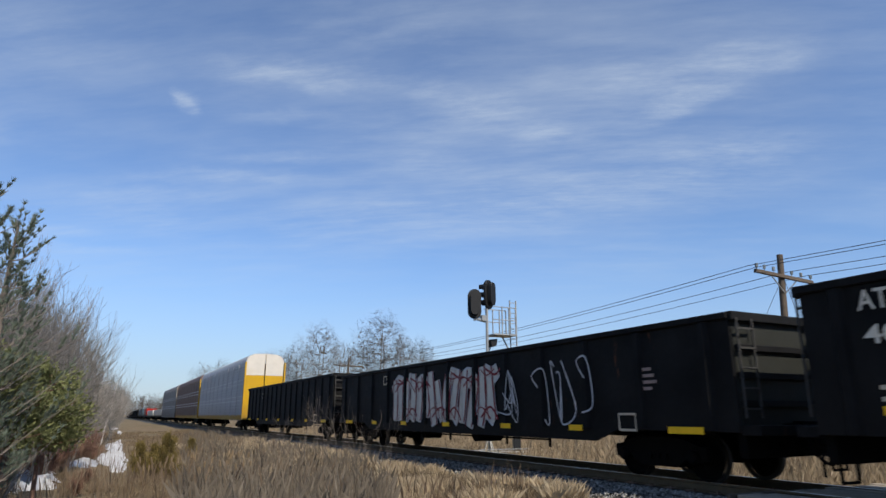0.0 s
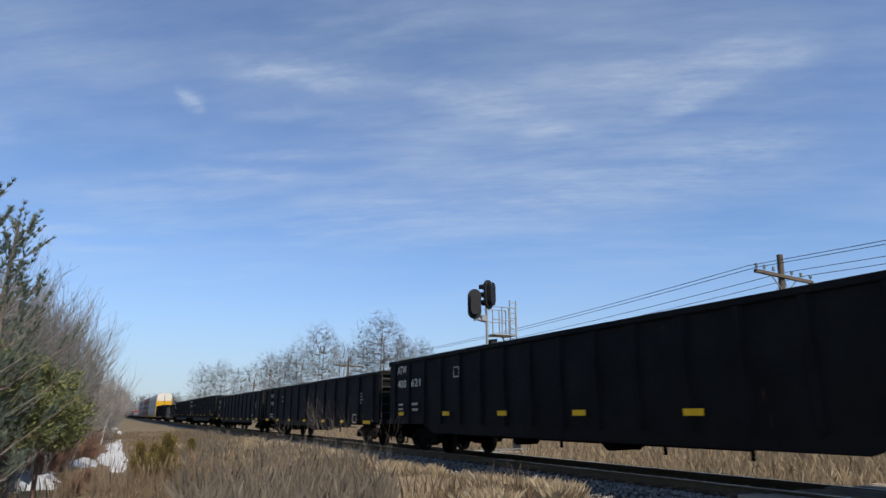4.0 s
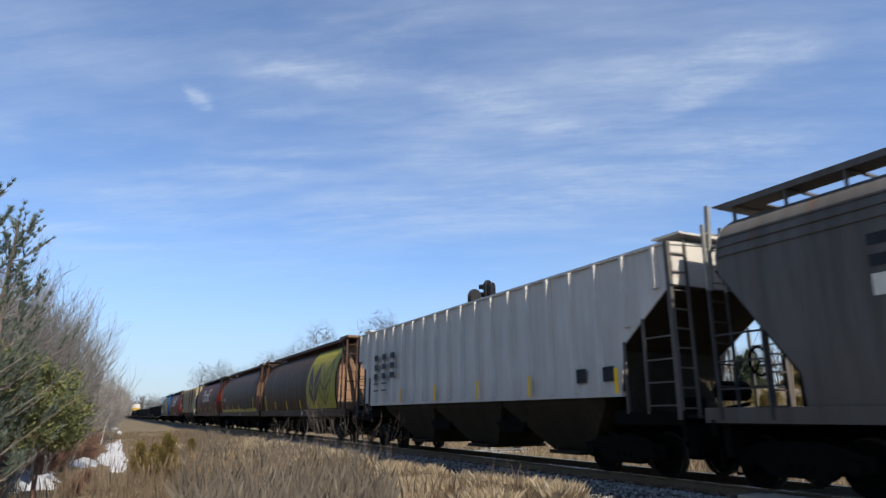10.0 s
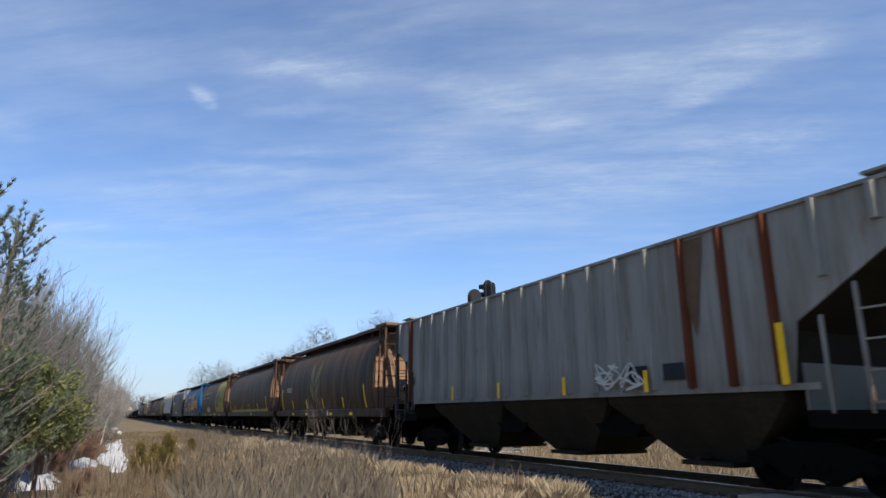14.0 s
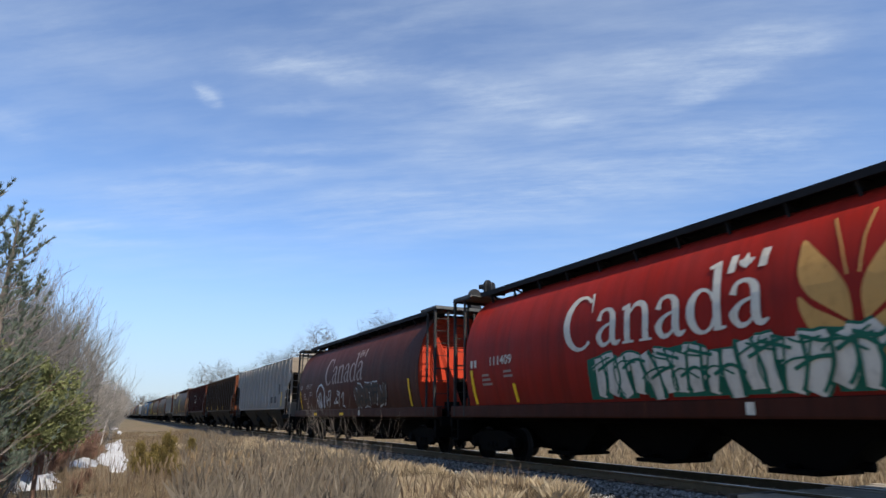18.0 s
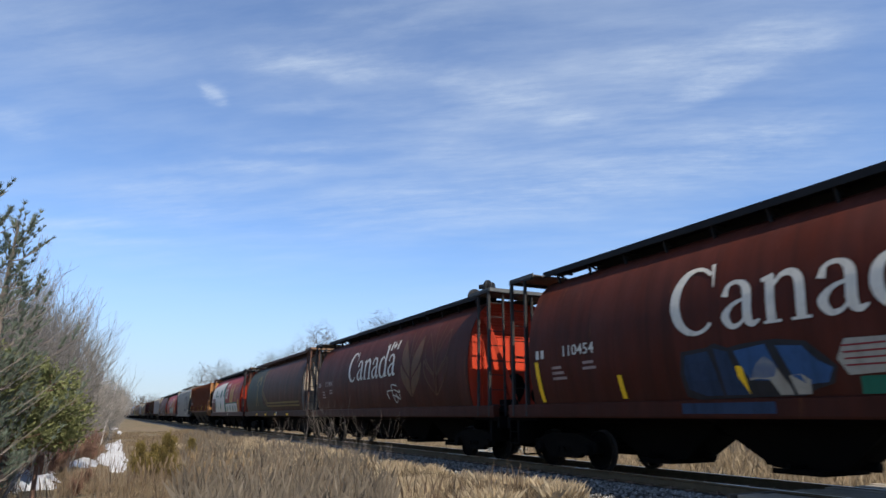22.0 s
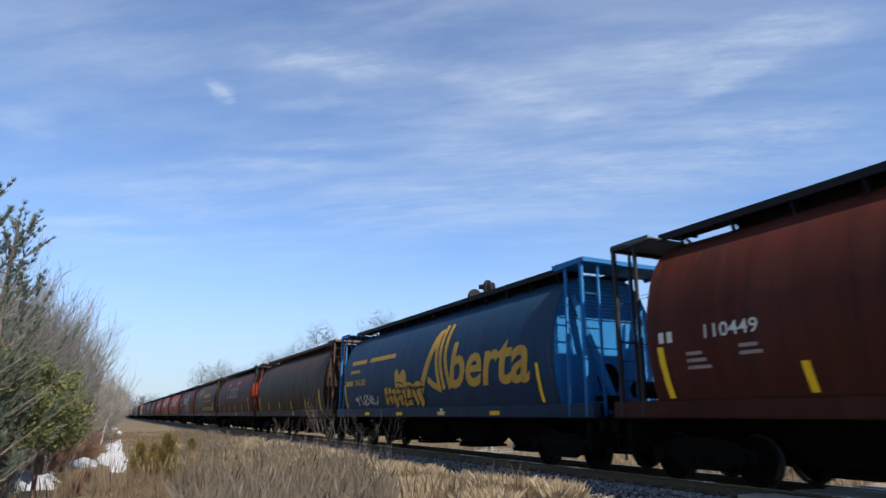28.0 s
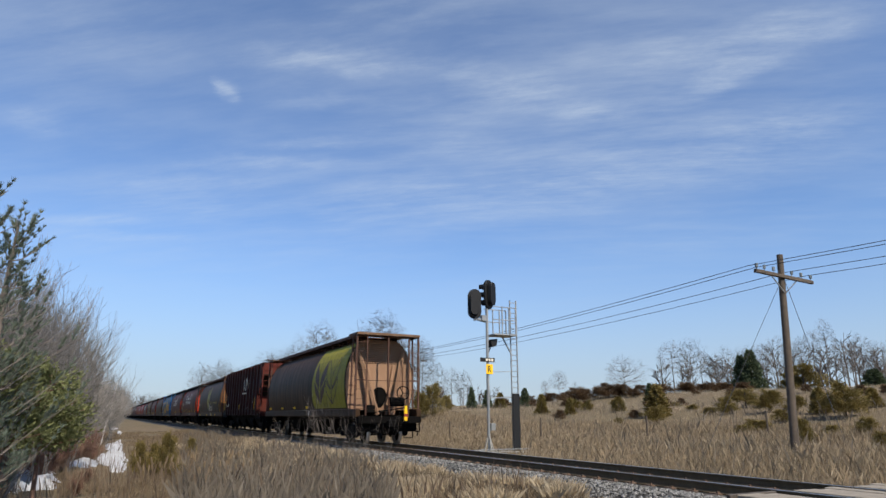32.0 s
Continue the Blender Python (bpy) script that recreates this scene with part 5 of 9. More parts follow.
mark("stencil_panel", [rect(14.0, 14.5, 1.85, 2.15), rect(14.9, 15.4, 1.85, 2.15)], rib_side, D_BLACK, car, "dark stencil panel", 0.012)
# 8 sooty grey smooth hopper
car = join_train(smooth_hopper("sooty grey smooth-sided hopper car with black emblem", CNGREY_DIRTY, LADDER_PALE), 251.0, 8.1)
railway_mark(car, smooth_side, 10.85, 1.85, 3.75, 1.65, D_BLACK, 0.28)
mark("number_panel", [rect(2.5, 4.3, 2.75, 3.05)], smooth_side, D_WHITE, car, "white number panel", 0.012)
mark("owner_line", [rect(2.5, 4.2, 3.45, 3.62), rect(2.5, 4.1, 3.15, 3.32)], smooth_side, D_BLACK, car, "black owner's lettering lines", 0.012)
mark("graffiti", scrawl(random.Random(14), 5.5, 9.0, 1.4, 1.75, 8, 0.06), smooth_side, D_SILVER, car, "silver scrawl near the sill", 0.012)
# 9 blue Alberta
car = join_train(cyl_hopper("deep blue grain hopper car with gold province lettering", BLUE, BLUE_SUNLIT, BLUE_SUNLIT), 270.3, CYL_HALF)
alberta(car, D_GOLD)
cyl_strips(car, True, (6.0, 8.6, 11.6))
mark("graffiti", scrawl(random.Random(15), 8.6, 10.6, 1.7, 2.2, 7, 0.09) + scrawl(random.Random(16), 2.5, 3.6, 1.7, 2.1, 6, 0.08), cyl_side, D_PALE, car, "white scrawl near the sill", 0.016)
# 10 Government of Canada, mustard panel
car = join_train(cyl_hopper("brown grain hopper car with worn mustard wheat panel", BROWN_GOLD, END_PEACH, UNDER_BROWN, UNDER_BROWN), 288.8, CYL_HALF)
mark("lettering", [word("Government", 1.4, 3.7, 3.2, 3.45, 0, 0.01), word("of Canada", 1.4, 3.3, 2.8, 3.03, 0, 0.01), word("Gouvernement", 4.1, 6.8, 3.2, 3.45, 0, 0.01), word("du Canada", 4.1, 6.0, 2.8, 3.03, 0, 0.01)], cyl_side, D_OLIVE, car, "yellow government lettering", 0.012)
mark("flag_emblem", [rect(0.55, 0.7, 2.75, 3.35), rect(0.95, 1.1, 2.75, 3.35), blob([(0.75, 3.1), (0.83, 2.9), (0.9, 3.1), (0.83, 3.3)])], cyl_side, D_OLIVE, car, "small flag emblem", 0.012)
wheat_panel(car, D_LIME, D_BROWN, 10.05)
mark("graffiti", [stroke([(4.3, 1.45), (4.55, 2.0), (4.9, 1.5)], 0.2), stroke([(5.1, 1.45), (5.3, 2.0), (5.7, 1.5)], 0.2), rect(5.9, 6.3, 1.5, 1.95)], cyl_side, D_SILVER, car, "silver sprayed shapes", 0.016)
cyl_strips(car, False, (2.9, 6.35, 9.5, 12.0), ())
# 11, 12 brown, dim emblem
for u, num, tint in ((307.1, "", D_WHEAT_DIM), (325.45, "395853", D_WHEAT_OLD)):
    car = join_train(cyl_hopper("tan-brown grain hopper car with faded wheat emblem", BROWN_GOLD, END_PEACH, UNDER_BROWN, UNDER_BROWN), u, CYL_HALF)
    mark("wheat_emblem", wheat(6.6 if not num else 7.1, 1.75, 3.85, 0.85), cyl_side, tint, car, "faded wheat ear emblem", 0.012)
    if num:
        mark("car_number", [rect(0.45, 0.58, 2.42, 2.62), rect(0.66, 0.79, 2.42, 2.62), word(num, 1.45, 2.7, 2.4, 2.66, 0, 0.01)], cyl_side, D_CREAM, car, "reporting mark and car number", 0.012)
        for patch in (rect(3.0, 4.05, 1.9, 2.4), rect(0.7, 1.3, 1.9, 2.6)):
            mark("repainted_patch", [patch], cyl_side, D_OXIDE, car, "dark red-brown repainted patch", 0.01)
    else:
        mark("sill_band", [rect(1.0, 14.5, 1.45, 1.6)], cyl_side, D_OLIVE, car, "worn yellow band along the sill", 0.01)
    cyl_strips(car, True, (2.75, 5.55, 8.4, 11.4), (0.45, 14.2))
    if num:
        for a in (2.6, 5.3, 9.4, 12.2):
            mark("reflector_strip", [rect(a, a + 0.42, 1.19, 1.3)], sill_side, D_YELLOW, car, "short yellow reflective strip", 0.006)
# 13 grey ribbed hopper, rusty
car = join_train(rib_hopper("light grey ribbed covered hopper car, badly rust-streaked", GREY, GREY, posts=20, rusty=(2, 3, 4, 18), centre=6.5, rear=1.7), 342.9, RIB_HALF)
reflectors(car, rib_side, (4.4, 6.95, 9.7, 12.2), 1.58, 2.0, 0.11)
reflectors(car, rib_side, (15.05,), 1.62, 2.55, 0.13)
mark("stencil_panel", [rect(0.3, 0.8, 2.2, 2.4), rect(1.0, 1.5, 2.2, 2.4), rect(11.7, 12.2, 1.8, 2.1), rect(12.6, 13.1, 1.8, 2.1)], rib_side, D_BLACK, car, "dark stencil panel", 0.012)
mark("graffiti", scrawl(random.Random(18), 10.7, 12.1, 1.65, 2.2, 8, 0.035), rib_side, D_PALE, car, "white scrawl", 0.126)
mark("rust_stain", [blob([(13.15, 4.28), (13.75, 4.28), (13.62, 3.5), (13.45, 2.5), (13.28, 3.2)])], rib_side, D_STAIN, car, "brown rust stain on the panels", 0.008)
# 14 brown with emblem
car = join_train(cyl_hopper("dark brown grain hopper car with pale wheat emblem", BROWN, END_PEACH, UNDER_BROWN, UNDER_BROWN), 361.9, CYL_HALF)
mark("wheat_emblem", wheat(7.2, 1.7, 3.6, 0.9), cyl_side, D_OLIVE, car, "pale wheat ear emblem", 0.012)
cyl_strips(car)
# 15 maroon ribbed, 16 dark brown ribbed, 17 warm grey ribbed
car = join_train(rib_hopper("maroon ribbed covered hopper car with white emblem", MAROON, BROWN_RED), 379.7, RIB_HALF)
railway_mark(car, rib_side, 7.5, 2.6, 1.3, 0.8, D_WHITE, 0.13)
car = join_train(rib_hopper("dark brown ribbed covered hopper car, soot-stained", DARK_BROWN, RUST), 397.9, RIB_HALF)
reflectors(car, rib_side, (2.0, 5.0, 9.0, 12.0), 1.66, 2.0, 0.12)
car = join_train(rib_hopper("warm grey ribbed covered hopper car with sunlit end", TAUPE, END_CREAM, posts=18), 416.45, RIB_HALF)
mark("stencil_panel", [rect(12.0, 12.5, 1.9, 2.3), rect(13.0, 13.5, 1.9, 2.3), rect(14.1, 14.35, 2.4, 3.0)], rib_side, D_BLACK, car, "dark stencil panel", 0.012)
reflectors(car, rib_side, (15.2,), 1.7, 2.5, 0.14)
# 18 Canada, dark red, sprayed
car = join_train(cyl_hopper("oxide-red grain hopper car with faded lettering and graffiti", BROWN_RED, END_RED), 435.6, CYL_HALF)
canada(car, D_FADED, number="109127", num_mat=D_FADED)
sprayed(car, cyl_side, 8.8, 12.2, 1.5, 2.4, 4, (D_SILVER, D_BROWN, D_BLACK), 31)
mark("graffiti", scrawl(random.Random(19), 3.5, 7.5, 1.5, 2.3, 9, 0.06) + [stroke(curve_pts([(3.6, 1.5), (3.3, 2.2), (4.0, 2.6), (4.6, 2.2), (4.3, 1.5)], 5), 0.1)], cyl_side, D_SILVER, car, "pale scrawl", 0.016)
cyl_strips(car, False, (2.6, 6.6), (0.3, 14.3))
# 19 bright red Canada, sprayed white and green
car = join_train(cyl_hopper("bright red grain hopper car with white-and-green graffiti", RED, END_RED), 453.95, CYL_HALF)
canada(car, D_WHITE, wheat_mat=D_WHEAT, number="111409")
mark("graffiti", [blob([(5.3 + i * 0.74 + 0.2 * math.sin(i), 1.5), (5.95 + i * 0.74, 1.5), (6.1 + i * 0.74, 2.3 + 0.15 * math.cos(i * 2)), (5.35 + i * 0.74, 2.32 + 0.12 * math.sin(i * 3))]) for i in range(8)], cyl_side, D_GREEN, car, "green spray-painted backing", 0.013)
sprayed(car, cyl_side, 5.5, 11.3, 1.46, 2.38, 8, (D_GREEN, D_PALE, D_GREEN), 33)
cyl_strips(car, True, (2.4,), (0.35, 14.3))
# 20 grey smooth hopper
car = join_train(smooth_hopper("light grey smooth-sided hopper car with black emblem", CNGREY, TAUPE), 471.0, 8.1)
railway_mark(car, smooth_side, 10.85, 1.85, 3.75, 1.65, D_BLACK, 0.27)
mark("data_stencil", [rect(2.0, 3.7, 2.85, 2.97), rect(2.0, 3.5, 2.62, 2.74), rect(2.0, 3.6, 2.3, 2.42), rect(2.0, 3.0, 1.95, 2.0)], smooth_side, D_BLACK, car, "black owner's lettering lines", 0.012)
mark("placard", [rect(15.0, 15.35, 1.65, 1.95), rect(12.3, 12.7, 1.3, 1.5)], smooth_side, D_WHITE, car, "white placard", 0.012)
# 21 rust ribbed hopper
car = join_train(rib_hopper("rust-orange ribbed covered hopper car with white stencil", RUST, END_ORANGE, centre=6.9), 489.15, RIB_HALF)
mark("number_panel", [rect(1.95, 2.7, 2.35, 2.62), rect(3.05, 3.75, 2.35, 2.62)], rib_side, D_FADED, car, "white stencilled panels", 0.124)
mark("car_number", [rect(2.02 + 0.22 * i, 2.16 + 0.22 * i, 2.4, 2.57) for i in range(3)] + [rect(3.12 + 0.2 * i, 3.24 + 0.2 * i, 2.4, 2.57) for i in range(3)], rib_side, RUST, car, "rust-brown reporting marks", 0.13)
reflectors(car, rib_side, (1.2, 4.0, 8.8, 12.0, 15.2), 1.66, 2.2, 0.11)
# 22 red Canada, white and green
car = join_train(cyl_hopper("red grain hopper car half covered by white-and-green graffiti", RED, END_RED), 508.5, CYL_HALF)
canada(car, D_WHITE, wheat_mat=D_WHEAT, shift=-0.42)
mark("graffiti", [blob([(0.15, 1.46), (7.7, 1.46), (7.6, 2.75), (6.8, 2.8), (6.6, 3.3), (6.85, 4.05), (4.0, 3.98), (0.3, 3.72)])], cyl_side, D_PALE, car, "white spray-painted ground", 0.014)
mark("graffiti", [rect(8.0, 13.8, 1.46, 2.12)], cyl_side, D_PALE, car, "white spray-painted band", 0.014)
mark("graffiti", [blob([(6.9, 4.15), (6.6, 3.35), (6.8, 2.76), (7.56, 2.72), (7.7, 1.5), (8.5, 1.5), (8.28, 2.17), (7.85, 2.91), (7.2, 4.0)])], cyl_side, D_GREEN, car, "dark green spray-painted slash", 0.019)
for a0, a1, z0, z1 in ((2.28, 2.69, 2.86, 3.41), (2.49, 2.95, 1.82, 2.43), (5.2, 5.84, 2.72, 3.4), (5.28, 5.87, 1.74, 2.32), (8.99, 9.4, 1.52, 1.88), (10.3, 10.8, 1.6, 2.0), (11.6, 12.1, 1.55, 1.95), (12.9, 13.2, 1.5, 1.95)):
    mark("graffiti", [rect(a0, a1, z0, z1)], cyl_side, D_GREEN, car, "green sprayed square", 0.019)
    mark("graffiti", [stroke([(a0 + 0.12, z1 - 0.12), (a1 - 0.12, z1 - 0.1), (a1 - 0.13, z0 + 0.12)], 0.05)], cyl_side, D_PALE, car, "white sprayed highlight", 0.024)
mark("graffiti", [stroke([(2.5, 2.86), (4.1, 2.86), (4.22, 1.5)], 0.1), stroke([(4.1, 2.86), (4.05, 3.5)], 0.08)], cyl_side, D_GREEN, car, "green sprayed line", 0.019)
mark("graffiti", [stroke([(8.2, 2.16), (13.8, 2.18)], 0.09)], cyl_side, D_GREEN, car, "green sprayed line", 0.019)
mark("graffiti", [stroke([(7.3, 3.0), (8.0, 1.9)], 0.05), stroke([(8.0, 1.86), (7.8, 1.84)], 0.05), stroke([(6.85, 2.95), (7.5, 2.98)], 0.05)], cyl_side, D_PALE, car, "white sprayed highlight", 0.024)
mark("repainted_patch", [rect(0.3, 2.4, 1.5, 2.68)], cyl_side, D_OXIDE, car, "dark number patch", 0.022)
mark("car_number", [rect(0.42, 0.72, 2.36, 2.6), word("111418", 1.05, 2.15, 2.36, 2.62, 0, 0.012)], cyl_side, D_WHITE, car, "reporting mark and car number", 0.026)
cyl_strips(car)


def saskatchewan(car, faded):
    s = cyl_side
    mark("front_panel", [blob([(0.05, 1.45), (8.1, 1.45), (5.6, 1.9), (5.1, 2.6), (4.8, 4.3), (0.05, 4.3)])], s, SASK_GREEN, car, "dark green front panel", 0.009)
    col = D_OLIVE if not faded else D_WHEAT_OLD
    mark("gold_stripe", [stroke([(4.8, 4.3), (5.2, 2.6), (6.7, 1.75), (14.6, 1.72)], 0.09), stroke([(5.05, 4.3), (5.45, 2.7), (6.8, 1.93), (14.6, 1.9)], 0.1)], s, col, car, "thin gold double stripe", 0.013)
    rays = [stroke([(3.7 + 0.35 * math.cos(g), 3.2 + 0.3 * math.sin(g)), (3.7 + 0.75 * math.cos(g), 3.2 + 0.6 * math.sin(g))], [0.1, 0.2]) for g in [0.1 + i * 0.42 for i in range(8)]]
    mark("sheaf_emblem", rays + [stroke([(3.65, 3.2), (3.6, 2.4), (3.4, 1.8)], 0.12), stroke([(3.8, 3.2), (3.8, 2.4), (4.0, 1.8)], 0.1)], s, col, car, "gold wheat sheaf emblem", 0.015)
    if not faded:
        mark("lettering", [word("Saskatchewan", 6.9, 12.0, 2.95, 3.45, 0, 0.012), word("Grain Car Corporation", 6.9, 12.4, 2.45, 2.78, 0, 0.012)], s, D_GOLD, car, "yellow owner's lettering", 0.013)
    cyl_strips(car, False, ends=() if faded else (0.32, 14.28))


# 23 Saskatchewan, worn
car = join_train(cyl_hopper("worn red-brown grain hopper car with gold stripe", SASK, END_CREAM, UNDER_BROWN, UNDER_BROWN), 526.7, CYL_HALF)
saskatchewan(car, True)
# 24, 25 Canada oxide red
car = join_train(cyl_hopper("oxide-red grain hopper car with white lettering", BROWN_RED, END_RED), 544.85, CYL_HALF)
canada(car, D_WHITE, wheat_mat=D_WHEAT_DIM, number="110494", num_mat=D_FADED)
mark("graffiti", scrawl(random.Random(25), 9.0, 10.5, 1.6, 2.3, 3, 0.04), cyl_side, D_PALE, car, "thin white scrawl", 0.016)
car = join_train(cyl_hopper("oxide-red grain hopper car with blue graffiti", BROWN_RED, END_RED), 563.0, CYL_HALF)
canada(car, D_WHITE, wheat_mat=D_WHEAT_DIM, number="110454")
mark("graffiti", [blob([(4.68, 1.5), (4.64, 1.9), (4.74, 2.27), (5.3, 2.3), (5.48, 2.36), (5.72, 2.26), (6.0, 2.3), (6.6, 2.32), (7.1, 2.24), (7.35, 2.0), (7.48, 1.85), (7.38, 1.62), (7.1, 1.55), (6.9, 1.46), (4.9, 1.44)])], cyl_side, D_BLACK, car, "black outline of a sprayed word", 0.012)
for pts, mat in (([(4.78, 1.62), (4.74, 1.9), (4.82, 2.2), (5.32, 2.24), (5.42, 1.9), (5.46, 1.5), (5.1, 1.5)], D_NAVY), ([(5.52, 1.5), (5.5, 1.9), (5.44, 2.28), (5.72, 2.2), (5.82, 1.8), (5.98, 1.5)], D_NAVY),
                 ([(5.84, 2.2), (6.42, 2.26), (6.55, 1.9), (6.45, 1.7), (6.05, 1.72), (5.92, 1.95)], D_BLUE), ([(6.6, 2.22), (7.02, 2.18), (7.22, 1.95), (7.42, 1.84), (7.3, 1.64), (6.98, 1.62), (6.78, 1.75)], D_BLUE),
                 ([(6.02, 1.72), (6.22, 1.98), (6.36, 2.08), (6.5, 1.98), (6.7, 1.6), (6.72, 1.48), (6.5, 1.48), (6.38, 1.72), (6.2, 1.74)], D_GREYED), ([(6.72, 1.76), (6.92, 1.78), (7.04, 1.68), (7.0, 1.48), (6.78, 1.48)], D_GREYED)):
    mark("graffiti", [blob(pts)], cyl_side, mat, car, "navy, blue and pale sprayed letter shape", 0.017)
mark("graffiti", [rect(4.55, 6.4, 1.2, 1.38)], sill_side, D_NAVY, car, "blue spray along the sill", 0.004)
mark("graffiti", [blob([(7.62, 1.72), (8.2, 1.74), (8.28, 2.2), (7.66, 2.22), (7.5, 1.95)])], cyl_side, D_GREYED, car, "pale sprayed patch", 0.016)
mark("graffiti", [rect(7.62, 8.22, z, z + 0.025, 0.02) for z in (1.84, 1.93, 2.02, 2.11)], cyl_side, D_RED, car, "red sprayed bands", 0.02)
mark("graffiti", [blob([(7.72, 1.46), (7.76, 1.7), (8.18, 1.7), (8.2, 1.46)])], cyl_side, D_GREEN, car, "dull green sprayed patch", 0.016)
cyl_strips(car)
# 26, 27, 28 reds
car = join_train(cyl_hopper("red grain hopper car with pale lettering and wheat emblem", RED_FADED, END_RED), 581.1, CYL_HALF)
canada(car, D_CREAM, wheat_mat=D_WHEAT, number="111422", num_mat=D_FADED)
cyl_strips(car, True, (3.0, 6.15, 8.65, 11.55))
car = join_train(cyl_hopper("red grain hopper car with white lettering and wheat emblem", RED, END_RED), 599.1, CYL_HALF)
canada(car, D_WHITE, wheat_mat=D_WHEAT, number="111352", num_mat=D_CREAM)
mark("graffiti", [blob([(8.8, 1.55), (11.4, 1.5), (11.5, 2.0), (10.8, 2.05), (10.0, 1.95), (9.0, 2.1)])], cyl_side, D_OLIVE, car, "dull yellow sprayed piece", 0.016)
cyl_strips(car, False)
car = join_train(cyl_hopper("red grain hopper car with white lettering and black graffiti", RED, END_RED), 617.1, CYL_HALF)
canada(car, D_WHITE, wheat_mat=D_WHEAT, number="111364")
mark("graffiti", [stroke(curve_pts([(4.0 + i * 1.5, 1.7), (4.3 + i * 1.5, 2.25), (4.9 + i * 1.5, 2.35), (5.3 + i * 1.5, 2.1), (5.4 + i * 1.5, 1.7)], 4), 0.09) for i in range(6)], cyl_side, D_BLACK, car, "black sprayed loops", 0.016)
cyl_strips(car, True, (2.95, 5.5, 8.3, 11.4))
# 29 Canada oxide red, sprayed
car = join_train(cyl_hopper("oxide-red grain hopper car with grey graffiti", BROWN_RED, END_RED), 635.4, CYL_HALF)
canada(car, D_WHITE, wheat_mat=D_WHEAT_DIM, number="110700")
sprayed(car, cyl_side, 7.4, 11.6, 1.5, 2.5, 5, (D_BROWN, D_FADED, D_BROWN), 51)
mark("graffiti", scrawl(random.Random(26), 3.8, 7.0, 1.6, 2.2, 7, 0.09), cyl_side, D_FADED, car, "pale scrawl", 0.016)
cyl_strips(car, True, (3.8, 6.3, 8.2, 11.2), (14.1,))
# 30 Saskatchewan
car = join_train(cyl_hopper("brown-and-green grain hopper car with yellow lettering", SASK, DARK_BROWN, UNDER_BROWN, UNDER_BROWN), 653.4, CYL_HALF)
saskatchewan(car, False)
# 31, 32
car = join_train(cyl_hopper("brown grain hopper car with faded lettering", BROWN_RED, END_RED), 671.5, CYL_HALF)
canada(car, D_FADED)
cyl_strips(car)
car = join_train(cyl_hopper("plain brown grain hopper car with dark ends", BROWN, DARK_BROWN, UNDER_BROWN, UNDER_BROWN), 689.6, CYL_HALF)
cyl_strips(car)
# 33 blue Alberta
car = join_train(cyl_hopper("blue grain hopper car with gold lettering and graffiti", BLUE, BLUE_SUNLIT, BLUE_SUNLIT), 707.7, CYL_HALF)
alberta(car, D_GOLD, False)
sprayed(car, cyl_side, 4.6, 8.0, 1.5, 2.2, 4, (D_BLACK, D_GOLD, D_BLACK), 61)
mark("graffiti", scrawl(random.Random(27), 0.6, 4.0, 1.55, 2.0, 8, 0.05), cyl_side, D_PALE, car, "white scrawl", 0.016)
cyl_strips(car, False, (2.4, 5.6, 8.85, 12.0), (0.2, 14.4))
# 34, 35 Canada
for u, num in ((725.75, "110449"), (744.0, "110522")):
    car = join_train(cyl_hopper("oxide-red grain hopper car with white lettering", BROWN_RED, END_RED), u, CYL_HALF)
    canada(car, D_WHITE, wheat_mat=D_WHEAT_DIM, number=num)
    cyl_strips(car)
# 36 wheat board
car = join_train(cyl_hopper("dark brown grain hopper car with pale wheat emblem", BROWN, END_ORANGE, UNDER_BROWN, UNDER_BROWN), 762.95, CYL_HALF)
mark("wheat_emblem", wheat(7.5, 1.75, 3.75, 0.85), cyl_side, D_OLIVE, car, "pale wheat ear emblem", 0.012)
mark("lettering", [word("The Canadian Wheat Board", 9.15, 13.2, 2.25, 2.52)], cyl_side, D_OLIVE, car, "yellow owner's lettering", 0.012)
mark("car_number", [rect(0.3, 0.7, 2.2, 2.4), word("395291", 0.9, 1.5, 2.2, 2.4)], cyl_side, D_FADED, car, "reporting mark and car number", 0.012)
mark("graffiti", scrawl(random.Random(28), 8.0, 10.0, 1.5, 2.3, 7, 0.06), cyl_side, D_PALE, car, "white scrawl", 0.016)
mark("graffiti", scrawl(random.Random(29), 4.0, 14.0, 1.5, 2.2, 16, 0.05), cyl_side, D_TEAL, car, "teal scrawl", 0.014)
cyl_strips(car, False, (0.6, 5.7, 9.2, 11.8), (14.75,))
# 37 maroon ribbed
car = join_train(rib_hopper("maroon ribbed covered hopper car with white emblem", MAROON, END_MAROON, posts=14, bays=4, half=SHORT_HALF, centre=6.15), 780.65, SHORT_HALF)
railway_mark(car, short_side, 8.8, 3.05, 1.7, 0.75, D_WHITE, 0.17)
mark("car_number", [word("IC", 1.75, 2.2, 2.42, 2.66, 0, 0.01), word("56795", 1.78, 3.2, 1.85, 2.08, 0, 0.01)], short_side, D_CREAM, car, "reporting mark and car number", 0.124)
mark("data_stencil", [rect(8.8, 10.5, 2.72, 2.82)], short_side, D_CREAM, car, "thin white line of print", 0.124)
reflectors(car, short_side, (7.8,), 1.5, 2.0, 0.12)
reflectors(car, short_side, (0.85, 13.6), 1.32, 2.35, 0.12)
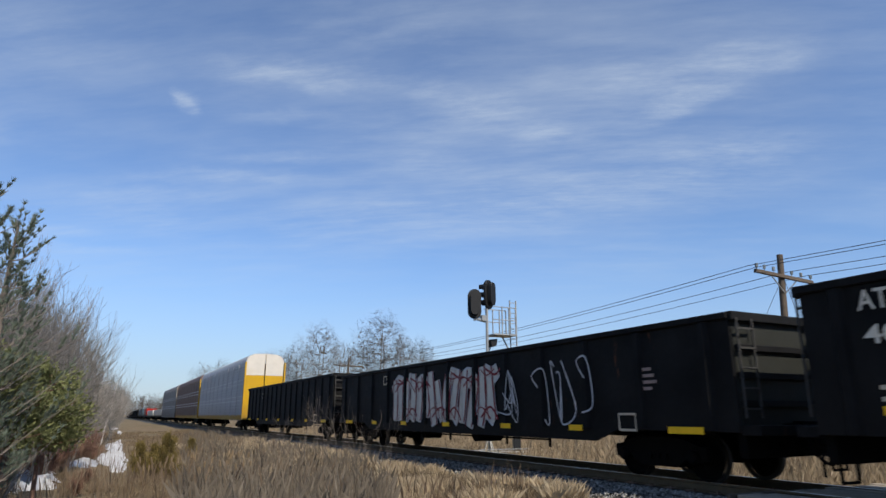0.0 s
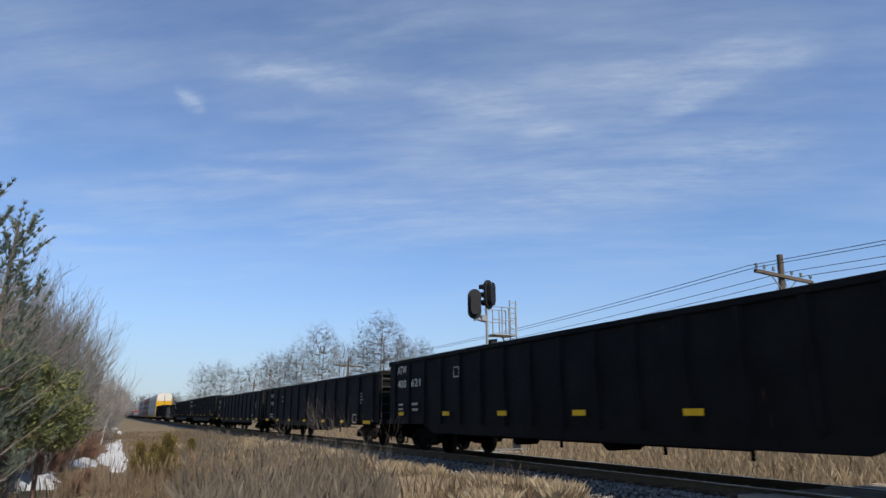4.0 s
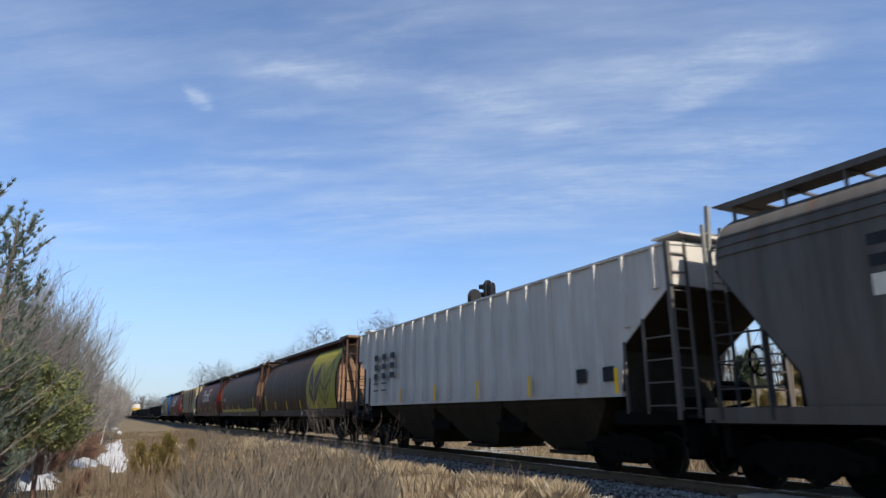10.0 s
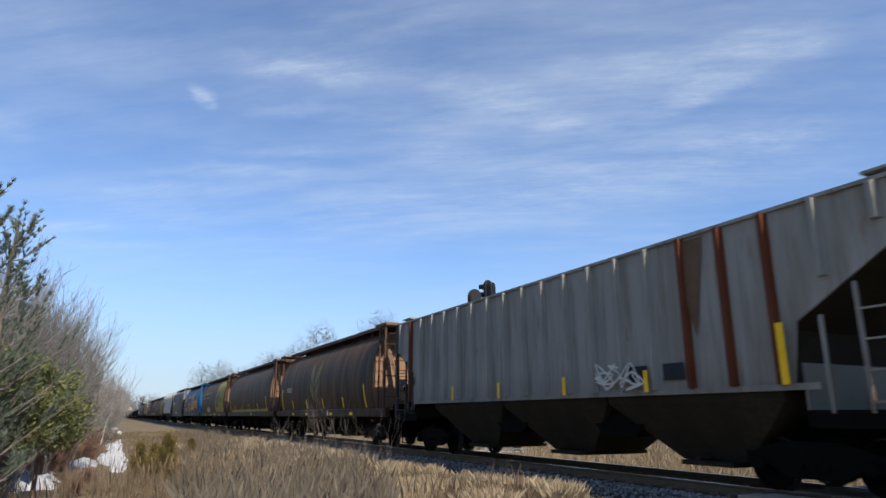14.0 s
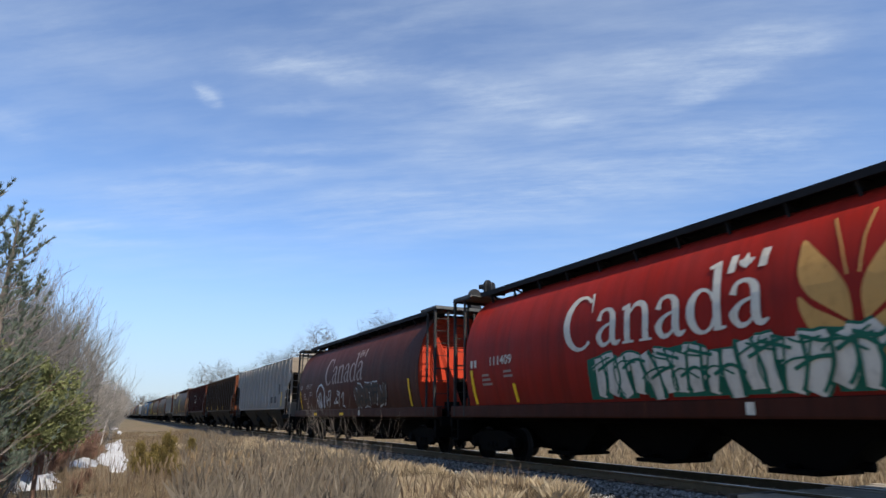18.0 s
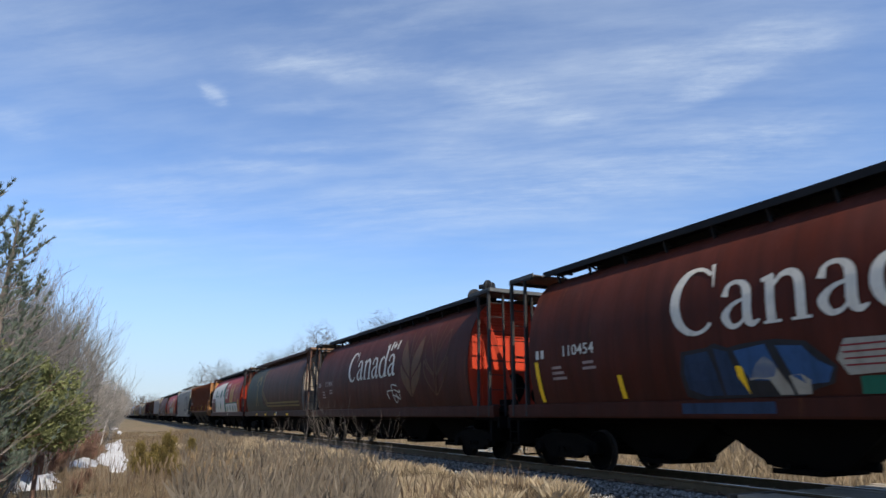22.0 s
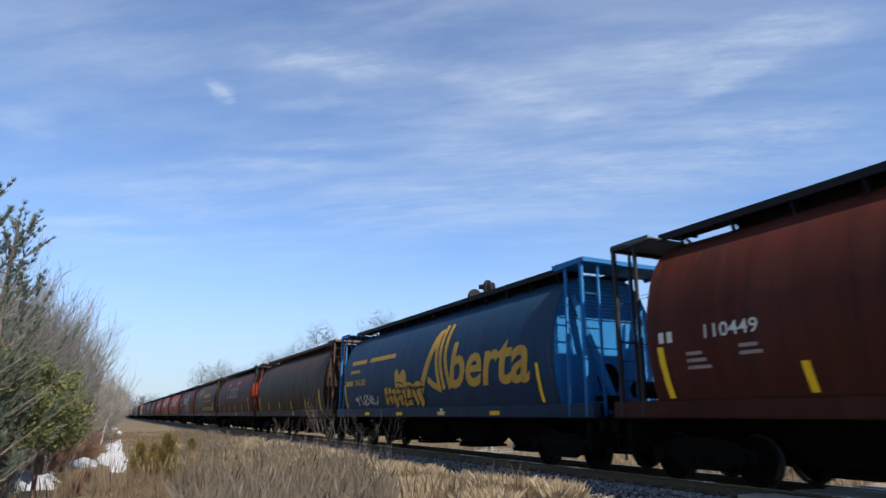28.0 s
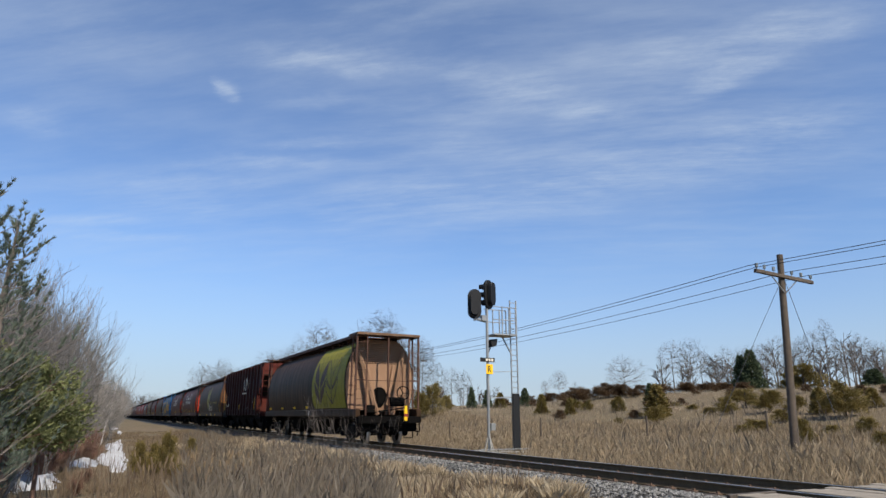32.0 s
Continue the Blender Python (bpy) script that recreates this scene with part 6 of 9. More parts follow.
mark("stencil_frame", [stroke([(11.05, 1.5), (11.55, 1.5), (11.55, 1.75), (11.05, 1.75), (11.05, 1.5)], 0.035), rect(12.25, 12.7, 1.5, 1.53), rect(12.25, 12.6, 1.42, 1.45), rect(12.95, 13.3, 2.1, 2.13), rect(12.95, 13.3, 2.02, 2.05), rect(12.95, 13.2, 1.6, 1.63), rect(12.95, 13.3, 1.45, 1.48)], short_side, D_FADED, car, "faint stencilled frame and lines of print", 0.124)
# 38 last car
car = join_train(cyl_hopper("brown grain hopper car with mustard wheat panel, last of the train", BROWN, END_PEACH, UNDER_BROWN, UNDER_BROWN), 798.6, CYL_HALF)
wheat_panel(car, D_LIME, D_BROWN, 9.95)
cyl_strips(car, False, (0.05, 3.15, 5.95, 8.5), (), 1.52)
part("rear_marker", Shape().box(-0.07, 0.07, -0.06, 0.06, 0.0, 0.5).box(-0.05, 0.05, -0.04, 0.04, 0.5, 0.62).mesh("rear_marker", bevel=0.015), D_YELLOW, car, "yellow end-of-train marker", at=(0.62, -9.05, 0.95))
part("marker_band", Shape().box(-0.075, 0.075, -0.065, 0.065, 0.0, 0.12).mesh("marker_band"), D_RED, car, "red band", at=(0.62, -9.05, 1.12))
# only these treads keep the bright steel, since no car shades them
for ob in car.children_recursive:
    if ob.name.startswith("wheel_tread"):
        ob.material_slots[0].material = TREAD
        ob["label"] = "polished steel tread"


# ---- ground ----
def smoothstep(a, b, x):
    t = min(1.0, max(0.0, (x - a) / (b - a)))
    return t * t * (3 - 2 * t)


def ground_z(x, y):
    """Height of the natural ground: flat verge, ditch-less far side, a grassy rise beyond the wires."""
    n = noise.noise((x * 0.11, y * 0.11, 0.0)) * 0.16 + noise.noise((x * 0.5, y * 0.5, 3.0)) * 0.05
    d = x - TRACK
    if d < 0:
        z = -0.62 + 0.12 * smoothstep(-2, -8, d) + n
        z += 0.5 * smoothstep(-10, -22, d)
        z += 0.28 * smoothstep(-5.5, -3.6, d) * smoothstep(-2.2, -3.2, d)
    else:
        z = -0.6 + n * 0.7
        fade = 1 - 0.25 * smoothstep(50, 140, y)
        z += (0.55 * smoothstep(4, 9, d) + 1.7 * smoothstep(9, 26, d) + 1.85 * smoothstep(26, 46, d) + 4.0 * smoothstep(46, 160, d)) * fade
        z += 0.35 * noise.noise((x * 0.045, y * 0.045, 7.0)) * smoothstep(12, 30, d)
        z += 0.7 * math.exp(-((x - 27) / 4) ** 2 - ((y - 52) / 7) ** 2)
    return z


def axis(dense_lo, dense_hi, step, far):
    out = list(np.arange(dense_lo, dense_hi + 0.01, step))
    s, v = step, dense_hi
    while v < far:
        s *= 1.25
        v += s
        out.append(v)
    s, v = step, dense_lo
    while v > -far:
        s *= 1.25
        v -= s
        out.insert(0, v)
    return out


def grid_mesh(name, xs, ys, fz):
    nx, ny = len(xs), len(ys)
    v = [(x, y, fz(x, y)) for y in ys for x in xs]
    f = [(j * nx + i, j * nx + i + 1, (j + 1) * nx + i + 1, (j + 1) * nx + i) for j in range(ny - 1) for i in range(nx - 1)]
    me = bpy.data.meshes.new(name)
    me.from_pydata(v, [], f)
    me.polygons.foreach_set("use_smooth", [True] * len(f))
    return me


def ground_material():
    m, nt, b = nodes("dry_meadow")
    c = coords(nt)
    big, mid, fine = tex(nt, 0.12, 5, 0.6, c), tex(nt, 0.9, 6, 0.65, c), tex(nt, 9, 5, 0.7, c)
    k = mix(nt, ramp(nt, mid.outputs["Fac"], 0.35, 0.65).outputs["Color"], (0.136, 0.101, 0.0632), (0.231, 0.178, 0.114))
    k = mix(nt, ramp(nt, big.outputs["Fac"], 0.42, 0.62).outputs["Color"], k, (0.156, 0.126, 0.0782))
    k = mix(nt, ramp(nt, fine.outputs["Fac"], 0.42, 0.72).outputs["Color"], k, (0.0816, 0.0578, 0.036))
    nt.links.new(k, b.inputs["Base Color"])
    b.inputs["Roughness"].default_value = 0.95
    b.inputs["Specular IOR Level"].default_value = 0.1
    bump(nt, b, fine.outputs["Fac"], 0.8, 0.08)
    return m


GROUND = ground_material()
xs, ys = axis(-14, 62, 0.9, 2600), axis(-6, 110, 1.1, 2600)
ground = part("ground", grid_mesh("ground", xs, ys, ground_z), GROUND, None)
tagged(ground, "dry straw-coloured meadow and verge", "ground", kind="structure")

# ---- track ----
def gravel_material(name, a, b2, scale=16):
    m, nt, b = nodes(name)
    c = coords(nt)
    v = nt.nodes.new("ShaderNodeTexVoronoi")
    v.inputs["Scale"].default_value = scale
    nt.links.new(c, v.inputs["Vector"])
    n = tex(nt, 2.2, 5, 0.6, c)
    k = mix(nt, v.outputs["Color"], a, b2)
    k = mix(nt, ramp(nt, v.outputs["Distance"], 0.0, 0.5).outputs["Color"], k, tuple(q * 0.3 for q in a))
    k = mix(nt, ramp(nt, n.outputs["Fac"], 0.4, 0.7).outputs["Color"], k, tuple(q * 0.75 for q in b2))
    nt.links.new(k, b.inputs["Base Color"])
    b.inputs["Roughness"].default_value = 0.9
    bump(nt, b, v.outputs["Distance"], 0.9, 0.04)
    return m


BALLAST = gravel_material("grey_ballast", (0.054, 0.0495, 0.044), (0.096, 0.088, 0.077))
ys2 = axis(-20, 120, 4, 1500)
prof = [(-3.3, -0.75), (-2.9, -0.6), (-1.75, -0.24), (-1.4, -0.19), (1.4, -0.19), (1.75, -0.24), (2.9, -0.6), (3.3, -0.8)]
bv = [(TRACK + x, y, z) for y in ys2 for x, z in prof]
bf = [(j * 8 + i, j * 8 + i + 1, j * 8 + i + 9, j * 8 + i + 8) for j in range(len(ys2) - 1) for i in range(7)]
bme = bpy.data.meshes.new("ballast_bed")
bme.from_pydata(bv, [], bf)
ballast = part("ballast_bed", bme, BALLAST, None)
tagged(ballast, "grey crushed-stone track bed", "track bed", kind="structure")

RAIL_SIDE = plain("rail_rust", (0.12, 0.085, 0.045), 0.75, 0.2, 0.35, 6)
RAIL_HEAD = plain("rail_polished", (0.5, 0.48, 0.47), 0.3, 1.0, 0.12, 8)
RAIL = [(-0.075, -0.18), (-0.075, -0.165), (-0.015, -0.14), (-0.01, -0.05), (-0.036, -0.035), (-0.036, -0.006), (0.036, -0.006), (0.036, -0.035), (0.01, -0.05), (0.015, -0.14), (0.075, -0.165), (0.075, -0.18)]
for sx in (-1, 1):
    r = part("rail", Shape().prism(RAIL, "y", -400, 1500).mesh("rail"), RAIL_SIDE, None, at=(TRACK + sx * 0.755, 0, 0))
    tagged(r, "rust-brown steel rail with polished head", "rail", "rails of the track", "structure")
    part("rail_head", Shape().box(-0.03, 0.03, -400, 1500, -0.005, 0.0).mesh("rail_head"), RAIL_HEAD, r, "polished running surface")

TIE = plain("creosoted_wood", (0.07, 0.055, 0.045), 0.85, 0, 0.4, 4, 0.4)
tie_me = Shape().box(-1.3, 1.3, -0.11, 0.11, -0.34, -0.172).mesh("tie", bevel=0.012)
plate_me = Shape().box(-0.18, 0.18, -0.1, 0.1, -0.172, -0.155).box(-0.15, -0.11, -0.07, -0.03, -0.16, -0.125).box(0.11, 0.15, 0.03, 0.07, -0.16, -0.125).mesh("tie_plate")
PLATE = plain("plate_steel", (0.2, 0.13, 0.09), 0.6, 0.5, 0.3, 8)
for i in range(110):
    y = 7.95 + i * 0.53
    t = part("tie", tie_me, TIE, ballast, at=(TRACK, y, 0))
    if i < 60:
        for sx in (-1, 1):
            part("tie_plate", plate_me, PLATE, t, at=(sx * 0.755, 0, 0))
rest = Shape()
for i in range(400):
    y = 66.3 + i * 0.53
    rest.box(-1.3, 1.3, y - 0.11, y + 0.11, -0.3, -0.172)
tagged(part("tie_row", rest.mesh("tie_row"), TIE, ballast, at=(TRACK, 0, 0)), kind="stuff")

# loose stones of the bed's shoulders
def stone_field(name, count, seed, place, size, mat, label, parent=None):
    rng = np.random.default_rng(seed)
    base = np.array([(0, 0, 0.8), (1, 0, 0.1), (0.2, 0.9, 0), (-0.9, 0.3, 0.1), (-0.3, -0.9, 0), (0, 0, -0.6)])
    tri = np.array([(0, 1, 2), (0, 2, 3), (0, 3, 4), (0, 4, 1), (5, 2, 1), (5, 3, 2), (5, 4, 3), (5, 1, 4)])
    V, F = [], []
    for i in range(count):
        x, y, z = place(rng)
        a, s = rng.uniform(0, 6.28), rng.uniform(*size)
        q = base * rng.uniform(0.6, 1.3, (6, 3)) * s
        V.append(np.column_stack((q[:, 0] * math.cos(a) - q[:, 1] * math.sin(a) + x, q[:, 0] * math.sin(a) + q[:, 1] * math.cos(a) + y, q[:, 2] + z)))
        F.append(tri + 6 * i)
    me = bpy.data.meshes.new(name)
    me.from_pydata(np.concatenate(V).tolist(), [], np.concatenate(F).tolist())
    return tagged(part(name, me, mat, parent), label, "gravel", kind="stuff")


def stone_mat():
    m, nt, b = nodes("crushed_stone")
    g = nt.nodes.new("ShaderNodeNewGeometry")
    n = tex(nt, 30, 4, 0.6, coords(nt))
    k = mix(nt, g.outputs["Random Per Island"], (0.035, 0.035, 0.034), (0.27, 0.26, 0.24))
    k = mix(nt, ramp(nt, n.outputs["Fac"], 0.45, 0.75).outputs["Color"], k, (0.13, 0.12, 0.105))
    nt.links.new(k, b.inputs["Base Color"])
    b.inputs["Roughness"].default_value = 0.9
    return m


def shoulder(rng):
    y = 6.0 + 34 * rng.random() ** 1.7
    d = -1.2 - 2.1 * rng.random()
    z = np.interp(d, [-3.3, -2.9, -1.75, -1.4], [-0.75, -0.6, -0.24, -0.19])
    return TRACK + d, y, z + 0.02


def far_shoulder(rng):
    y = 6.0 + 34 * rng.random() ** 1.5
    d = 1.3 + 1.9 * rng.random()
    z = np.interp(d, [1.4, 1.75, 2.9, 3.3], [-0.19, -0.24, -0.6, -0.8])
    return TRACK + d, y, z + 0.02


STONE = stone_mat()
stone_field("ballast_stones", 14000, 4, shoulder, (0.02, 0.05), STONE, "loose grey crushed stones beside the rails")
stone_field("ballast_stones", 4000, 5, far_shoulder, (0.02, 0.05), STONE, "loose grey crushed stones beyond the rails")

# crossing planks
PLANK = plain("weathered_plank", (0.272, 0.231, 0.177), 0.85, 0, 0.35, 5, 0.4)
PLANK_DARK = plain("plank_end_grain", (0.0816, 0.0646, 0.051), 0.9, 0, 0.4, 6, 0.3)
crossing = thing("road_crossing", "weathered timber planks of a farm road crossing", "level crossing", kind="structure")
for i, dx in enumerate((-1.62, -1.34, -1.06, -0.5, -0.22, 0.06, 0.34, 1.06, 1.34, 1.62)):
    x = TRACK + dx
    part("plank", cached("plank", lambda: Shape().box(0.0, 0.255, -4.8, 0.0, -0.17, 0.0).mesh("plank", bevel=0.012)), PLANK, crossing, at=(x - (0.255 if dx < -1 else 0) + (0.0), 7.22 + 0.05 * math.sin(i * 2.3), -0.006 - 0.006 * (i % 3)))
part("end_board", Shape().box(TRACK - 1.95, TRACK - 0.86, 7.28, 7.36, -0.3, -0.01).mesh("end_board", bevel=0.01), PLANK_DARK, crossing)
ROAD = gravel_material("pale_road_gravel", (0.286, 0.258, 0.218), (0.374, 0.34, 0.292), 22)
for x0, x1 in ((-3.0, TRACK - 1.95), (TRACK + 1.95, 60.0)):
    gx = list(np.linspace(x0, x1, 24))

    def road_z(x, y):
        d = abs(x - TRACK)
        return max(ground_z(x, y) + 0.06, -0.03 - 0.2 * max(0, d - 1.9))
    tagged(part("road", grid_mesh("road", gx, list(np.linspace(2.2, 7.0, 8)), road_z), ROAD, None), "pale gravel farm road", "road", kind="structure")

# old pipe lying on the stones
pipe = Shape()
pp = curve_pts([(TRACK - 2.35, 13.2), (TRACK - 2.1, 13.0), (TRACK - 1.98, 12.3), (TRACK - 2.0, 11.7), (TRACK - 2.2, 11.3)], 5)
zz = [-0.45 + 0.16 * math.sin(math.pi * i / (len(pp) - 1)) for i in range(len(pp))]
for i in range(len(pp) - 1):
    pipe.beam((*pp[i], zz[i]), (*pp[i + 1], zz[i + 1]), 0.13, sides=8)
tagged(part("rubber_hose", pipe.mesh("rubber_hose", True), plain("dark_rubber", (0.05, 0.05, 0.055), 0.6), None), "dark bent rubber hose lying on the ballast", "hose")

# ---- signal ----
GALV = plain("galvanised_steel", (0.326, 0.326, 0.313), 0.45, 0.6, 0.2, 6)
SIGBLACK = plain("matt_black_paint", (0.005, 0.005, 0.0055), 0.6, 0, 0.3, 5)
CONC = plain("concrete", (0.272, 0.258, 0.231), 0.9, 0, 0.25, 4, 0.2)
SX, SY = 14.5, 24.1
sig = thing("railway_signal", "galvanised railway signal mast with two black heads and ladder", "railway signal")
sig.matrix_basis = Matrix.Translation((SX, SY, 0))
part("mast", Shape().beam((0, 0, -0.55), (0, 0, 6.4), 0.13, sides=12).mesh("mast", True), GALV, sig)
part("mast_foot", Shape().box(-0.2, 0.2, -0.2, 0.2, -0.75, -0.28).beam((-0.22, 0, -0.3), (0, 0, 0.45), 0.05).beam((0.22, 0, -0.3), (0, 0, 0.45), 0.05).beam((0, -0.22, -0.3), (0, 0, 0.45), 0.05).box(-0.75, -0.25, -0.1, 0.1, -0.3, -0.22).box(-0.75, -0.68, -0.1, 0.1, -0.75, -0.3).mesh("mast_foot"), CONC, sig)
lad = ladder_mesh(1.22, 1.55, 0.0, -0.35, 6.25, 28, 0.045)
part("ladder", lad.mesh("ladder"), GALV, sig)
part("ladder_guard", Shape().box(1.2, 1.57, -0.07, -0.04, -0.3, 2.1).mesh("ladder_guard", bevel=0.01), SIGBLACK, sig, "black climbing guard on the ladder's foot")
deck = part("service_platform", Shape().box(0.15, 1.3, -0.4, 0.4, 4.58, 4.64).mesh("service_platform", bevel=0.008), GALV, sig)
bar = []
for y in (-0.4, 0.4):
    bar += [((x, y, 4.6), (x, y, 5.85), 0.04) for x in (0.55, 0.9, 1.25)] + [((0.1, y, z), (1.28, y, z), 0.035) for z in (5.25, 5.82)]
for p, q, w in bar:
    part("guard_rail", Shape().beam(p, q, w).mesh("guard_rail"), GALV, deck)
for p, q, w in (((0.75, 0, 4.6), (1.25, 0, 3.8), 0.05), ((0, 0, 1.9), (1.25, 0, 1.95), 0.05), ((0, 0, 3.0), (1.25, 0, 3.05), 0.025)):
    part("stay_bar", Shape().beam(p, q, w).mesh("stay_bar"), GALV, sig)


def head(x, z, tilt):
    w = []
    for i in range(9):
        g = math.pi * i / 8
        w.append((0.3 * math.cos(g), 0.36 + 0.3 * math.sin(g)))
    for i in range(9):
        g = math.pi + math.pi * i / 8
        w.append((0.3 * math.cos(g), -0.36 + 0.3 * math.sin(g)))
    h = part("signal_head", Shape().prism(w, "y", -0.06, 0.06).prism([(0.62 * p, 0.8 * q) for p, q in w], "y", 0.06, 0.28).mesh("signal_head", bevel=0.01), SIGBLACK, sig, "black oval signal head", at=pose(x, 0, z, 0, 0, 180 + tilt))
    for dz in (-0.36, 0.0, 0.36):
        s = Shape()
        pts = [(0.15 * math.cos(g), 0.15 * math.sin(g)) for g in [math.radians(-40 + 260 * i / 10) for i in range(11)]]
        for a, b in zip(pts, pts[1:]):
            s.v += [(a[0], -0.06, a[1]), (b[0], -0.06, b[1]), (b[0], -0.42, b[1]), (a[0], -0.42, a[1])]
            n = len(s.v) - 4
            s.f.append((n, n + 1, n + 2, n + 3))
        part("hood", s.mesh("hood"), SIGBLACK, h, at=(0, 0, dz))
        part("lens", Shape().prism([(0.12 * math.cos(g), 0.12 * math.sin(g)) for g in [math.pi * i / 6 for i in range(12)]], "y", -0.075, -0.062).mesh("lens"), plain("dark_lens", (0.02, 0.02, 0.025), 0.15), h, at=(0, 0, dz))
    return h


head(0.1, 6.42, 25)
head(-0.62, 5.94, -25)
part("head_bracket", Shape().beam((-0.62, 0, 5.3), (-0.05, 0, 5.2), 0.12).beam((-0.62, 0, 5.2), (-0.62, 0, 5.55), 0.09).box(-0.32, -0.08, -0.12, 0.12, 5.2, 5.45).mesh("head_bracket", bevel=0.01), GALV, sig)
part("marker_lamp", Shape().prism([(0.1, 4.4), (0.45, 4.45), (0.4, 4.15), (0.16, 4.07)], "y", -0.15, 0.15).beam((0.0, 0, 3.75), (0.2, 0, 4.15), 0.05).mesh("marker_lamp", bevel=0.01), SIGBLACK, sig, "small black lamp unit")
num = part("number_plate", Shape().box(-0.42, 0.3, -0.1, -0.08, 3.42, 3.6).mesh("number_plate"), SIGBLACK, sig, "black plate with white marks")
part("plate_marks", Shape().box(-0.15, -0.05, -0.106, -0.1, 3.46, 3.56).box(-0.01, 0.09, -0.106, -0.1, 3.46, 3.56).box(0.13, 0.23, -0.106, -0.1, 3.46, 3.56).mesh("plate_marks"), D_WHITE, num)
board = part("letter_board", Shape().box(-0.14, 0.2, -0.11, -0.09, 2.9, 3.32).mesh("letter_board", bevel=0.008), D_YELLOW, sig, "yellow board with a black letter")
gv, gf = glyphs("R", 0, 0.02)
lme = bpy.data.meshes.new("letter")
lme.from_pydata([(-0.06 + p[0] * 0.18, -0.114, 2.97 + p[1] * 0.28) for p in gv], [], gf)
part("letter", lme, D_BLACK, board, "black capital letter")
part("junction_box", Shape().box(0.08, 0.3, -0.1, 0.1, 0.55, 0.85).mesh("junction_box", bevel=0.01), GALV, sig)

part("foot_pad", Shape().box(-0.75, 1.75, -0.5, 0.35, -0.62, -0.3).mesh("foot_pad", bevel=0.02), CONC, sig, "pale concrete pad")
part("foot_rail", Shape().beam((-0.7, -0.45, -0.2), (1.7, -0.45, -0.2), 0.04).beam((-0.7, -0.3, -0.45), (-0.7, -0.3, -0.28), 0.04).beam((1.7, -0.3, -0.45), (1.7, -0.3, -0.28), 0.04).mesh("foot_rail"), GALV, sig)

# ---- telegraph poles and wires ----
POLE = plain("weathered_pole_wood", (0.102, 0.0782, 0.0578), 0.9, 0, 0.4, 3, 0.5)
GLASS_INS = plain("grey_insulator", (0.204, 0.224, 0.224), 0.25, 0, 0.2, 5)
PX = 20.0


def telegraph_pole(y, lean):
    z0 = ground_z(PX, y) - 0.3
    p = thing("telegraph_pole", "leaning weathered wooden telegraph pole with one crossarm", "utility pole", "line of telegraph poles")
    p.matrix_basis = pose(PX, y, z0, 1.6, -lean, 0)
    H = 6.62 - z0
    s = Shape()
    seg = 10
    for k, (z, r) in enumerate(((0, 0.145), (2.5, 0.132), (5, 0.118), (H, 0.105))):
        s.v += [(r * math.cos(2 * math.pi * i / seg), r * math.sin(2 * math.pi * i / seg), z) for i in range(seg)]
    for k in range(3):
        s.f += [(k * seg + i, k * seg + (i + 1) % seg, (k + 1) * seg + (i + 1) % seg, (k + 1) * seg + i) for i in range(seg)]
    s.f.append(tuple(3 * seg + i for i in range(seg)))
    part("pole_shaft", s.mesh("pole_shaft", True), POLE, p)
    a = part("crossarm", Shape().box(-1.5, 1.5, -0.17, -0.06, H - 0.86, H - 0.74).mesh("crossarm", bevel=0.01), POLE, p)
    for x in (-1.42, -1.02, -0.55, 0.4, 0.9, 1.42):
        part("insulator", cached("insul", lambda: Shape().beam((0, 0, 0), (0, 0, 0.1), 0.03, sides=6).beam((0, 0, 0.08), (0, 0, 0.2), 0.1, sides=8).mesh("insulator")), GLASS_INS, a, at=(x, -0.115, H - 0.74))
    part("arm_brace", Shape().beam((-0.7, -0.1, H - 0.82), (-0.04, -0.1, H - 1.35), 0.03).beam((0.7, -0.1, H - 0.82), (0.04, -0.1, H - 1.35), 0.03).mesh("arm_brace"), GALV, p)
    return p, H, z0


POLES_Y = (-32.0, 14.05, 60.0, 106.0)
for y in POLES_Y:
    telegraph_pole(y, -2.6)
WIRE = plain("wire", (0.1, 0.1, 0.105), 0.6, 0.3, 0.1, 5)
for x in (-1.42, -1.02, 0.4, 1.42):
    s = Shape()
    for a, b in zip(POLES_Y, POLES_Y[1:]):
        n = 14
        pts = []
        for i in range(n + 1):
            k = i / n
            pts.append((PX + 0.28 + x, a + (b - a) * k, 6.06 - 0.035 * x - 0.55 * 4 * k * (1 - k)))
        for p, q in zip(pts, pts[1:]):
            s.beam(p, q, 0.018)
    tagged(part("overhead_wire", s.mesh("overhead_wire"), WIRE, None), "thin sagging overhead wire between telegraph poles", "wire", "wires of the pole line", "structure")
guy = Shape().beam((PX + 0.22, 13.85, 5.7), (PX - 1.6, 16.4, -0.3), 0.014).beam((PX + 0.24, 13.75, 5.7), (PX + 1.9, 13.6, 0.6), 0.014)
tagged(part("guy_wire", guy.mesh("guy_wire"), WIRE, None), "thin guy wires staying the telegraph pole", "wire", kind="structure")


# ---- vegetation ----
def bark(name, a, b2):
    m, nt, b = nodes(name)
    c = coords(nt)
    n = tex(nt, 6, 5, 0.6, c)
    k = mix(nt, ramp(nt, n.outputs["Fac"], 0.35, 0.65).outputs["Color"], a, b2)
    nt.links.new(k, b.inputs["Base Color"])
    b.inputs["Roughness"].default_value = 0.9
    return m


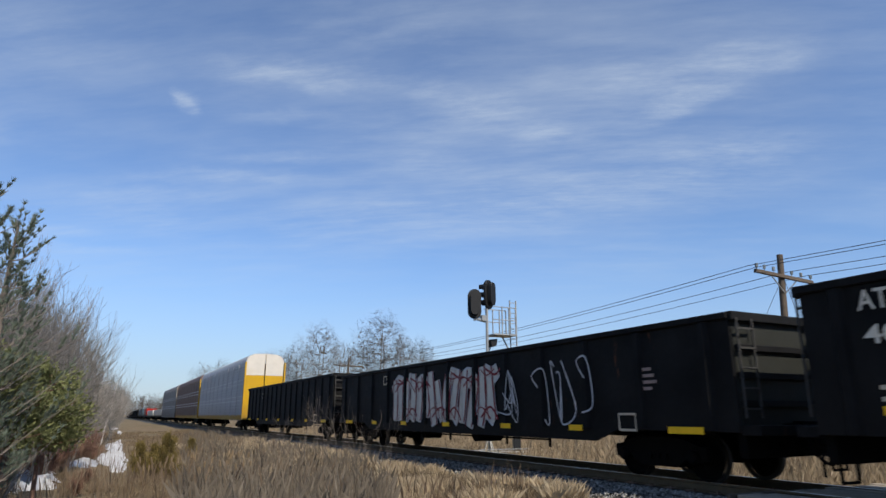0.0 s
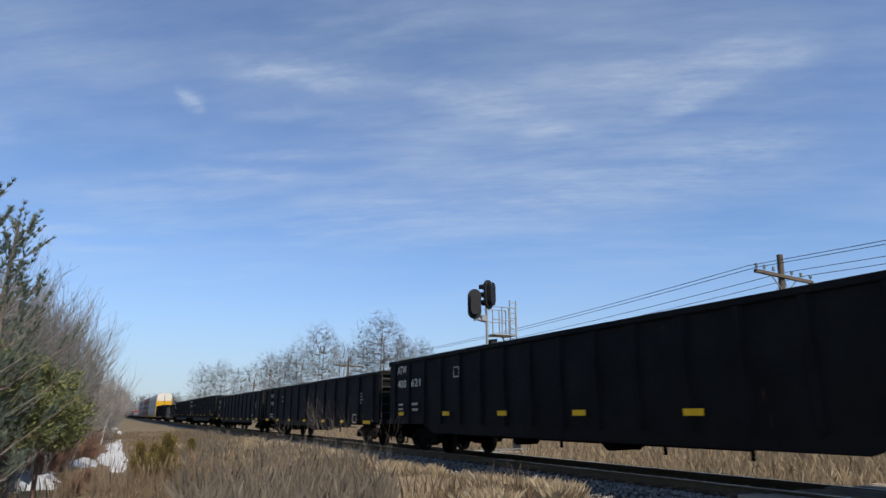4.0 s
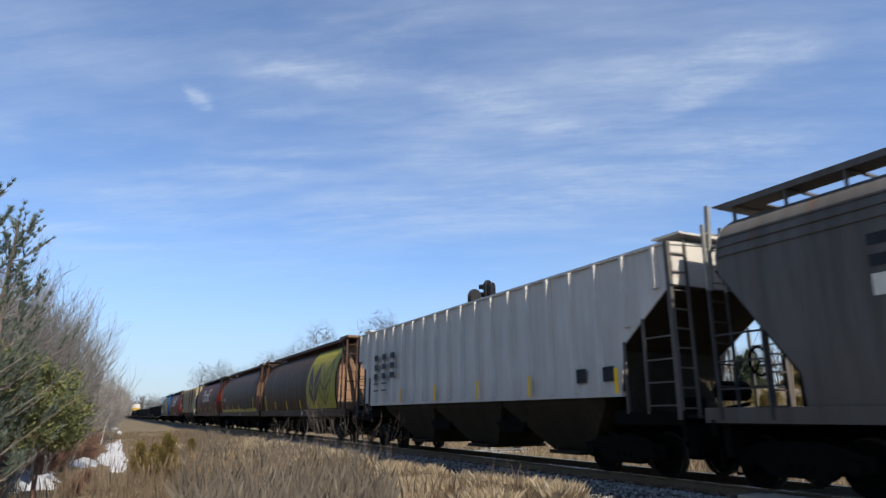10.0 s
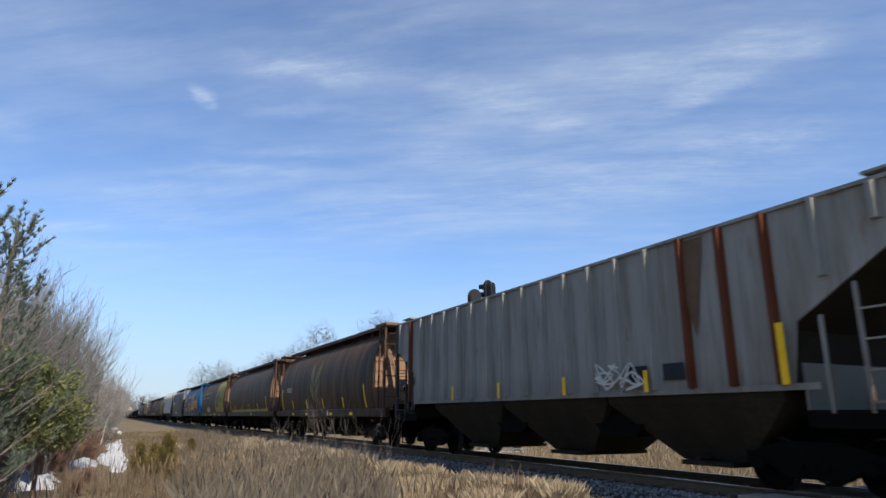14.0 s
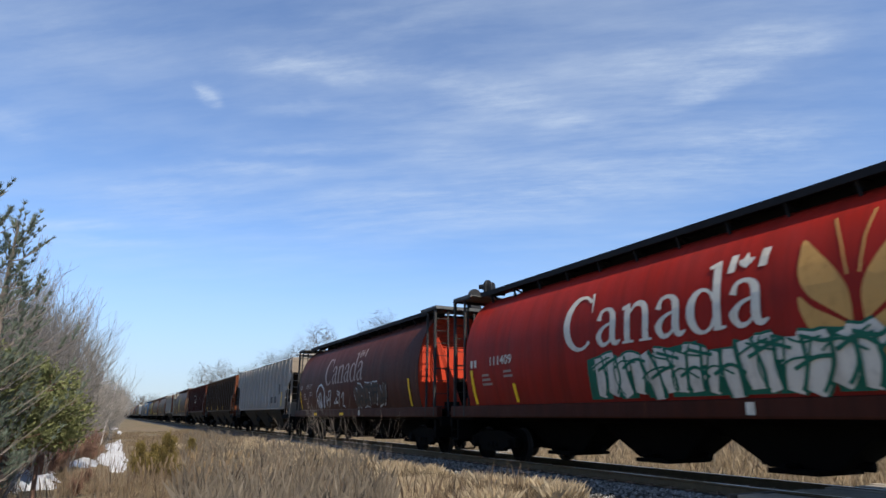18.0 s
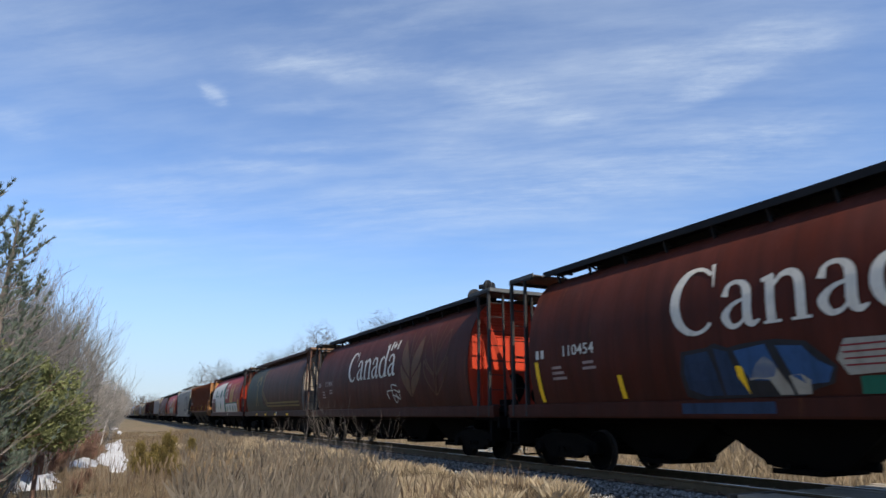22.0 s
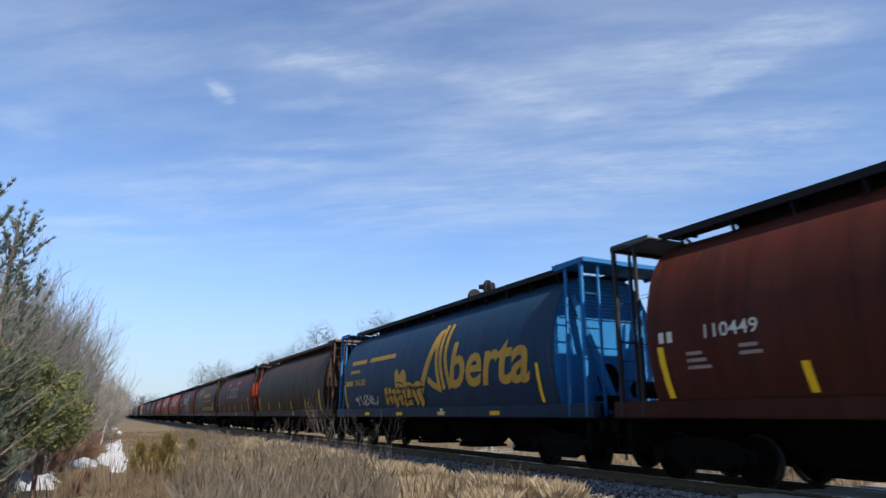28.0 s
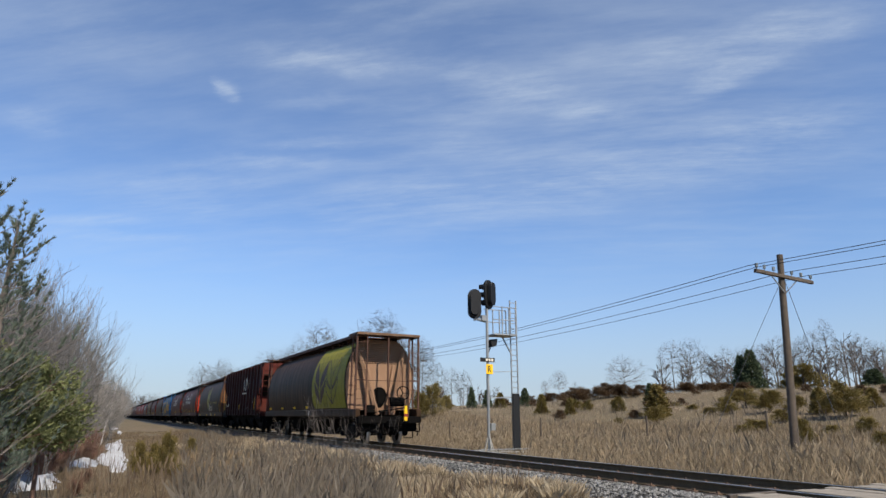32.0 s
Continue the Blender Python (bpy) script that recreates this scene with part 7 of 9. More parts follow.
def blades_mat(name, a, b2, c3, trans=0.4):
    m, nt, b = nodes(name)
    g = nt.nodes.new("ShaderNodeNewGeometry")
    r = nt.nodes.new("ShaderNodeValToRGB")
    r.color_ramp.elements[0].color, r.color_ramp.elements[1].color = (*a, 1), (*b2, 1)
    e = r.color_ramp.elements.new(0.6)
    e.color = (*c3, 1)
    nt.links.new(g.outputs["Random Per Island"], r.inputs["Fac"])
    n = tex(nt, 0.6, 4, 0.6, coords(nt))
    k = mix(nt, ramp(nt, n.outputs["Fac"], 0.35, 0.7).outputs["Color"], r.outputs["Color"], tuple(q * 0.75 for q in c3))
    nt.links.new(k, b.inputs["Base Color"])
    b.inputs["Roughness"].default_value = 0.8
    b.inputs["Specular IOR Level"].default_value = 0.15
    tl, mx = nt.nodes.new("ShaderNodeBsdfTranslucent"), nt.nodes.new("ShaderNodeMixShader")
    nt.links.new(k, tl.inputs["Color"])
    mx.inputs[0].default_value = trans
    nt.links.new(b.outputs[0], mx.inputs[1])
    nt.links.new(tl.outputs[0], mx.inputs[2])
    nt.links.new(mx.outputs[0], nt.nodes["Material Output"].inputs[0])
    return m


BARK = bark("grey_brown_bark", (0.0816, 0.0646, 0.053), (0.15, 0.126, 0.105))
BARK_DARK = bark("dark_bark", (0.0578, 0.0449, 0.0354), (0.116, 0.0952, 0.0782))
BARK_RED = bark("red_osier_bark", (0.11, 0.055, 0.036), (0.21, 0.12, 0.08))
BIRCH = bark("birch_bark", (0.34, 0.313, 0.279), (0.462, 0.442, 0.408))
STRAW = blades_mat("straw_blades", (0.196, 0.135, 0.0782), (0.422, 0.332, 0.218), (0.29, 0.213, 0.13))
PALE_STRAW = blades_mat("pale_straw_blades", (0.326, 0.253, 0.163), (0.62, 0.514, 0.359), (0.466, 0.371, 0.245))
FIELD_STRAW = blades_mat("field_straw_blades", (0.27, 0.2, 0.125), (0.5, 0.4, 0.265), (0.38, 0.295, 0.19))
STRAW_DIM = blades_mat("dull_straw_blades", (0.135, 0.1, 0.065), (0.33, 0.26, 0.17), (0.23, 0.175, 0.113))
NEEDLE = blades_mat("pine_needles", (0.075, 0.095, 0.075), (0.24, 0.27, 0.2), (0.15, 0.18, 0.13))
CEDAR = blades_mat("cedar_sprays", (0.095, 0.105, 0.045), (0.31, 0.33, 0.145), (0.195, 0.205, 0.085))
THICKET = bark("pale_thicket_bark", (0.1, 0.09, 0.078), (0.235, 0.215, 0.195))
BRUSH = blades_mat("dead_weed_stalks", (0.115, 0.094, 0.072), (0.31, 0.258, 0.195), (0.2, 0.165, 0.123))
BROWN_STALK = blades_mat("brown_weed_stalks", (0.116, 0.0816, 0.0544), (0.258, 0.19, 0.129), (0.184, 0.133, 0.0884))
CEDAR_BROWN = blades_mat("winter_cedar_sprays", (0.101, 0.0878, 0.0297), (0.405, 0.297, 0.115), (0.23, 0.176, 0.0607))
NEEDLE_DARK = blades_mat("dark_pine_needles", (0.056, 0.08, 0.048), (0.16, 0.184, 0.096), (0.096, 0.12, 0.0672))
JUNIPER = blades_mat("dark_juniper", (0.102, 0.068, 0.0425), (0.237, 0.145, 0.085), (0.161, 0.106, 0.0612))


def limb(s, pts, r0, r1, sides=4):
    """A tapered limb along a polyline."""
    n0, k = len(s.v), len(pts)
    for i, p in enumerate(pts):
        a, b = pts[max(0, i - 1)], pts[min(k - 1, i + 1)]
        d = (b - a).normalized()
        u = d.cross(Vector((0.3, 0.9, 0.2))).normalized()
        t = u.cross(d)
        r = r0 + (r1 - r0) * i / (k - 1)
        for j in range(sides):
            g = 2 * math.pi * j / sides
            s.v.append(tuple(p + u * (math.cos(g) * r) + t * (math.sin(g) * r)))
    for i in range(k - 1):
        for j in range(sides):
            q = (j + 1) % sides
            s.f.append((n0 + i * sides + j, n0 + i * sides + q, n0 + (i + 1) * sides + q, n0 + (i + 1) * sides + j))


def grow(rng, thick, thin, start, way, length, r, level, spread, up, kids, least=0.0, fork=0.3):
    """Branches by recursion: limbs into thick, twigs into thin."""
    n = 4 if level < 3 else 3
    pts, p, d = [start], start.copy(), way.copy()
    for i in range(n):
        d = (d + Vector((rng.gauss(0, 0.14), rng.gauss(0, 0.14), rng.gauss(0, 0.08) + up))).normalized()
        p = p + d * (length / n)
        pts.append(p.copy())
    limb(thick if level < 2 else thin, pts, max(r, least), max(r * 0.5, least * 0.7), 5 if level < 2 else 3)
    if level >= len(kids):
        return
    for k in range(kids[level]):
        t = (0.3 if level else fork) + (0.7 if level else 1 - fork) * (k + rng.random()) / kids[level]
        i = min(n - 1, int(t * n))
        q = pts[i].lerp(pts[i + 1], t * n - i)
        g = rng.uniform(0, 6.283)
        side = d.orthogonal().normalized()
        side.rotate(Matrix.Rotation(g, 3, d))
        w = (d * (1 - spread) + side * spread * rng.uniform(0.7, 1.3)).normalized()
        grow(rng, thick, thin, q, w, length * rng.uniform(0.45, 0.7), r * 0.5 * (1.1 - 0.4 * t), level + 1, spread, up, kids, least)


def bare_tree_meshes(seed, height, kids, spread=0.55, trunks=1, r=0.02, up=0.05, trunk_part=0.55, least=0.0, fork=0.3):
    rng = random.Random(seed)
    thick, thin = Shape(), Shape()
    for k in range(trunks):
        a = Vector((rng.gauss(0, 0.12) * (trunks > 1) * height * 0.15, rng.gauss(0, 0.12) * (trunks > 1) * height * 0.15, -0.2))
        w = Vector((rng.gauss(0, 0.11) * (trunks > 1), rng.gauss(0, 0.11) * (trunks > 1), 1)).normalized()
        grow(rng, thick, thin, a, w, height * trunk_part * (rng.uniform(0.75, 1.05) if trunks > 1 else 1), height * r / (trunks ** 0.5), 0, spread, up, kids, least, fork)
    out = []
    for nm, s in (("trunk", thick), ("crown", thin)):
        me = bpy.data.meshes.new(nm)
        me.from_pydata(s.v, [], s.f)
        out.append(me)
    return out


def tree(meshes, at, scale, turn, label, mats, category="tree", group="", name="bare_tree", slim=1.0):
    t = thing(name, label, category, group)
    t.matrix_basis = Matrix.Translation(at) @ Matrix.Rotation(turn, 4, "Z")
    scale /= max(v.co.z for v in meshes[1].vertices)
    t.scale = (scale * slim, scale * slim, scale)
    part("trunk", meshes[0], mats[0], t)
    part("crown", meshes[1], mats[1], t)
    return t


def crown_tree_meshes(seed, wide, fork, limbs, boughs, twigs, sprays, droop=0.0):
    """A bare tree of height 1: limbs rise from the fork to a rounded crown, each rank of branches springing from the nearest of the rank before."""
    rng = random.Random(seed)
    thick, thin = Shape(), Shape()
    mid, half = (1 + fork) / 2, (1 - fork) / 2

    def inside(lo, hi):
        a, c, q = rng.uniform(0, 6.283), rng.uniform(-0.75, 1.0), rng.uniform(lo, hi)
        w = math.sqrt(1 - c * c)
        lump = 1 + 0.14 * math.sin(3 * a + seed) + 0.1 * math.sin(5 * a + 4 * c)
        return Vector((wide * w * q * lump * math.cos(a), wide * w * q * lump * math.sin(a), mid + half * c * q * (1 + 0.06 * math.sin(2 * a + seed))))
    top = Vector((rng.gauss(0, 0.01), rng.gauss(0, 0.01), mid + half * 0.35))
    trunk = [Vector((0, 0, -0.03)), Vector((rng.gauss(0, 0.006), 0, fork * 0.6)), Vector((rng.gauss(0, 0.008), 0, fork * 1.1)), top]
    limb(thick, trunk, 0.014, 0.004, 6)
    rank = [trunk[2].lerp(trunk[3], k / 5) for k in range(5)] + [trunk[1].lerp(trunk[2], 0.8)]
    for level, (count, lo, hi, r) in enumerate(((limbs, 0.4, 0.62, 0.0048), (boughs, 0.5, 0.85, 0.0024), (twigs, 0.62, 0.98, 0.0012), (sprays, 0.68, 1.08, 0.00065))):
        grown, old = [], np.array(rank)
        for _ in range(count):
            e = inside(lo, hi)
            gap = ((old - np.array(e)) ** 2).sum(1) + np.where(old[:, 2] > e.z + 0.01, 4.0, 0.0)
            q = Vector(old[int(np.argmin(gap))])
            way = e - q
            m = q + way * 0.5 + Vector((rng.gauss(0, 0.05), rng.gauss(0, 0.05), -0.07 - droop)) * way.length
            limb(thick if level < 1 else thin, [q, m, e], r, r * 0.5, 5 if level < 1 else 3)
            grown += [m, e, m.lerp(e, 0.5)] + ([q.lerp(m, 0.5)] if level < 2 else [])
        rank = grown if level else grown + rank
    out = []
    for nm, sh in (("trunk", thick), ("crown", thin)):
        me = bpy.data.meshes.new(nm)
        me.from_pydata(sh.v, [], sh.f)
        out.append(me)
    return out


vr = random.Random(12)
BIG = [crown_tree_meshes(40, 0.29, 0.2, 9, 50, 300, 1500), crown_tree_meshes(41, 0.23, 0.3, 8, 44, 260, 1300), crown_tree_meshes(44, 0.32, 0.25, 10, 56, 320, 1500)]
FAN = crown_tree_meshes(50, 0.5, 0.06, 30, 120, 420, 1700, -0.05)
TALL = [crown_tree_meshes(52, 0.17, 0.32, 7, 34, 200, 900), crown_tree_meshes(53, 0.2, 0.38, 7, 36, 220, 1000)]
SHRUB = [bare_tree_meshes(60 + i, 5, (8, 6, 4), 0.22, 10, 0.01, 0.1, 0.66, 0.0045) for i in range(3)]
RED_SHRUB = [bare_tree_meshes(75 + i, 1.4, (6, 5, 3), 0.42, 13, 0.012, 0.1, 0.6, 0.0045) for i in range(3)]
SAPLING = [bare_tree_meshes(65 + i, 2, (4, 3), 0.34, 1, 0.0045, 0.1, 0.75, 0.0028) for i in range(2)]


def on_ground(x, y):
    return (x, y, ground_z(x, y))


LABEL_FAR = "bare grey-brown deciduous tree on the far field"
for x, y, h, w in ((31.9, 110.5, 17.0, 0), (43.3, 109.8, 19.1, 2), (29.6, 116.3, 14.1, 1), (27.2, 118.9, 13.3, 2), (49.0, 105.1, 13.1, 0), (41.3, 113.7, 15.0, 1), (47.9, 111.1, 14.7, 0), (22.7, 193.7, 16.4, 0),
                   (27.9, 194.0, 17.2, 1), (27.3, 147.5, 12.5, 2), (28.5, 137.1, 14.2, 0), (50.2, 100.1, 7.7, 1), (53.7, 101.7, 6.9, 0), (54.1, 98.1, 6.2, 2), (25.5, 147.8, 11.9, 1), (38.3, 117.9, 14.6, 0)):
    tree(BIG[w], on_ground(x, y), h, vr.uniform(0, 6), LABEL_FAR, (BARK_DARK, BARK_DARK), group="bare trees beyond the track", slim=0.9)
    if h > 13:
        tree(BIG[(w + 1) % 3], on_ground(x + 1.3, y + 1.5), h * 0.94, vr.uniform(0, 6), LABEL_FAR, (BARK_DARK, BARK_DARK), group="bare trees beyond the track", slim=0.9)
tree(FAN, on_ground(50.2, 54.4), 4.7, 0.5, "bare round-headed deciduous tree on the rise", (BARK_DARK, BARK), group="bare trees on the rise")
for x, y, h, w in ((58.2, 54.9, 6.3, 2), (61.1, 54.7, 6.7, 0), (63.9, 54.5, 4.9, 1), (65.1, 53.1, 5.7, 0), (67.7, 53.1, 5.8, 3), (67.7, 49.8, 5.9, 4), (66.8, 47.5, 6.5, 0), (68.2, 45.6, 6.5, 3),
                   (70.5, 45.7, 7.2, 4), (67.8, 42.4, 8.1, 3), (65.1, 39.3, 5.0, 2), (69.4, 39.8, 6.1, 0), (70.0, 38.7, 5.2, 2), (70.7, 37.3, 5.3, 1), (70.9, 48.6, 6.2, 1), (70.1, 53.2, 6.3, 0),
                   (66.3, 57.9, 5.8, 4), (72.4, 42.6, 5.8, 1), (52.0, 68.5, 4.0, 2), (54.8, 68.8, 2.4, 3), (62.9, 52.6, 4.4, 2), (54.1, 74.4, 3.1, 1)):
    tree((BIG + TALL)[w], on_ground(x, y), h, vr.uniform(0, 6), "bare grey deciduous tree on the grassy rise", (BARK_DARK, BARK), group="bare trees on the rise", slim=1.0)

# brush along the left of the track
for x, y, h, w in ((-1.6, 14.0, 4.5, 0), (-2.3, 15.5, 5.3, 1), (-1.5, 16.5, 5.2, 2), (-2.2, 18, 5.8, 0), (-1.3, 18.5, 4.8, 1), (-2.6, 20.5, 6.2, 2), (-1.5, 21, 5.3, 0), (-0.9, 23, 4.5, 1), (-2.0, 25, 6.0, 2), (-0.9, 28, 4.5, 0), (-0.6, 31, 3.7, 2), (-1.6, 33, 4.6, 1), (-0.4, 36, 4.0, 0), (-0.9, 40, 4.6, 2), (0.0, 43, 4.0, 0), (-0.8, 46, 4.9, 1), (0.3, 48, 4.2, 1), (-0.6, 54, 5.2, 2), (0.5, 60, 4.6, 0), (-0.4, 66, 5.4, 1), (1.0, 74, 5.0, 2), (0.2, 84, 6.0, 0), (1.5, 100, 6.0, 1), (1.0, 125, 7.0, 2), (2.5, 150, 7.2, 0), (3, 180, 7.5, 1)):
    tree(SHRUB[w], on_ground(x, y), h, vr.uniform(0, 6), "bare grey thicket shrub beside the track", (THICKET, THICKET), "shrub", "thicket left of the track", "bare_shrub")
for x, y, h, w in ((-1.9, 19.0, 1.4, 0), (-1.3, 20.4, 1.3, 1), (-2.6, 20.6, 1.6, 2), (-2.0, 21.8, 1.5, 1), (-1.2, 22.6, 1.35, 2), (-2.6, 24.5, 1.8, 0), (-1.7, 24.6, 1.6, 1), (-0.9, 26.5, 1.3, 2), (-1.4, 28, 1.6, 0), (-0.6, 29.5, 1.3, 1), (-0.55, 34, 1.4, 2), (-2.2, 27, 1.8, 0), (-1.75, 15.4, 0.75, 1), (-0.4, 15.6, 0.5, 2), (-0.9, 36, 1.6, 0), (-0.3, 19.2, 0.55, 1), (-2.1, 13.6, 1.2, 1), (-2.3, 16.4, 1.1, 2), (-1.9, 18.2, 1.2, 0), (-1.3, 19.6, 1.1, 1), (-0.3, 26.5, 1.0, 2)):
    tree(RED_SHRUB[w], on_ground(x, y), h, vr.uniform(0, 6), "low reddish bare brush by the verge", (BARK_RED, BARK_RED), "shrub", "low red brush", "red_shrub")
for x, y, h, lean in ((-0.2, 42, 3.6, 0.5), (-0.7, 46, 4.2, 0.2)):
    t = thing("birch_tree", "slim birch with a pale leaning trunk in the thicket", "tree", "birches")
    t.matrix_basis = Matrix.Translation(on_ground(x, y))
    st = Shape()
    limb(st, [Vector((0, 0, -0.2)), Vector((lean * 0.5, 0, h * 0.5)), Vector((lean, 0, h))], 0.05, 0.02, 7)
    part("trunk", st.mesh("trunk"), BIRCH, t)
    part("crown", SHRUB[0][1], THICKET, t, at=Matrix.Translation((lean * 0.4, 0, 0.6)) @ Matrix.Scale(0.5, 4))
# thin saplings before the track
for x, y, h, w in ((5.9, 17.0, 2.3, 0), (6.4, 17.8, 2.2, 1), (5.3, 18.6, 2.4, 1), (6.6, 16.4, 2.0, 0), (6.0, 19.5, 2.2, 1), (4.9, 20.5, 1.9, 0), (4.4, 18.0, 1.5, 1), (6.3, 21.5, 2.3, 0), (5.2, 23.5, 2.2, 1), (5.6, 15.6, 1.6, 0)):
    for k in range(2):
        tree(SAPLING[(w + k) % 2], on_ground(x + vr.uniform(-0.3, 0.3), y + vr.uniform(-0.3, 0.3)), h * vr.uniform(0.7, 1.05), vr.uniform(0, 6), "thin bare sapling in the dry grass", (BARK, BARK), "shrub", "saplings before the track", "bare_sapling")


def spray_cloud(seed, count, place, size, droop=0.2):
    """Many small flat sprays: each a pair of crossing leaf triangles."""
    rng = np.random.default_rng(seed)
    V, F = [], []
    for i in range(count):
        p, out = place(rng)
        d = np.array(out) + rng.normal(0, 0.35, 3)
        d[2] -= droop
        d /= np.linalg.norm(d)
        u = np.cross(d, rng.normal(0, 1, 3))
        u /= np.linalg.norm(u)
        l, w = rng.uniform(*size), rng.uniform(*size) * 0.32
        p = np.array(p)
        n = len(V)
        V += [p - u * w, p + u * w, p + d * l, p + d * l * 0.5 + np.cross(d, u) * w]
        F += [(n, n + 1, n + 2), (n, n + 3, n + 2)]
    me = bpy.data.meshes.new("foliage")
    me.from_pydata([tuple(v) for v in V], [], F)
    return me


def cone_place(h, r, lumps):
    def place(rng):
        z = h * (0.03 + 0.97 * rng.random() ** 1.25)
        a = rng.uniform(0, 6.283)
        lump = 0.72 + 0.28 * math.sin(a * lumps + z * 5.0 / h) * math.cos(z * 9.0 / h + a)
        q = r * (1 - z / h) ** 0.75 * lump * rng.uniform(0.45, 1.0) + 0.03
        return (q * math.cos(a), q * math.sin(a), z), (math.cos(a), math.sin(a), 0.5)
    return place


CONE = [spray_cloud(70 + i, 1500, cone_place(2.0, 0.75, 3 + i), (0.1, 0.24), -0.2) for i in range(3)]
STEM = Shape().beam((0, 0, -0.2), (0, 0, 1.4), 0.06, sides=5).mesh("trunk")


def evergreen(me, at, sc, turn, mat, label, group):
    t = thing("evergreen_shrub", label, "evergreen", group)
    t.matrix_basis = Matrix.Translation(at) @ Matrix.Rotation(turn, 4, "Z")
    t.scale = sc
    part("trunk", STEM, BARK_DARK, t)
    part("foliage", me, mat, t)


# the near pine and the cedar thicket at the left
def pine(seed, height, reach, tufts_per, mat):
    rng = random.Random(seed)
    wood = Shape()
    limb(wood, [Vector((0, 0, -0.3)), Vector((0.02, 0, height * 0.4)), Vector((-0.03, 0.02, height * 0.75)), Vector((0, 0, height))], 0.09, 0.012, 7)
    V, F = [], []

    def tuft(p, d, n, ln):
        for _ in range(n):
            w = (d + Vector((rng.gauss(0, 0.4), rng.gauss(0, 0.4), rng.gauss(0, 0.3)))).normalized()
            u = w.orthogonal().normalized() * 0.006
            q = len(V)
            V.extend([tuple(p - u), tuple(p + u), tuple(p + w * ln)])
            F.append((q, q + 1, q + 2))
    z = height * 0.14
    while z < height:
        reach_here = reach * (1 - (z / height) ** 1.8) + 0.14
        for k in range(4):
            a = rng.uniform(0, 6.28)
            l = reach_here * rng.uniform(0.55, 1.1)
            d = Vector((math.cos(a), math.sin(a), 0.3))
            base = Vector((0, 0, z))
            pts = [base, base + d * l * 0.5, base + d * l + Vector((0, 0, 0.3 * l))]
            limb(wood, pts, 0.011, 0.004, 3)
            for i in range(max(3, int(l * tufts_per))):
                t = 0.25 + 0.75 * rng.random()
                p = pts[0].lerp(pts[1], t * 2) if t < 0.5 else pts[1].lerp(pts[2], t * 2 - 1)
                up = (Vector((rng.gauss(0, 0.35), rng.gauss(0, 0.35), 1)) + d * 0.4).normalized()
                ln = rng.uniform(0.12, 0.32)
                limb(wood, [p, p + up * ln], 0.004, 0.003, 3)
                for f in (0.35, 0.7, 1.0):
                    tuft(p + up * ln * f, up, 14, rng.uniform(0.06, 0.1))
        for f in (0.0, 0.06, 0.12):
            tuft(Vector((0, 0, z + f)), Vector((0, 0, 1)), 12, 0.09)
        z += 0.19
    me = bpy.data.meshes.new("needles")
    me.from_pydata(V, [], F)
    wm = bpy.data.meshes.new("trunk")
    wm.from_pydata(wood.v, [], wood.f)
    return wm, me


pw, pn = pine(5, 4.4, 1.25, 7, NEEDLE)
t = thing("pine_tree", "young grey-green pine with open upright shoots", "pine")
t.matrix_basis = Matrix.Translation((-1.68, 8.9, ground_z(-1.68, 8.9)))
part("trunk", pw, BARK, t)
part("needles", pn, NEEDLE, t)
pw, pn = pine(8, 4.1, 0.55, 6, NEEDLE)
t = thing("pine_tree", "slim young grey-green pine beside a taller one", "pine")
t.matrix_basis = Matrix.Translation((-1.36, 9.9, ground_z(-1.36, 9.9)))
part("trunk", pw, BARK, t)
part("needles", pn, NEEDLE, t)


def cedar_bush(seed, height, reach, boughs, low=0.4):
    """Boughs that rise from the stem and carry flat sprays on their outer part, with gaps between."""
    rng = np.random.default_rng(seed)
    wood, starts = Shape(), []
    for i in range(boughs):
        a, z0 = rng.uniform(0, 6.283), height * (low + (0.97 - low) * rng.random())
        l = reach * (1.1 - 0.75 * (z0 / height)) * rng.uniform(0.55, 1.15)
        p0 = Vector((0, 0, z0))
        p1 = p0 + Vector((math.cos(a) * l * 0.55, math.sin(a) * l * 0.55, 0.1 * l))
        p2 = p0 + Vector((math.cos(a) * l, math.sin(a) * l, rng.uniform(0.15, 0.5) * l))
        limb(wood, [p0, p1, p2], 0.016, 0.005, 3)
        starts.append((p0, p1, p2, l))
    limb(wood, [Vector((0, 0, -0.2)), Vector((0.03, 0, height * 0.5)), Vector((0, 0.02, height))], 0.06, 0.01, 5)

    def place(g):
        p0, p1, p2, l = starts[int(g.integers(len(starts)))]
        t = 0.3 + 0.75 * g.random()
        q = p0.lerp(p1, t * 2) if t < 0.5 else p1.lerp(p2, t * 2 - 1)
        q = q + Vector(g.normal(0, 0.06 + 0.05 * l, 3))
        d = (p2 - p0).normalized()
        return tuple(q), (d.x, d.y, 0.55)
    wm = bpy.data.meshes.new("trunk")
    wm.from_pydata(wood.v, [], wood.f)
    return wm, spray_cloud(seed + 1, boughs * 130, place, (0.035, 0.1), -0.1)


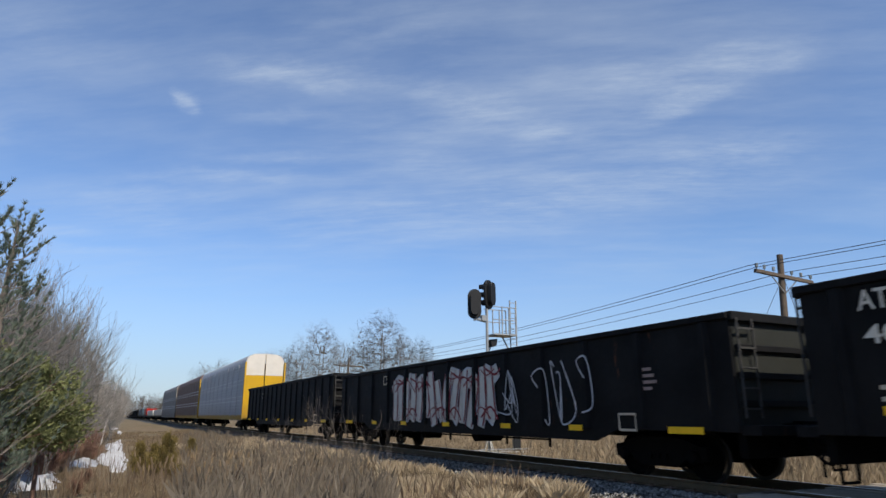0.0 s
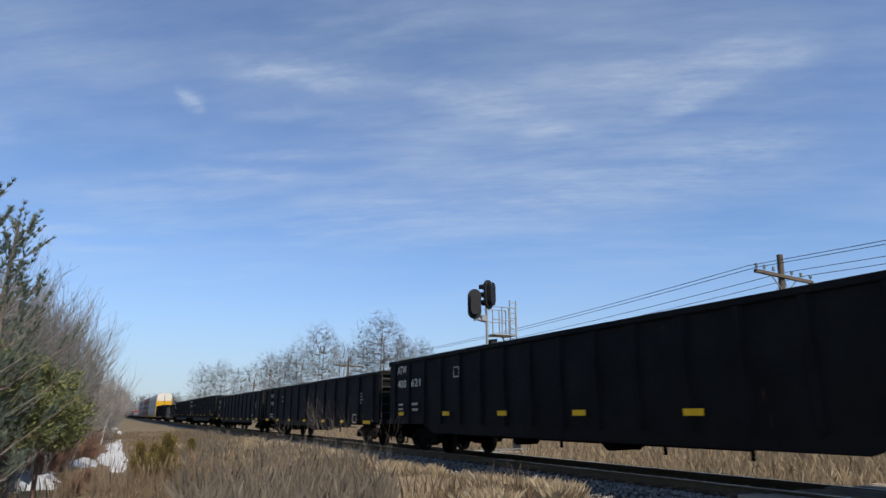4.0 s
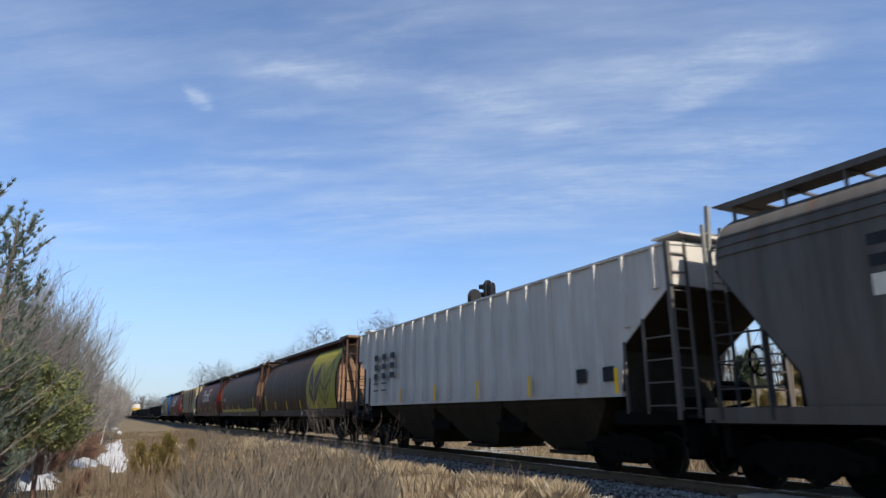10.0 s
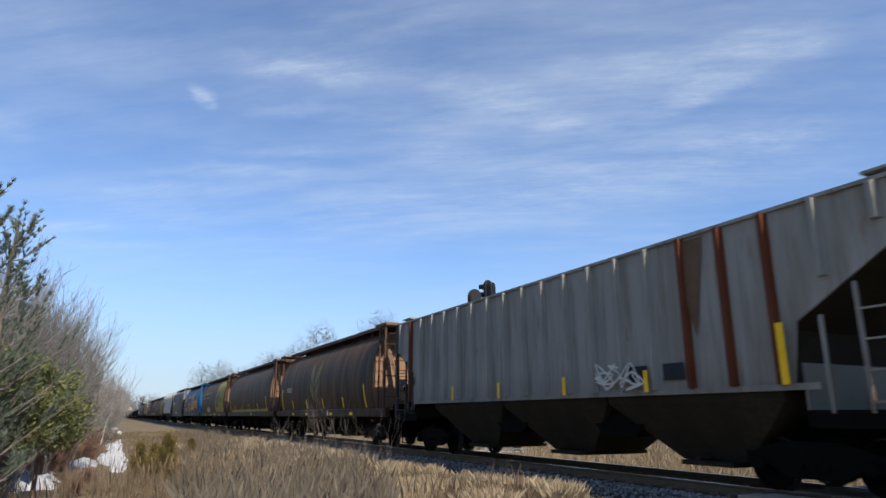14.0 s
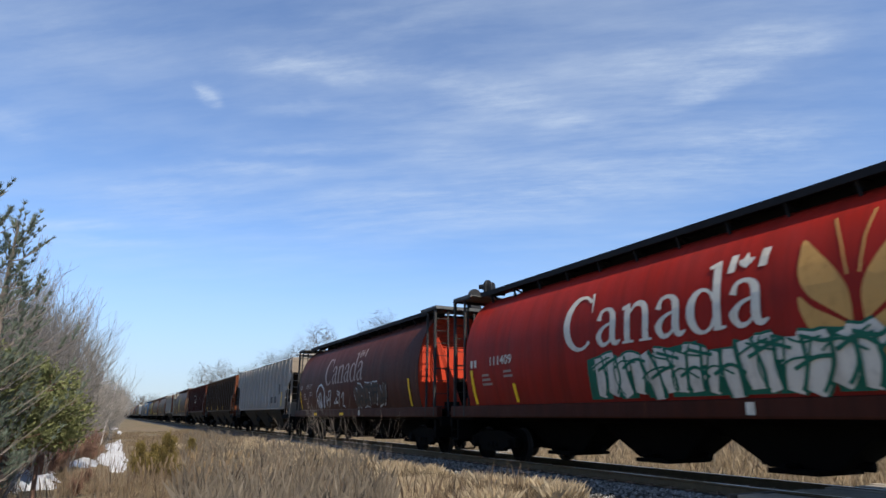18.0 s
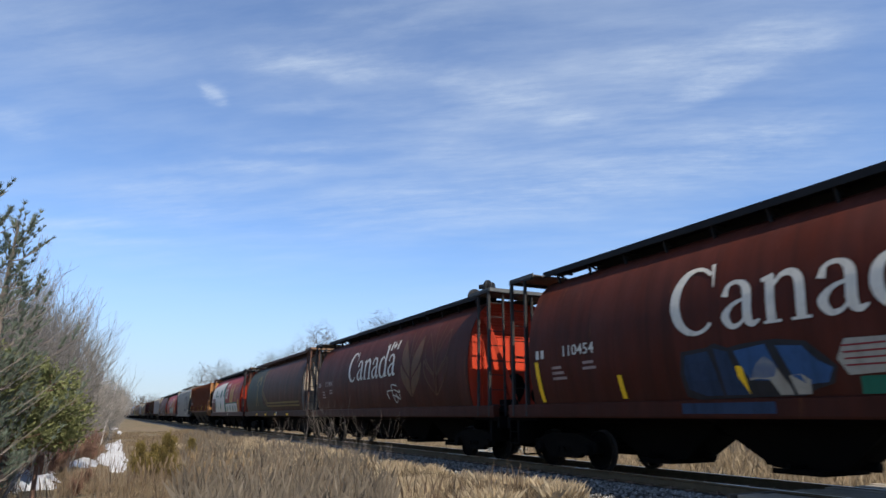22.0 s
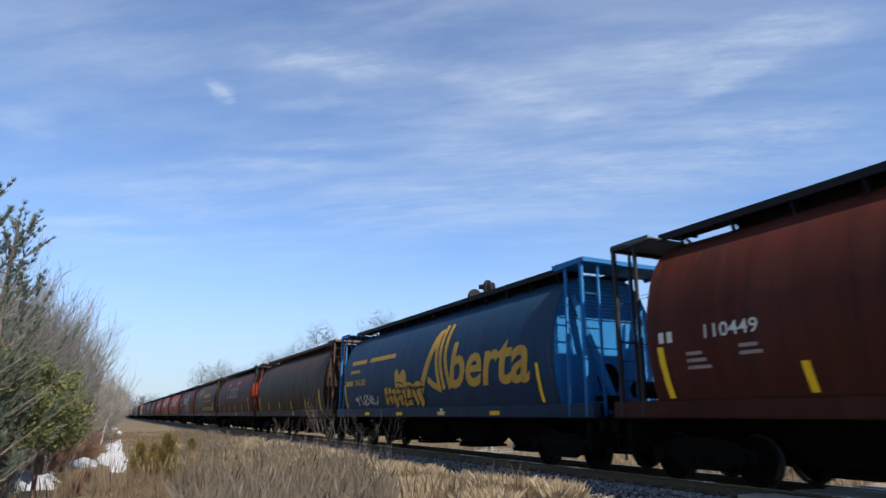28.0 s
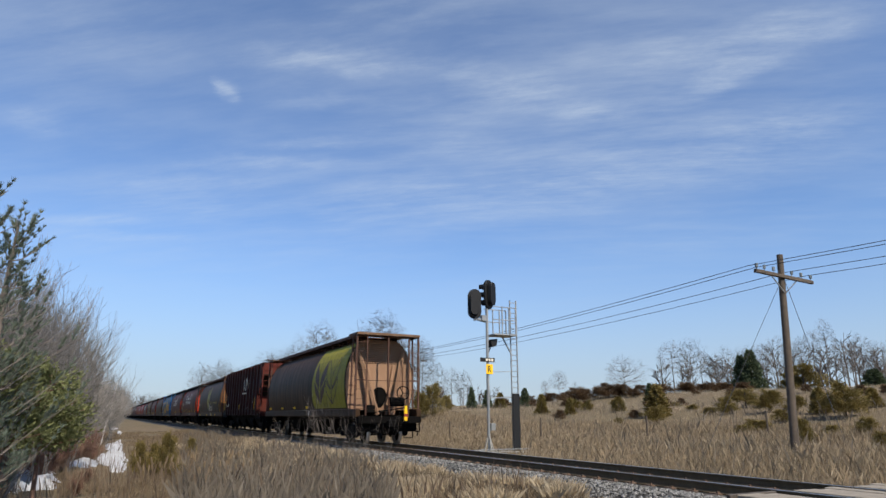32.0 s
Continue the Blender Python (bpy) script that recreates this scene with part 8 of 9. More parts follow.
BUSH = [cedar_bush(90, 2.9, 1.3, 60, 0.5), cedar_bush(95, 3.4, 1.4, 66, 0.5)]
SCRUB = [cedar_bush(100 + i, 1.5, 0.85, 40, 0.08) for i in range(3)]
for x, y, k, w, turn in ((-1.3, 10.6, 0.8, 0, 0.3), (-1.9, 9.9, 0.78, 1, 1.2), (-1.4, 12.4, 0.75, 1, 2.0), (-2.4, 11.5, 0.85, 1, 4.0), (-0.85, 11.6, 0.78, 0, 5.0)):
    t = thing("cedar_bush", "loose yellow-green cedar bush with brown gaps", "cedar", "cedar thicket")
    t.matrix_basis = Matrix.Translation(on_ground(x, y)) @ Matrix.Rotation(turn, 4, "Z")
    t.scale = (k, k, k)
    part("trunk", BUSH[w][0], BARK_RED, t)
    part("foliage", BUSH[w][1], CEDAR, t)


for x, y, k in ((1.62, 19.8, 0.75), (0.95, 20.4, 0.6), (1.35, 20.8, 0.55), (3.0, 27, 0.5)):
    evergreen(SCRUB[1][1], on_ground(x, y), (k * 0.6, k * 0.6, k), 1.0 + x, CEDAR_BROWN, "knee-high green cedar in the verge grass", "cedars in the verge")

# scrub on the rise beyond the track
for i in range(46):
    x = vr.uniform(24, 62)
    y = vr.uniform(14, 75) if x < 40 else vr.uniform(20, 66)
    k = vr.uniform(0.25, 0.6)
    evergreen(SCRUB[i % 3][1], on_ground(x, y), (k * 1.5, k * 1.5, k), vr.uniform(0, 6), vr.choice((CEDAR_BROWN, JUNIPER, JUNIPER)), "small olive-brown cedar on the dry rise", "cedars on the rise")
# height and width in metres; c: conical, d: dark and conical, b: bushy
for x, y, h, w, kind in ((29.7, 29.5, 1.92, 1.80, "c"), (43.9, 44.4, 1.75, 1.28, "d"), (32.5, 36.0, 1.04, 1.27, "c"), (33.8, 26.5, 1.20, 2.48, "b"), (30.9, 22.8, 1.28, 1.86, "b"), (30.2, 26.1, 0.47, 0.97, "b"),
                         (30.6, 25.1, 0.53, 1.18, "b"), (30.8, 20.0, 1.24, 1.23, "c"), (29.7, 18.1, 1.82, 2.27, "b"), (25.9, 15.0, 0.70, 1.18, "b"), (22.7, 15.5, 1.07, 0.82, "b"), (25.9, 19.6, 0.53, 1.63, "b"),
                         (28.2, 20.2, 0.62, 1.36, "b"), (25.3, 20.0, 0.41, 1.27, "b"), (29.7, 31.4, 0.40, 1.13, "b"), (27.1, 30.1, 0.40, 0.76, "b"), (30.9, 43.1, 1.52, 1.29, "c"), (40.4, 59.4, 2.09, 1.47, "d"),
                         (30.9, 39.5, 1.22, 1.12, "c"), (32.7, 39.6, 0.91, 1.05, "b"), (34.8, 55.5, 1.53, 1.47, "c"), (42.8, 71.4, 2.38, 1.55, "d"), (25.3, 51.5, 3.08, 2.46, "b"), (24.3, 51.8, 2.61, 2.14, "b"),
                         (45.4, 80.0, 2.94, 1.55, "d"), (33.1, 18.8, 0.93, 1.14, "c"), (30.8, 21.3, 0.96, 1.40, "b"), (32.9, 29.7, 0.41, 1.08, "b"), (39.6, 37.5, 0.51, 1.22, "b"), (25.6, 16.2, 0.45, 0.96, "b"),
                         (27.6, 53.3, 1.64, 1.46, "b"), (22.2, 12.5, 0.68, 0.95, "b"), (63.6, 48.6, 4.60, 2.99, "d"), (63.7, 50.0, 4.09, 2.57, "d"), (61.4, 41.2, 2.88, 4.42, "b"), (61.6, 42.8, 2.15, 2.80, "b"),
                         (62.8, 35.2, 1.71, 2.69, "d")):
    me = CONE[int(x) % 3] if kind in "cd" else SCRUB[int(x) % 3][1]
    tall, broad = (2.05, 1.35) if kind in "cd" else (1.75, 1.75)
    evergreen(me, on_ground(x, y), (w / broad, w / broad, h / tall), x, {"c": CEDAR_BROWN, "d": NEEDLE_DARK, "b": CEDAR_BROWN}[kind], {"c": "conical olive cedar standing on the dry rise", "d": "dark green conical evergreen on the rise", "b": "bushy olive-brown cedar standing on the dry rise"}[kind], "cedars on the rise")
for x, y, h, w in ((48.8, 68.4, 1.30, 3.44), (47.6, 56.6, 1.90, 4.21), (48.4, 54.6, 1.60, 2.86), (50.2, 51.6, 1.10, 2.82), (54.0, 50.6, 1.20, 2.89), (56.1, 49.7, 1.30, 2.93), (58.0, 49.1, 1.10, 2.97), (60.0, 48.3, 1.20, 2.74),
                   (45.8, 70.4, 1.30, 2.99), (52.0, 55.4, 1.20, 2.70), (49.9, 62.5, 1.30, 2.84), (50.2, 67.3, 1.00, 2.69)):
    for k in (-0.5, 0.5):
        evergreen(SCRUB[int(x) % 3][1], on_ground(x + k * w * 0.7, y - k * w * 0.4), (w / 1.9, w / 1.9, h / 1.9), x + k, JUNIPER, "low dark red-brown juniper on the ridge", "junipers on the ridge")


# ---- grass ----
def grass(name, count, seed, place, height, mat, label, wide=0.0027, lean=0.2):
    rng = np.random.default_rng(seed)
    P = np.array([place(rng) for _ in range(count)])
    Z = np.array([ground_z(x, y) for x, y in P])
    h = rng.uniform(*height, count) * (0.6 + 0.4 * rng.random(count))
    a, b = rng.uniform(0, 6.283, count), rng.uniform(0, 6.283, count)
    k = h * np.abs(rng.normal(0, lean, count))
    far = np.maximum(1.0, np.hypot(P[:, 0], P[:, 1]) / 16.0) ** 0.7
    w = wide * far * rng.uniform(0.6, 1.3, count)
    V = np.empty((count, 4, 3))
    dx, dy = np.cos(a) * w, np.sin(a) * w
    V[:, 0] = np.column_stack((P[:, 0] - dx, P[:, 1] - dy, Z - 0.03))
    V[:, 1] = np.column_stack((P[:, 0] + dx, P[:, 1] + dy, Z - 0.03))
    V[:, 2] = np.column_stack((P[:, 0] + dx * 0.6 + np.cos(b) * k * 0.45, P[:, 1] + dy * 0.6 + np.sin(b) * k * 0.45, Z + h * 0.6))
    V[:, 3] = np.column_stack((P[:, 0] + np.cos(b) * k * 1.2, P[:, 1] + np.sin(b) * k * 1.2, Z + h))
    i = np.arange(count)[:, None] * 4
    F = np.concatenate((i + np.array([[0, 1, 2]]), i + np.array([[0, 2, 3]])))
    me = bpy.data.meshes.new(name)
    me.from_pydata(V.reshape(-1, 3).tolist(), [], F.tolist())
    return tagged(part(name, me, mat, None), label, "grass", kind="stuff")


SNOWS = ((0.45, 29.5, 0.8, 7.0), (0.55, 41.0, 0.75, 9.0), (0.5, 24.0, 0.45, 2.2), (-0.5, 26.2, 0.62, 2.4), (-1.55, 21.5, 0.62, 3.4), (-1.15, 18.4, 0.42, 1.6), (-1.65, 17.4, 0.36, 0.7), (1.2, 66, 0.3, 6), (0.9, 95, 0.6, 9))


def verge(rng):
    while True:
        y = 8.0 + 60 * rng.random() ** 2.0
        x = rng.uniform(-5.5, 8.0) + 0.004 * y
        if any(((x - q[0]) / q[2]) ** 2 + ((y - q[1]) / q[3]) ** 2 < 0.75 or (q[1] - q[3] - 5 < y < q[1] and abs(x - q[0] * y / q[1]) < q[2] * 0.75 and rng.random() < 0.9) for q in SNOWS[:6]):
            continue
        if noise.noise((x * 0.45, y * 0.3, 5.0)) + 0.5 * noise.noise((x * 1.7, y * 1.2, 8.0)) > -0.2 + 0.8 * smoothstep(6.9, 8.1, x):
            return x, y


def far_field(rng):
    y = 4 + 70 * rng.random() ** 1.4
    return TRACK + 3.3 + 13 * rng.random() ** 1.1, y


def slope(rng):
    return rng.uniform(26, 62), rng.uniform(10, 90)


def tufts(rng):
    """Pale bunches, thickest by the ballast's edge."""
    while True:
        y = 9.0 + 30 * rng.random() ** 1.6
        x = 3.2 + 4.6 * rng.random() ** 0.7
        if noise.noise((x * 1.1, y * 0.8, 9.0)) > 0.12:
            return x, y


def brush(rng):
    while True:
        y = 9.0 + 48 * rng.random() ** 1.7
        x = rng.uniform(0.1, 0.42) * y
        if x < 6.9 and noise.noise((x * 0.6, y * 0.4, 12.0)) > -0.15 + 0.5 * abs(x / y - 0.26):
            return x, y


def far_brush(rng):
    while True:
        y = 12 + 60 * rng.random() ** 1.2
        x = TRACK + 5 + 22 * rng.random()
        if noise.noise((x * 0.2, y * 0.2, 15.0)) > -0.05:
            return x, y


def weeds(rng):
    while True:
        y = 10.0 + 45 * rng.random() ** 1.8
        x = rng.uniform(-1.0, 6.9)
        if noise.noise((x * 0.5, y * 0.35, 2.0)) > -0.1:
            return x, y


grass("brush_stalks", 15000, 31, brush, (0.25, 0.8), BRUSH, "fine grey-brown dead weeds of the verge", 0.0022, 0.2)
grass("brush_stalks", 5000, 32, far_brush, (0.3, 0.9), BRUSH, "reddish-brown dead weeds beyond the track", 0.0022, 0.16)
grass("verge_grass", 95000, 21, verge, (0.05, 0.24), STRAW, "dry straw grass of the near verge", 0.0022, 0.3)
grass("verge_grass", 165000, 22, verge, (0.05, 0.28), STRAW_DIM, "dull brown weeds among the verge grass", 0.0022, 0.35)
grass("tuft_grass", 60000, 26, tufts, (0.15, 0.42), PALE_STRAW, "pale bunches of dry grass by the ballast", 0.002, 0.35)
grass("weed_stalks", 3800, 27, weeds, (0.3, 0.85), BROWN_STALK, "thin brown weed stalks standing in the verge", 0.0026, 0.12)
grass("field_grass", 130000, 23, far_field, (0.1, 0.5), FIELD_STRAW, "tall dry grass beyond the track", 0.0022, 0.25)
grass("field_grass", 50000, 24, far_field, (0.1, 0.45), STRAW_DIM, "dull brown weeds beyond the track", 0.0022, 0.25)
grass("slope_grass", 60000, 25, slope, (0.12, 0.36), PALE_STRAW, "short dry grass on the rise", 0.0022)

# seed heads by the verge's edge
for x, y in ((1.25, 17.2), (1.7, 16.6), (2.1, 16.0), (0.9, 16.3), (2.6, 15.6), (3.1, 16.4)):
    s = Shape()
    rg = random.Random(int(x * 100))
    w = thing("dry_weed", "pale dry weed with seed heads", "weed", "dry weeds")
    w.matrix_basis = Matrix.Translation(on_ground(x, y))
    for k in range(7):
        a, h = rg.uniform(0, 6.28), rg.uniform(0.35, 0.75)
        top = Vector((0.25 * math.cos(a), 0.25 * math.sin(a), h))
        s = Shape()
        limb(s, [Vector((0, 0, -0.05)), top * 0.6 + Vector((0, 0, 0.05)), top], 0.008, 0.004, 3)
        st = part("stalk", s.mesh("stalk"), STRAW, w)
        part("seed_head", Shape().beam(top, top + Vector((0.03 * math.cos(a), 0.03 * math.sin(a), 0.12)), 0.045, sides=6).mesh("seed_head"), STRAW, st)

# ---- snow patches ----
def snow_mat():
    m, nt, b = nodes("old_snow")
    c = coords(nt)
    n, f = tex(nt, 1.5, 5, 0.6, c), tex(nt, 18, 4, 0.6, c)
    k = mix(nt, ramp(nt, n.outputs["Fac"], 0.35, 0.7).outputs["Color"], (0.503, 0.51, 0.524), (0.34, 0.32, 0.299))
    nt.links.new(k, b.inputs["Base Color"])
    b.inputs["Roughness"].default_value = 0.7
    bump(nt, b, f.outputs["Fac"], 0.5, 0.04)
    return m


SNOW = snow_mat()


def snow_patch(cx, cy, rx, ry, seed):
    rings, seg, v, f = 6, 26, [(0, 0, 0.2)], []
    for i in range(1, rings + 1):
        for j in range(seg):
            a = 2 * math.pi * j / seg
            q = i / rings * (0.8 + 0.4 * noise.noise((math.cos(a) * 1.3 + seed, math.sin(a) * 1.3, seed)) + 0.3 * noise.noise((math.cos(a) * 4 + seed, math.sin(a) * 4, seed)))
            x, y = rx * q * math.cos(a), ry * q * math.sin(a)
            v.append((x, y, ground_z(cx + x, cy + y) - ground_z(cx, cy) + (0.2 + 0.22 * noise.noise((x * 1.2 + seed, y * 0.5, 4.0)) + 0.1 * noise.noise((x * 4, y * 2 + seed, 2.0))) * (1 - (i / rings) ** 2) - (0.06 if i == rings else 0)))
    f += [(0, 1 + j, 1 + (j + 1) % seg) for j in range(seg)]
    for i in range(rings - 1):
        for j in range(seg):
            a, b = 1 + i * seg + j, 1 + i * seg + (j + 1) % seg
            f.append((a, a + seg, b + seg, b))
    me = bpy.data.meshes.new("snow_patch")
    me.from_pydata(v, [], f)
    me.polygons.foreach_set("use_smooth", [True] * len(f))
    tagged(part("snow_patch", me, SNOW, None, at=(cx, cy, ground_z(cx, cy))), "melting patch of old snow in the grass", "snow", "snow patches")


for i, q in enumerate(SNOWS):
    snow_patch(*q, i * 3.7)

# fence posts beyond the track
for x, y in ((22.0, 22.6), (19.6, 27.5), (24.5, 18.3), (17.8, 34.0)):
    tagged(part("fence_post", Shape().beam((0, 0, -0.3), (0.02, 0, 1.1), 0.09, sides=6).mesh("fence_post"), POLE, None, at=on_ground(x, y)), "grey weathered fence post in the field", "fence post", "field fence posts")

# far woods along the horizon
def far_wood(name, cx, cy, dx, dy, n, h, seed):
    rng = random.Random(seed)
    s = Shape()
    for i in range(n):
        k = rng.random()
        x, y = cx + dx * k + rng.gauss(0, 6), cy + dy * k + rng.gauss(0, 10)
        hh = h * rng.uniform(0.6, 1.1)
        p = Vector((x, y, ground_z(x, y) - 0.5))
        limb(s, [p, p + Vector((rng.gauss(0, .5), 0, hh * 0.5)), p + Vector((rng.gauss(0, 1), 0, hh))], 0.25, 0.05, 3)
        for j in range(16):
            t = rng.uniform(0.15, 0.95)
            a = rng.uniform(0, 6.28)
            q = p + Vector((0, 0, hh * t))
            e = q + Vector((math.cos(a), math.sin(a), rng.uniform(0.3, 1.4))) * hh * 0.24 * (1.1 - t * 0.5)
            limb(s, [q, e], 0.09, 0.05, 3)
            for m in range(2):
                limb(s, [e.lerp(q, 0.5), e + Vector((rng.gauss(0, 1), rng.gauss(0, 1), rng.uniform(0, 1.5))) * hh * 0.06], 0.06, 0.04, 3)
    me = bpy.data.meshes.new(name)
    me.from_pydata(s.v, [], s.f)
    tagged(part(name, me, BARK_DARK, None), "distant bare grey-brown woods on the horizon", "woods", kind="stuff")


far_wood("far_woods", 18, 620, 180, 60, 260, 17, 1)
far_wood("far_woods", -60, 420, 55, 250, 160, 15, 2)
far_wood("far_woods", 60, 330, 160, 30, 120, 12, 3)
far_wood("far_woods", 130, 120, 120, -160, 160, 11, 4)
far_wood("far_woods", -90, 60, 60, 200, 120, 10, 5)


# ---- high cirrus: a thin dome of cloud far above ----
def cloud_material():
    m = bpy.data.materials.new("cirrus")
    m.use_nodes = True
    nt = m.node_tree
    nt.nodes.clear()
    out, em, tr, mx = (nt.nodes.new(k) for k in ("ShaderNodeOutputMaterial", "ShaderNodeEmission", "ShaderNodeBsdfTransparent", "ShaderNodeMixShader"))
    em.inputs["Color"].default_value, em.inputs["Strength"].default_value = (0.8, 0.9, 1.0, 1), 0.57
    c = coords(nt)
    sep = nt.nodes.new("ShaderNodeSeparateXYZ")
    nt.links.new(c, sep.inputs[0])

    def math_node(op, a, b):
        n = nt.nodes.new("ShaderNodeMath")
        n.operation = op
        for i, v in enumerate((a, b)):
            if hasattr(v, "links"):
                nt.links.new(v, n.inputs[i])
            else:
                n.inputs[i].default_value = v
        return n.outputs[0]
    # seen from below, as if spread on a flat layer
    den = math_node("ADD", sep.outputs["Z"], 400.0)
    px, py = math_node("DIVIDE", sep.outputs["X"], den), math_node("DIVIDE", sep.outputs["Y"], den)
    comb = nt.nodes.new("ShaderNodeCombineXYZ")
    nt.links.new(px, comb.inputs[0])
    nt.links.new(py, comb.inputs[1])
    rot = nt.nodes.new("ShaderNodeMapping")
    rot.inputs["Rotation"].default_value = (0, 0, radians(CLOUD_TURN))
    nt.links.new(comb.outputs[0], rot.inputs["Vector"])
    v = rot.outputs["Vector"]
    # the same layer, slightly curled, for the single bands
    curl = tex(nt, 4.0, 9, 0.62, comb.outputs[0])
    wb = nt.nodes.new("ShaderNodeVectorMath")
    wb.operation = "MULTIPLY_ADD"
    wb.inputs[1].default_value = (0.17, 0.17, 0.0)
    nt.links.new(curl.outputs["Color"], wb.inputs[0])
    off = nt.nodes.new("ShaderNodeVectorMath")
    off.operation, off.inputs[1].default_value = "SUBTRACT", (0.085, 0.085, 0.0)
    nt.links.new(comb.outputs[0], off.inputs[0])
    nt.links.new(off.outputs[0], wb.inputs[2])
    warp = tex(nt, 1.3, 3, 0.5, v)
    wv = nt.nodes.new("ShaderNodeVectorMath")
    wv.operation = "MULTIPLY_ADD"
    wv.inputs[1].default_value = (0.16, 0.1, 0.0)
    nt.links.new(warp.outputs["Color"], wv.inputs[0])
    nt.links.new(v, wv.inputs[2])
    streak = tex(nt, 2.8, 11, 0.66, wv.outputs[0], (0.6, 2.2, 1))
    fleck = tex(nt, 13.0, 9, 0.68, wv.outputs[0], (0.6, 1.8, 1))
    veil = tex(nt, 0.8, 5, 0.55, wv.outputs[0], (0.7, 1.2, 1))
    a = ramp(nt, streak.outputs["Fac"], 0.36, 0.8).outputs["Color"]
    b = ramp(nt, veil.outputs["Fac"], 0.3, 0.72).outputs["Color"]
    f = math_node("MULTIPLY", math_node("ADD", math_node("MULTIPLY", a, 0.44), 0.26), b)
    body = math_node("ADD", math_node("MULTIPLY", ramp(nt, fleck.outputs["Fac"], 0.28, 0.75).outputs["Color"], 1.1), 0.35)
    body = math_node("MULTIPLY", body, math_node("ADD", a, 0.45))
    for cx, cy, turn, ln, wd, amount in BANDS:
        mp = nt.nodes.new("ShaderNodeMapping")
        mp.vector_type = "TEXTURE"
        mp.inputs["Location"].default_value, mp.inputs["Rotation"].default_value, mp.inputs["Scale"].default_value = (cx, cy, 0), (0, 0, radians(turn)), (ln, wd, 1)
        nt.links.new(wb.outputs[0], mp.inputs["Vector"])
        far = nt.nodes.new("ShaderNodeVectorMath")
        far.operation = "LENGTH"
        nt.links.new(mp.outputs[0], far.inputs[0])
        mr = nt.nodes.new("ShaderNodeMapRange")
        mr.interpolation_type = "SMOOTHERSTEP"
        mr.inputs["From Min"].default_value, mr.inputs["From Max"].default_value = 1.25, 0.0
        mr.inputs["To Min"].default_value, mr.inputs["To Max"].default_value = 0.0, amount
        nt.links.new(far.outputs["Value"], mr.inputs["Value"])
        f = math_node("ADD", f, math_node("MULTIPLY", mr.outputs["Result"], body))
    # thins out towards the horizon haze
    lowf = nt.nodes.new("ShaderNodeMapRange")
    lowf.inputs["From Min"].default_value, lowf.inputs["From Max"].default_value = 400.0, 1000.0
    nt.links.new(sep.outputs["Z"], lowf.inputs["Value"])
    f = math_node("MULTIPLY", f, lowf.outputs["Result"])
    f = math_node("MINIMUM", math_node("MULTIPLY", f, 0.78), 0.52)
    nt.links.new(f, mx.inputs[0])
    nt.links.new(tr.outputs[0], mx.inputs[1])
    nt.links.new(em.outputs[0], mx.inputs[2])
    # pale spring haze, thickest at the horizon all round
    hz, em2, mx2 = nt.nodes.new("ShaderNodeMapRange"), nt.nodes.new("ShaderNodeEmission"), nt.nodes.new("ShaderNodeMixShader")
    hz.interpolation_type = "SMOOTHSTEP"
    hz.inputs["From Min"].default_value, hz.inputs["From Max"].default_value = -150.0, 950.0
    hz.inputs["To Min"].default_value, hz.inputs["To Max"].default_value = 0.85, 0.0
    nt.links.new(sep.outputs["Z"], hz.inputs["Value"])
    em2.inputs["Color"].default_value, em2.inputs["Strength"].default_value = (0.68, 0.81, 1.0, 1), 0.41
    nt.links.new(hz.outputs["Result"], mx2.inputs[0])
    nt.links.new(mx.outputs[0], mx2.inputs[1])
    nt.links.new(em2.outputs[0], mx2.inputs[2])
    nt.links.new(mx2.outputs[0], out.inputs[0])
    return m


CLOUD_TURN = 34
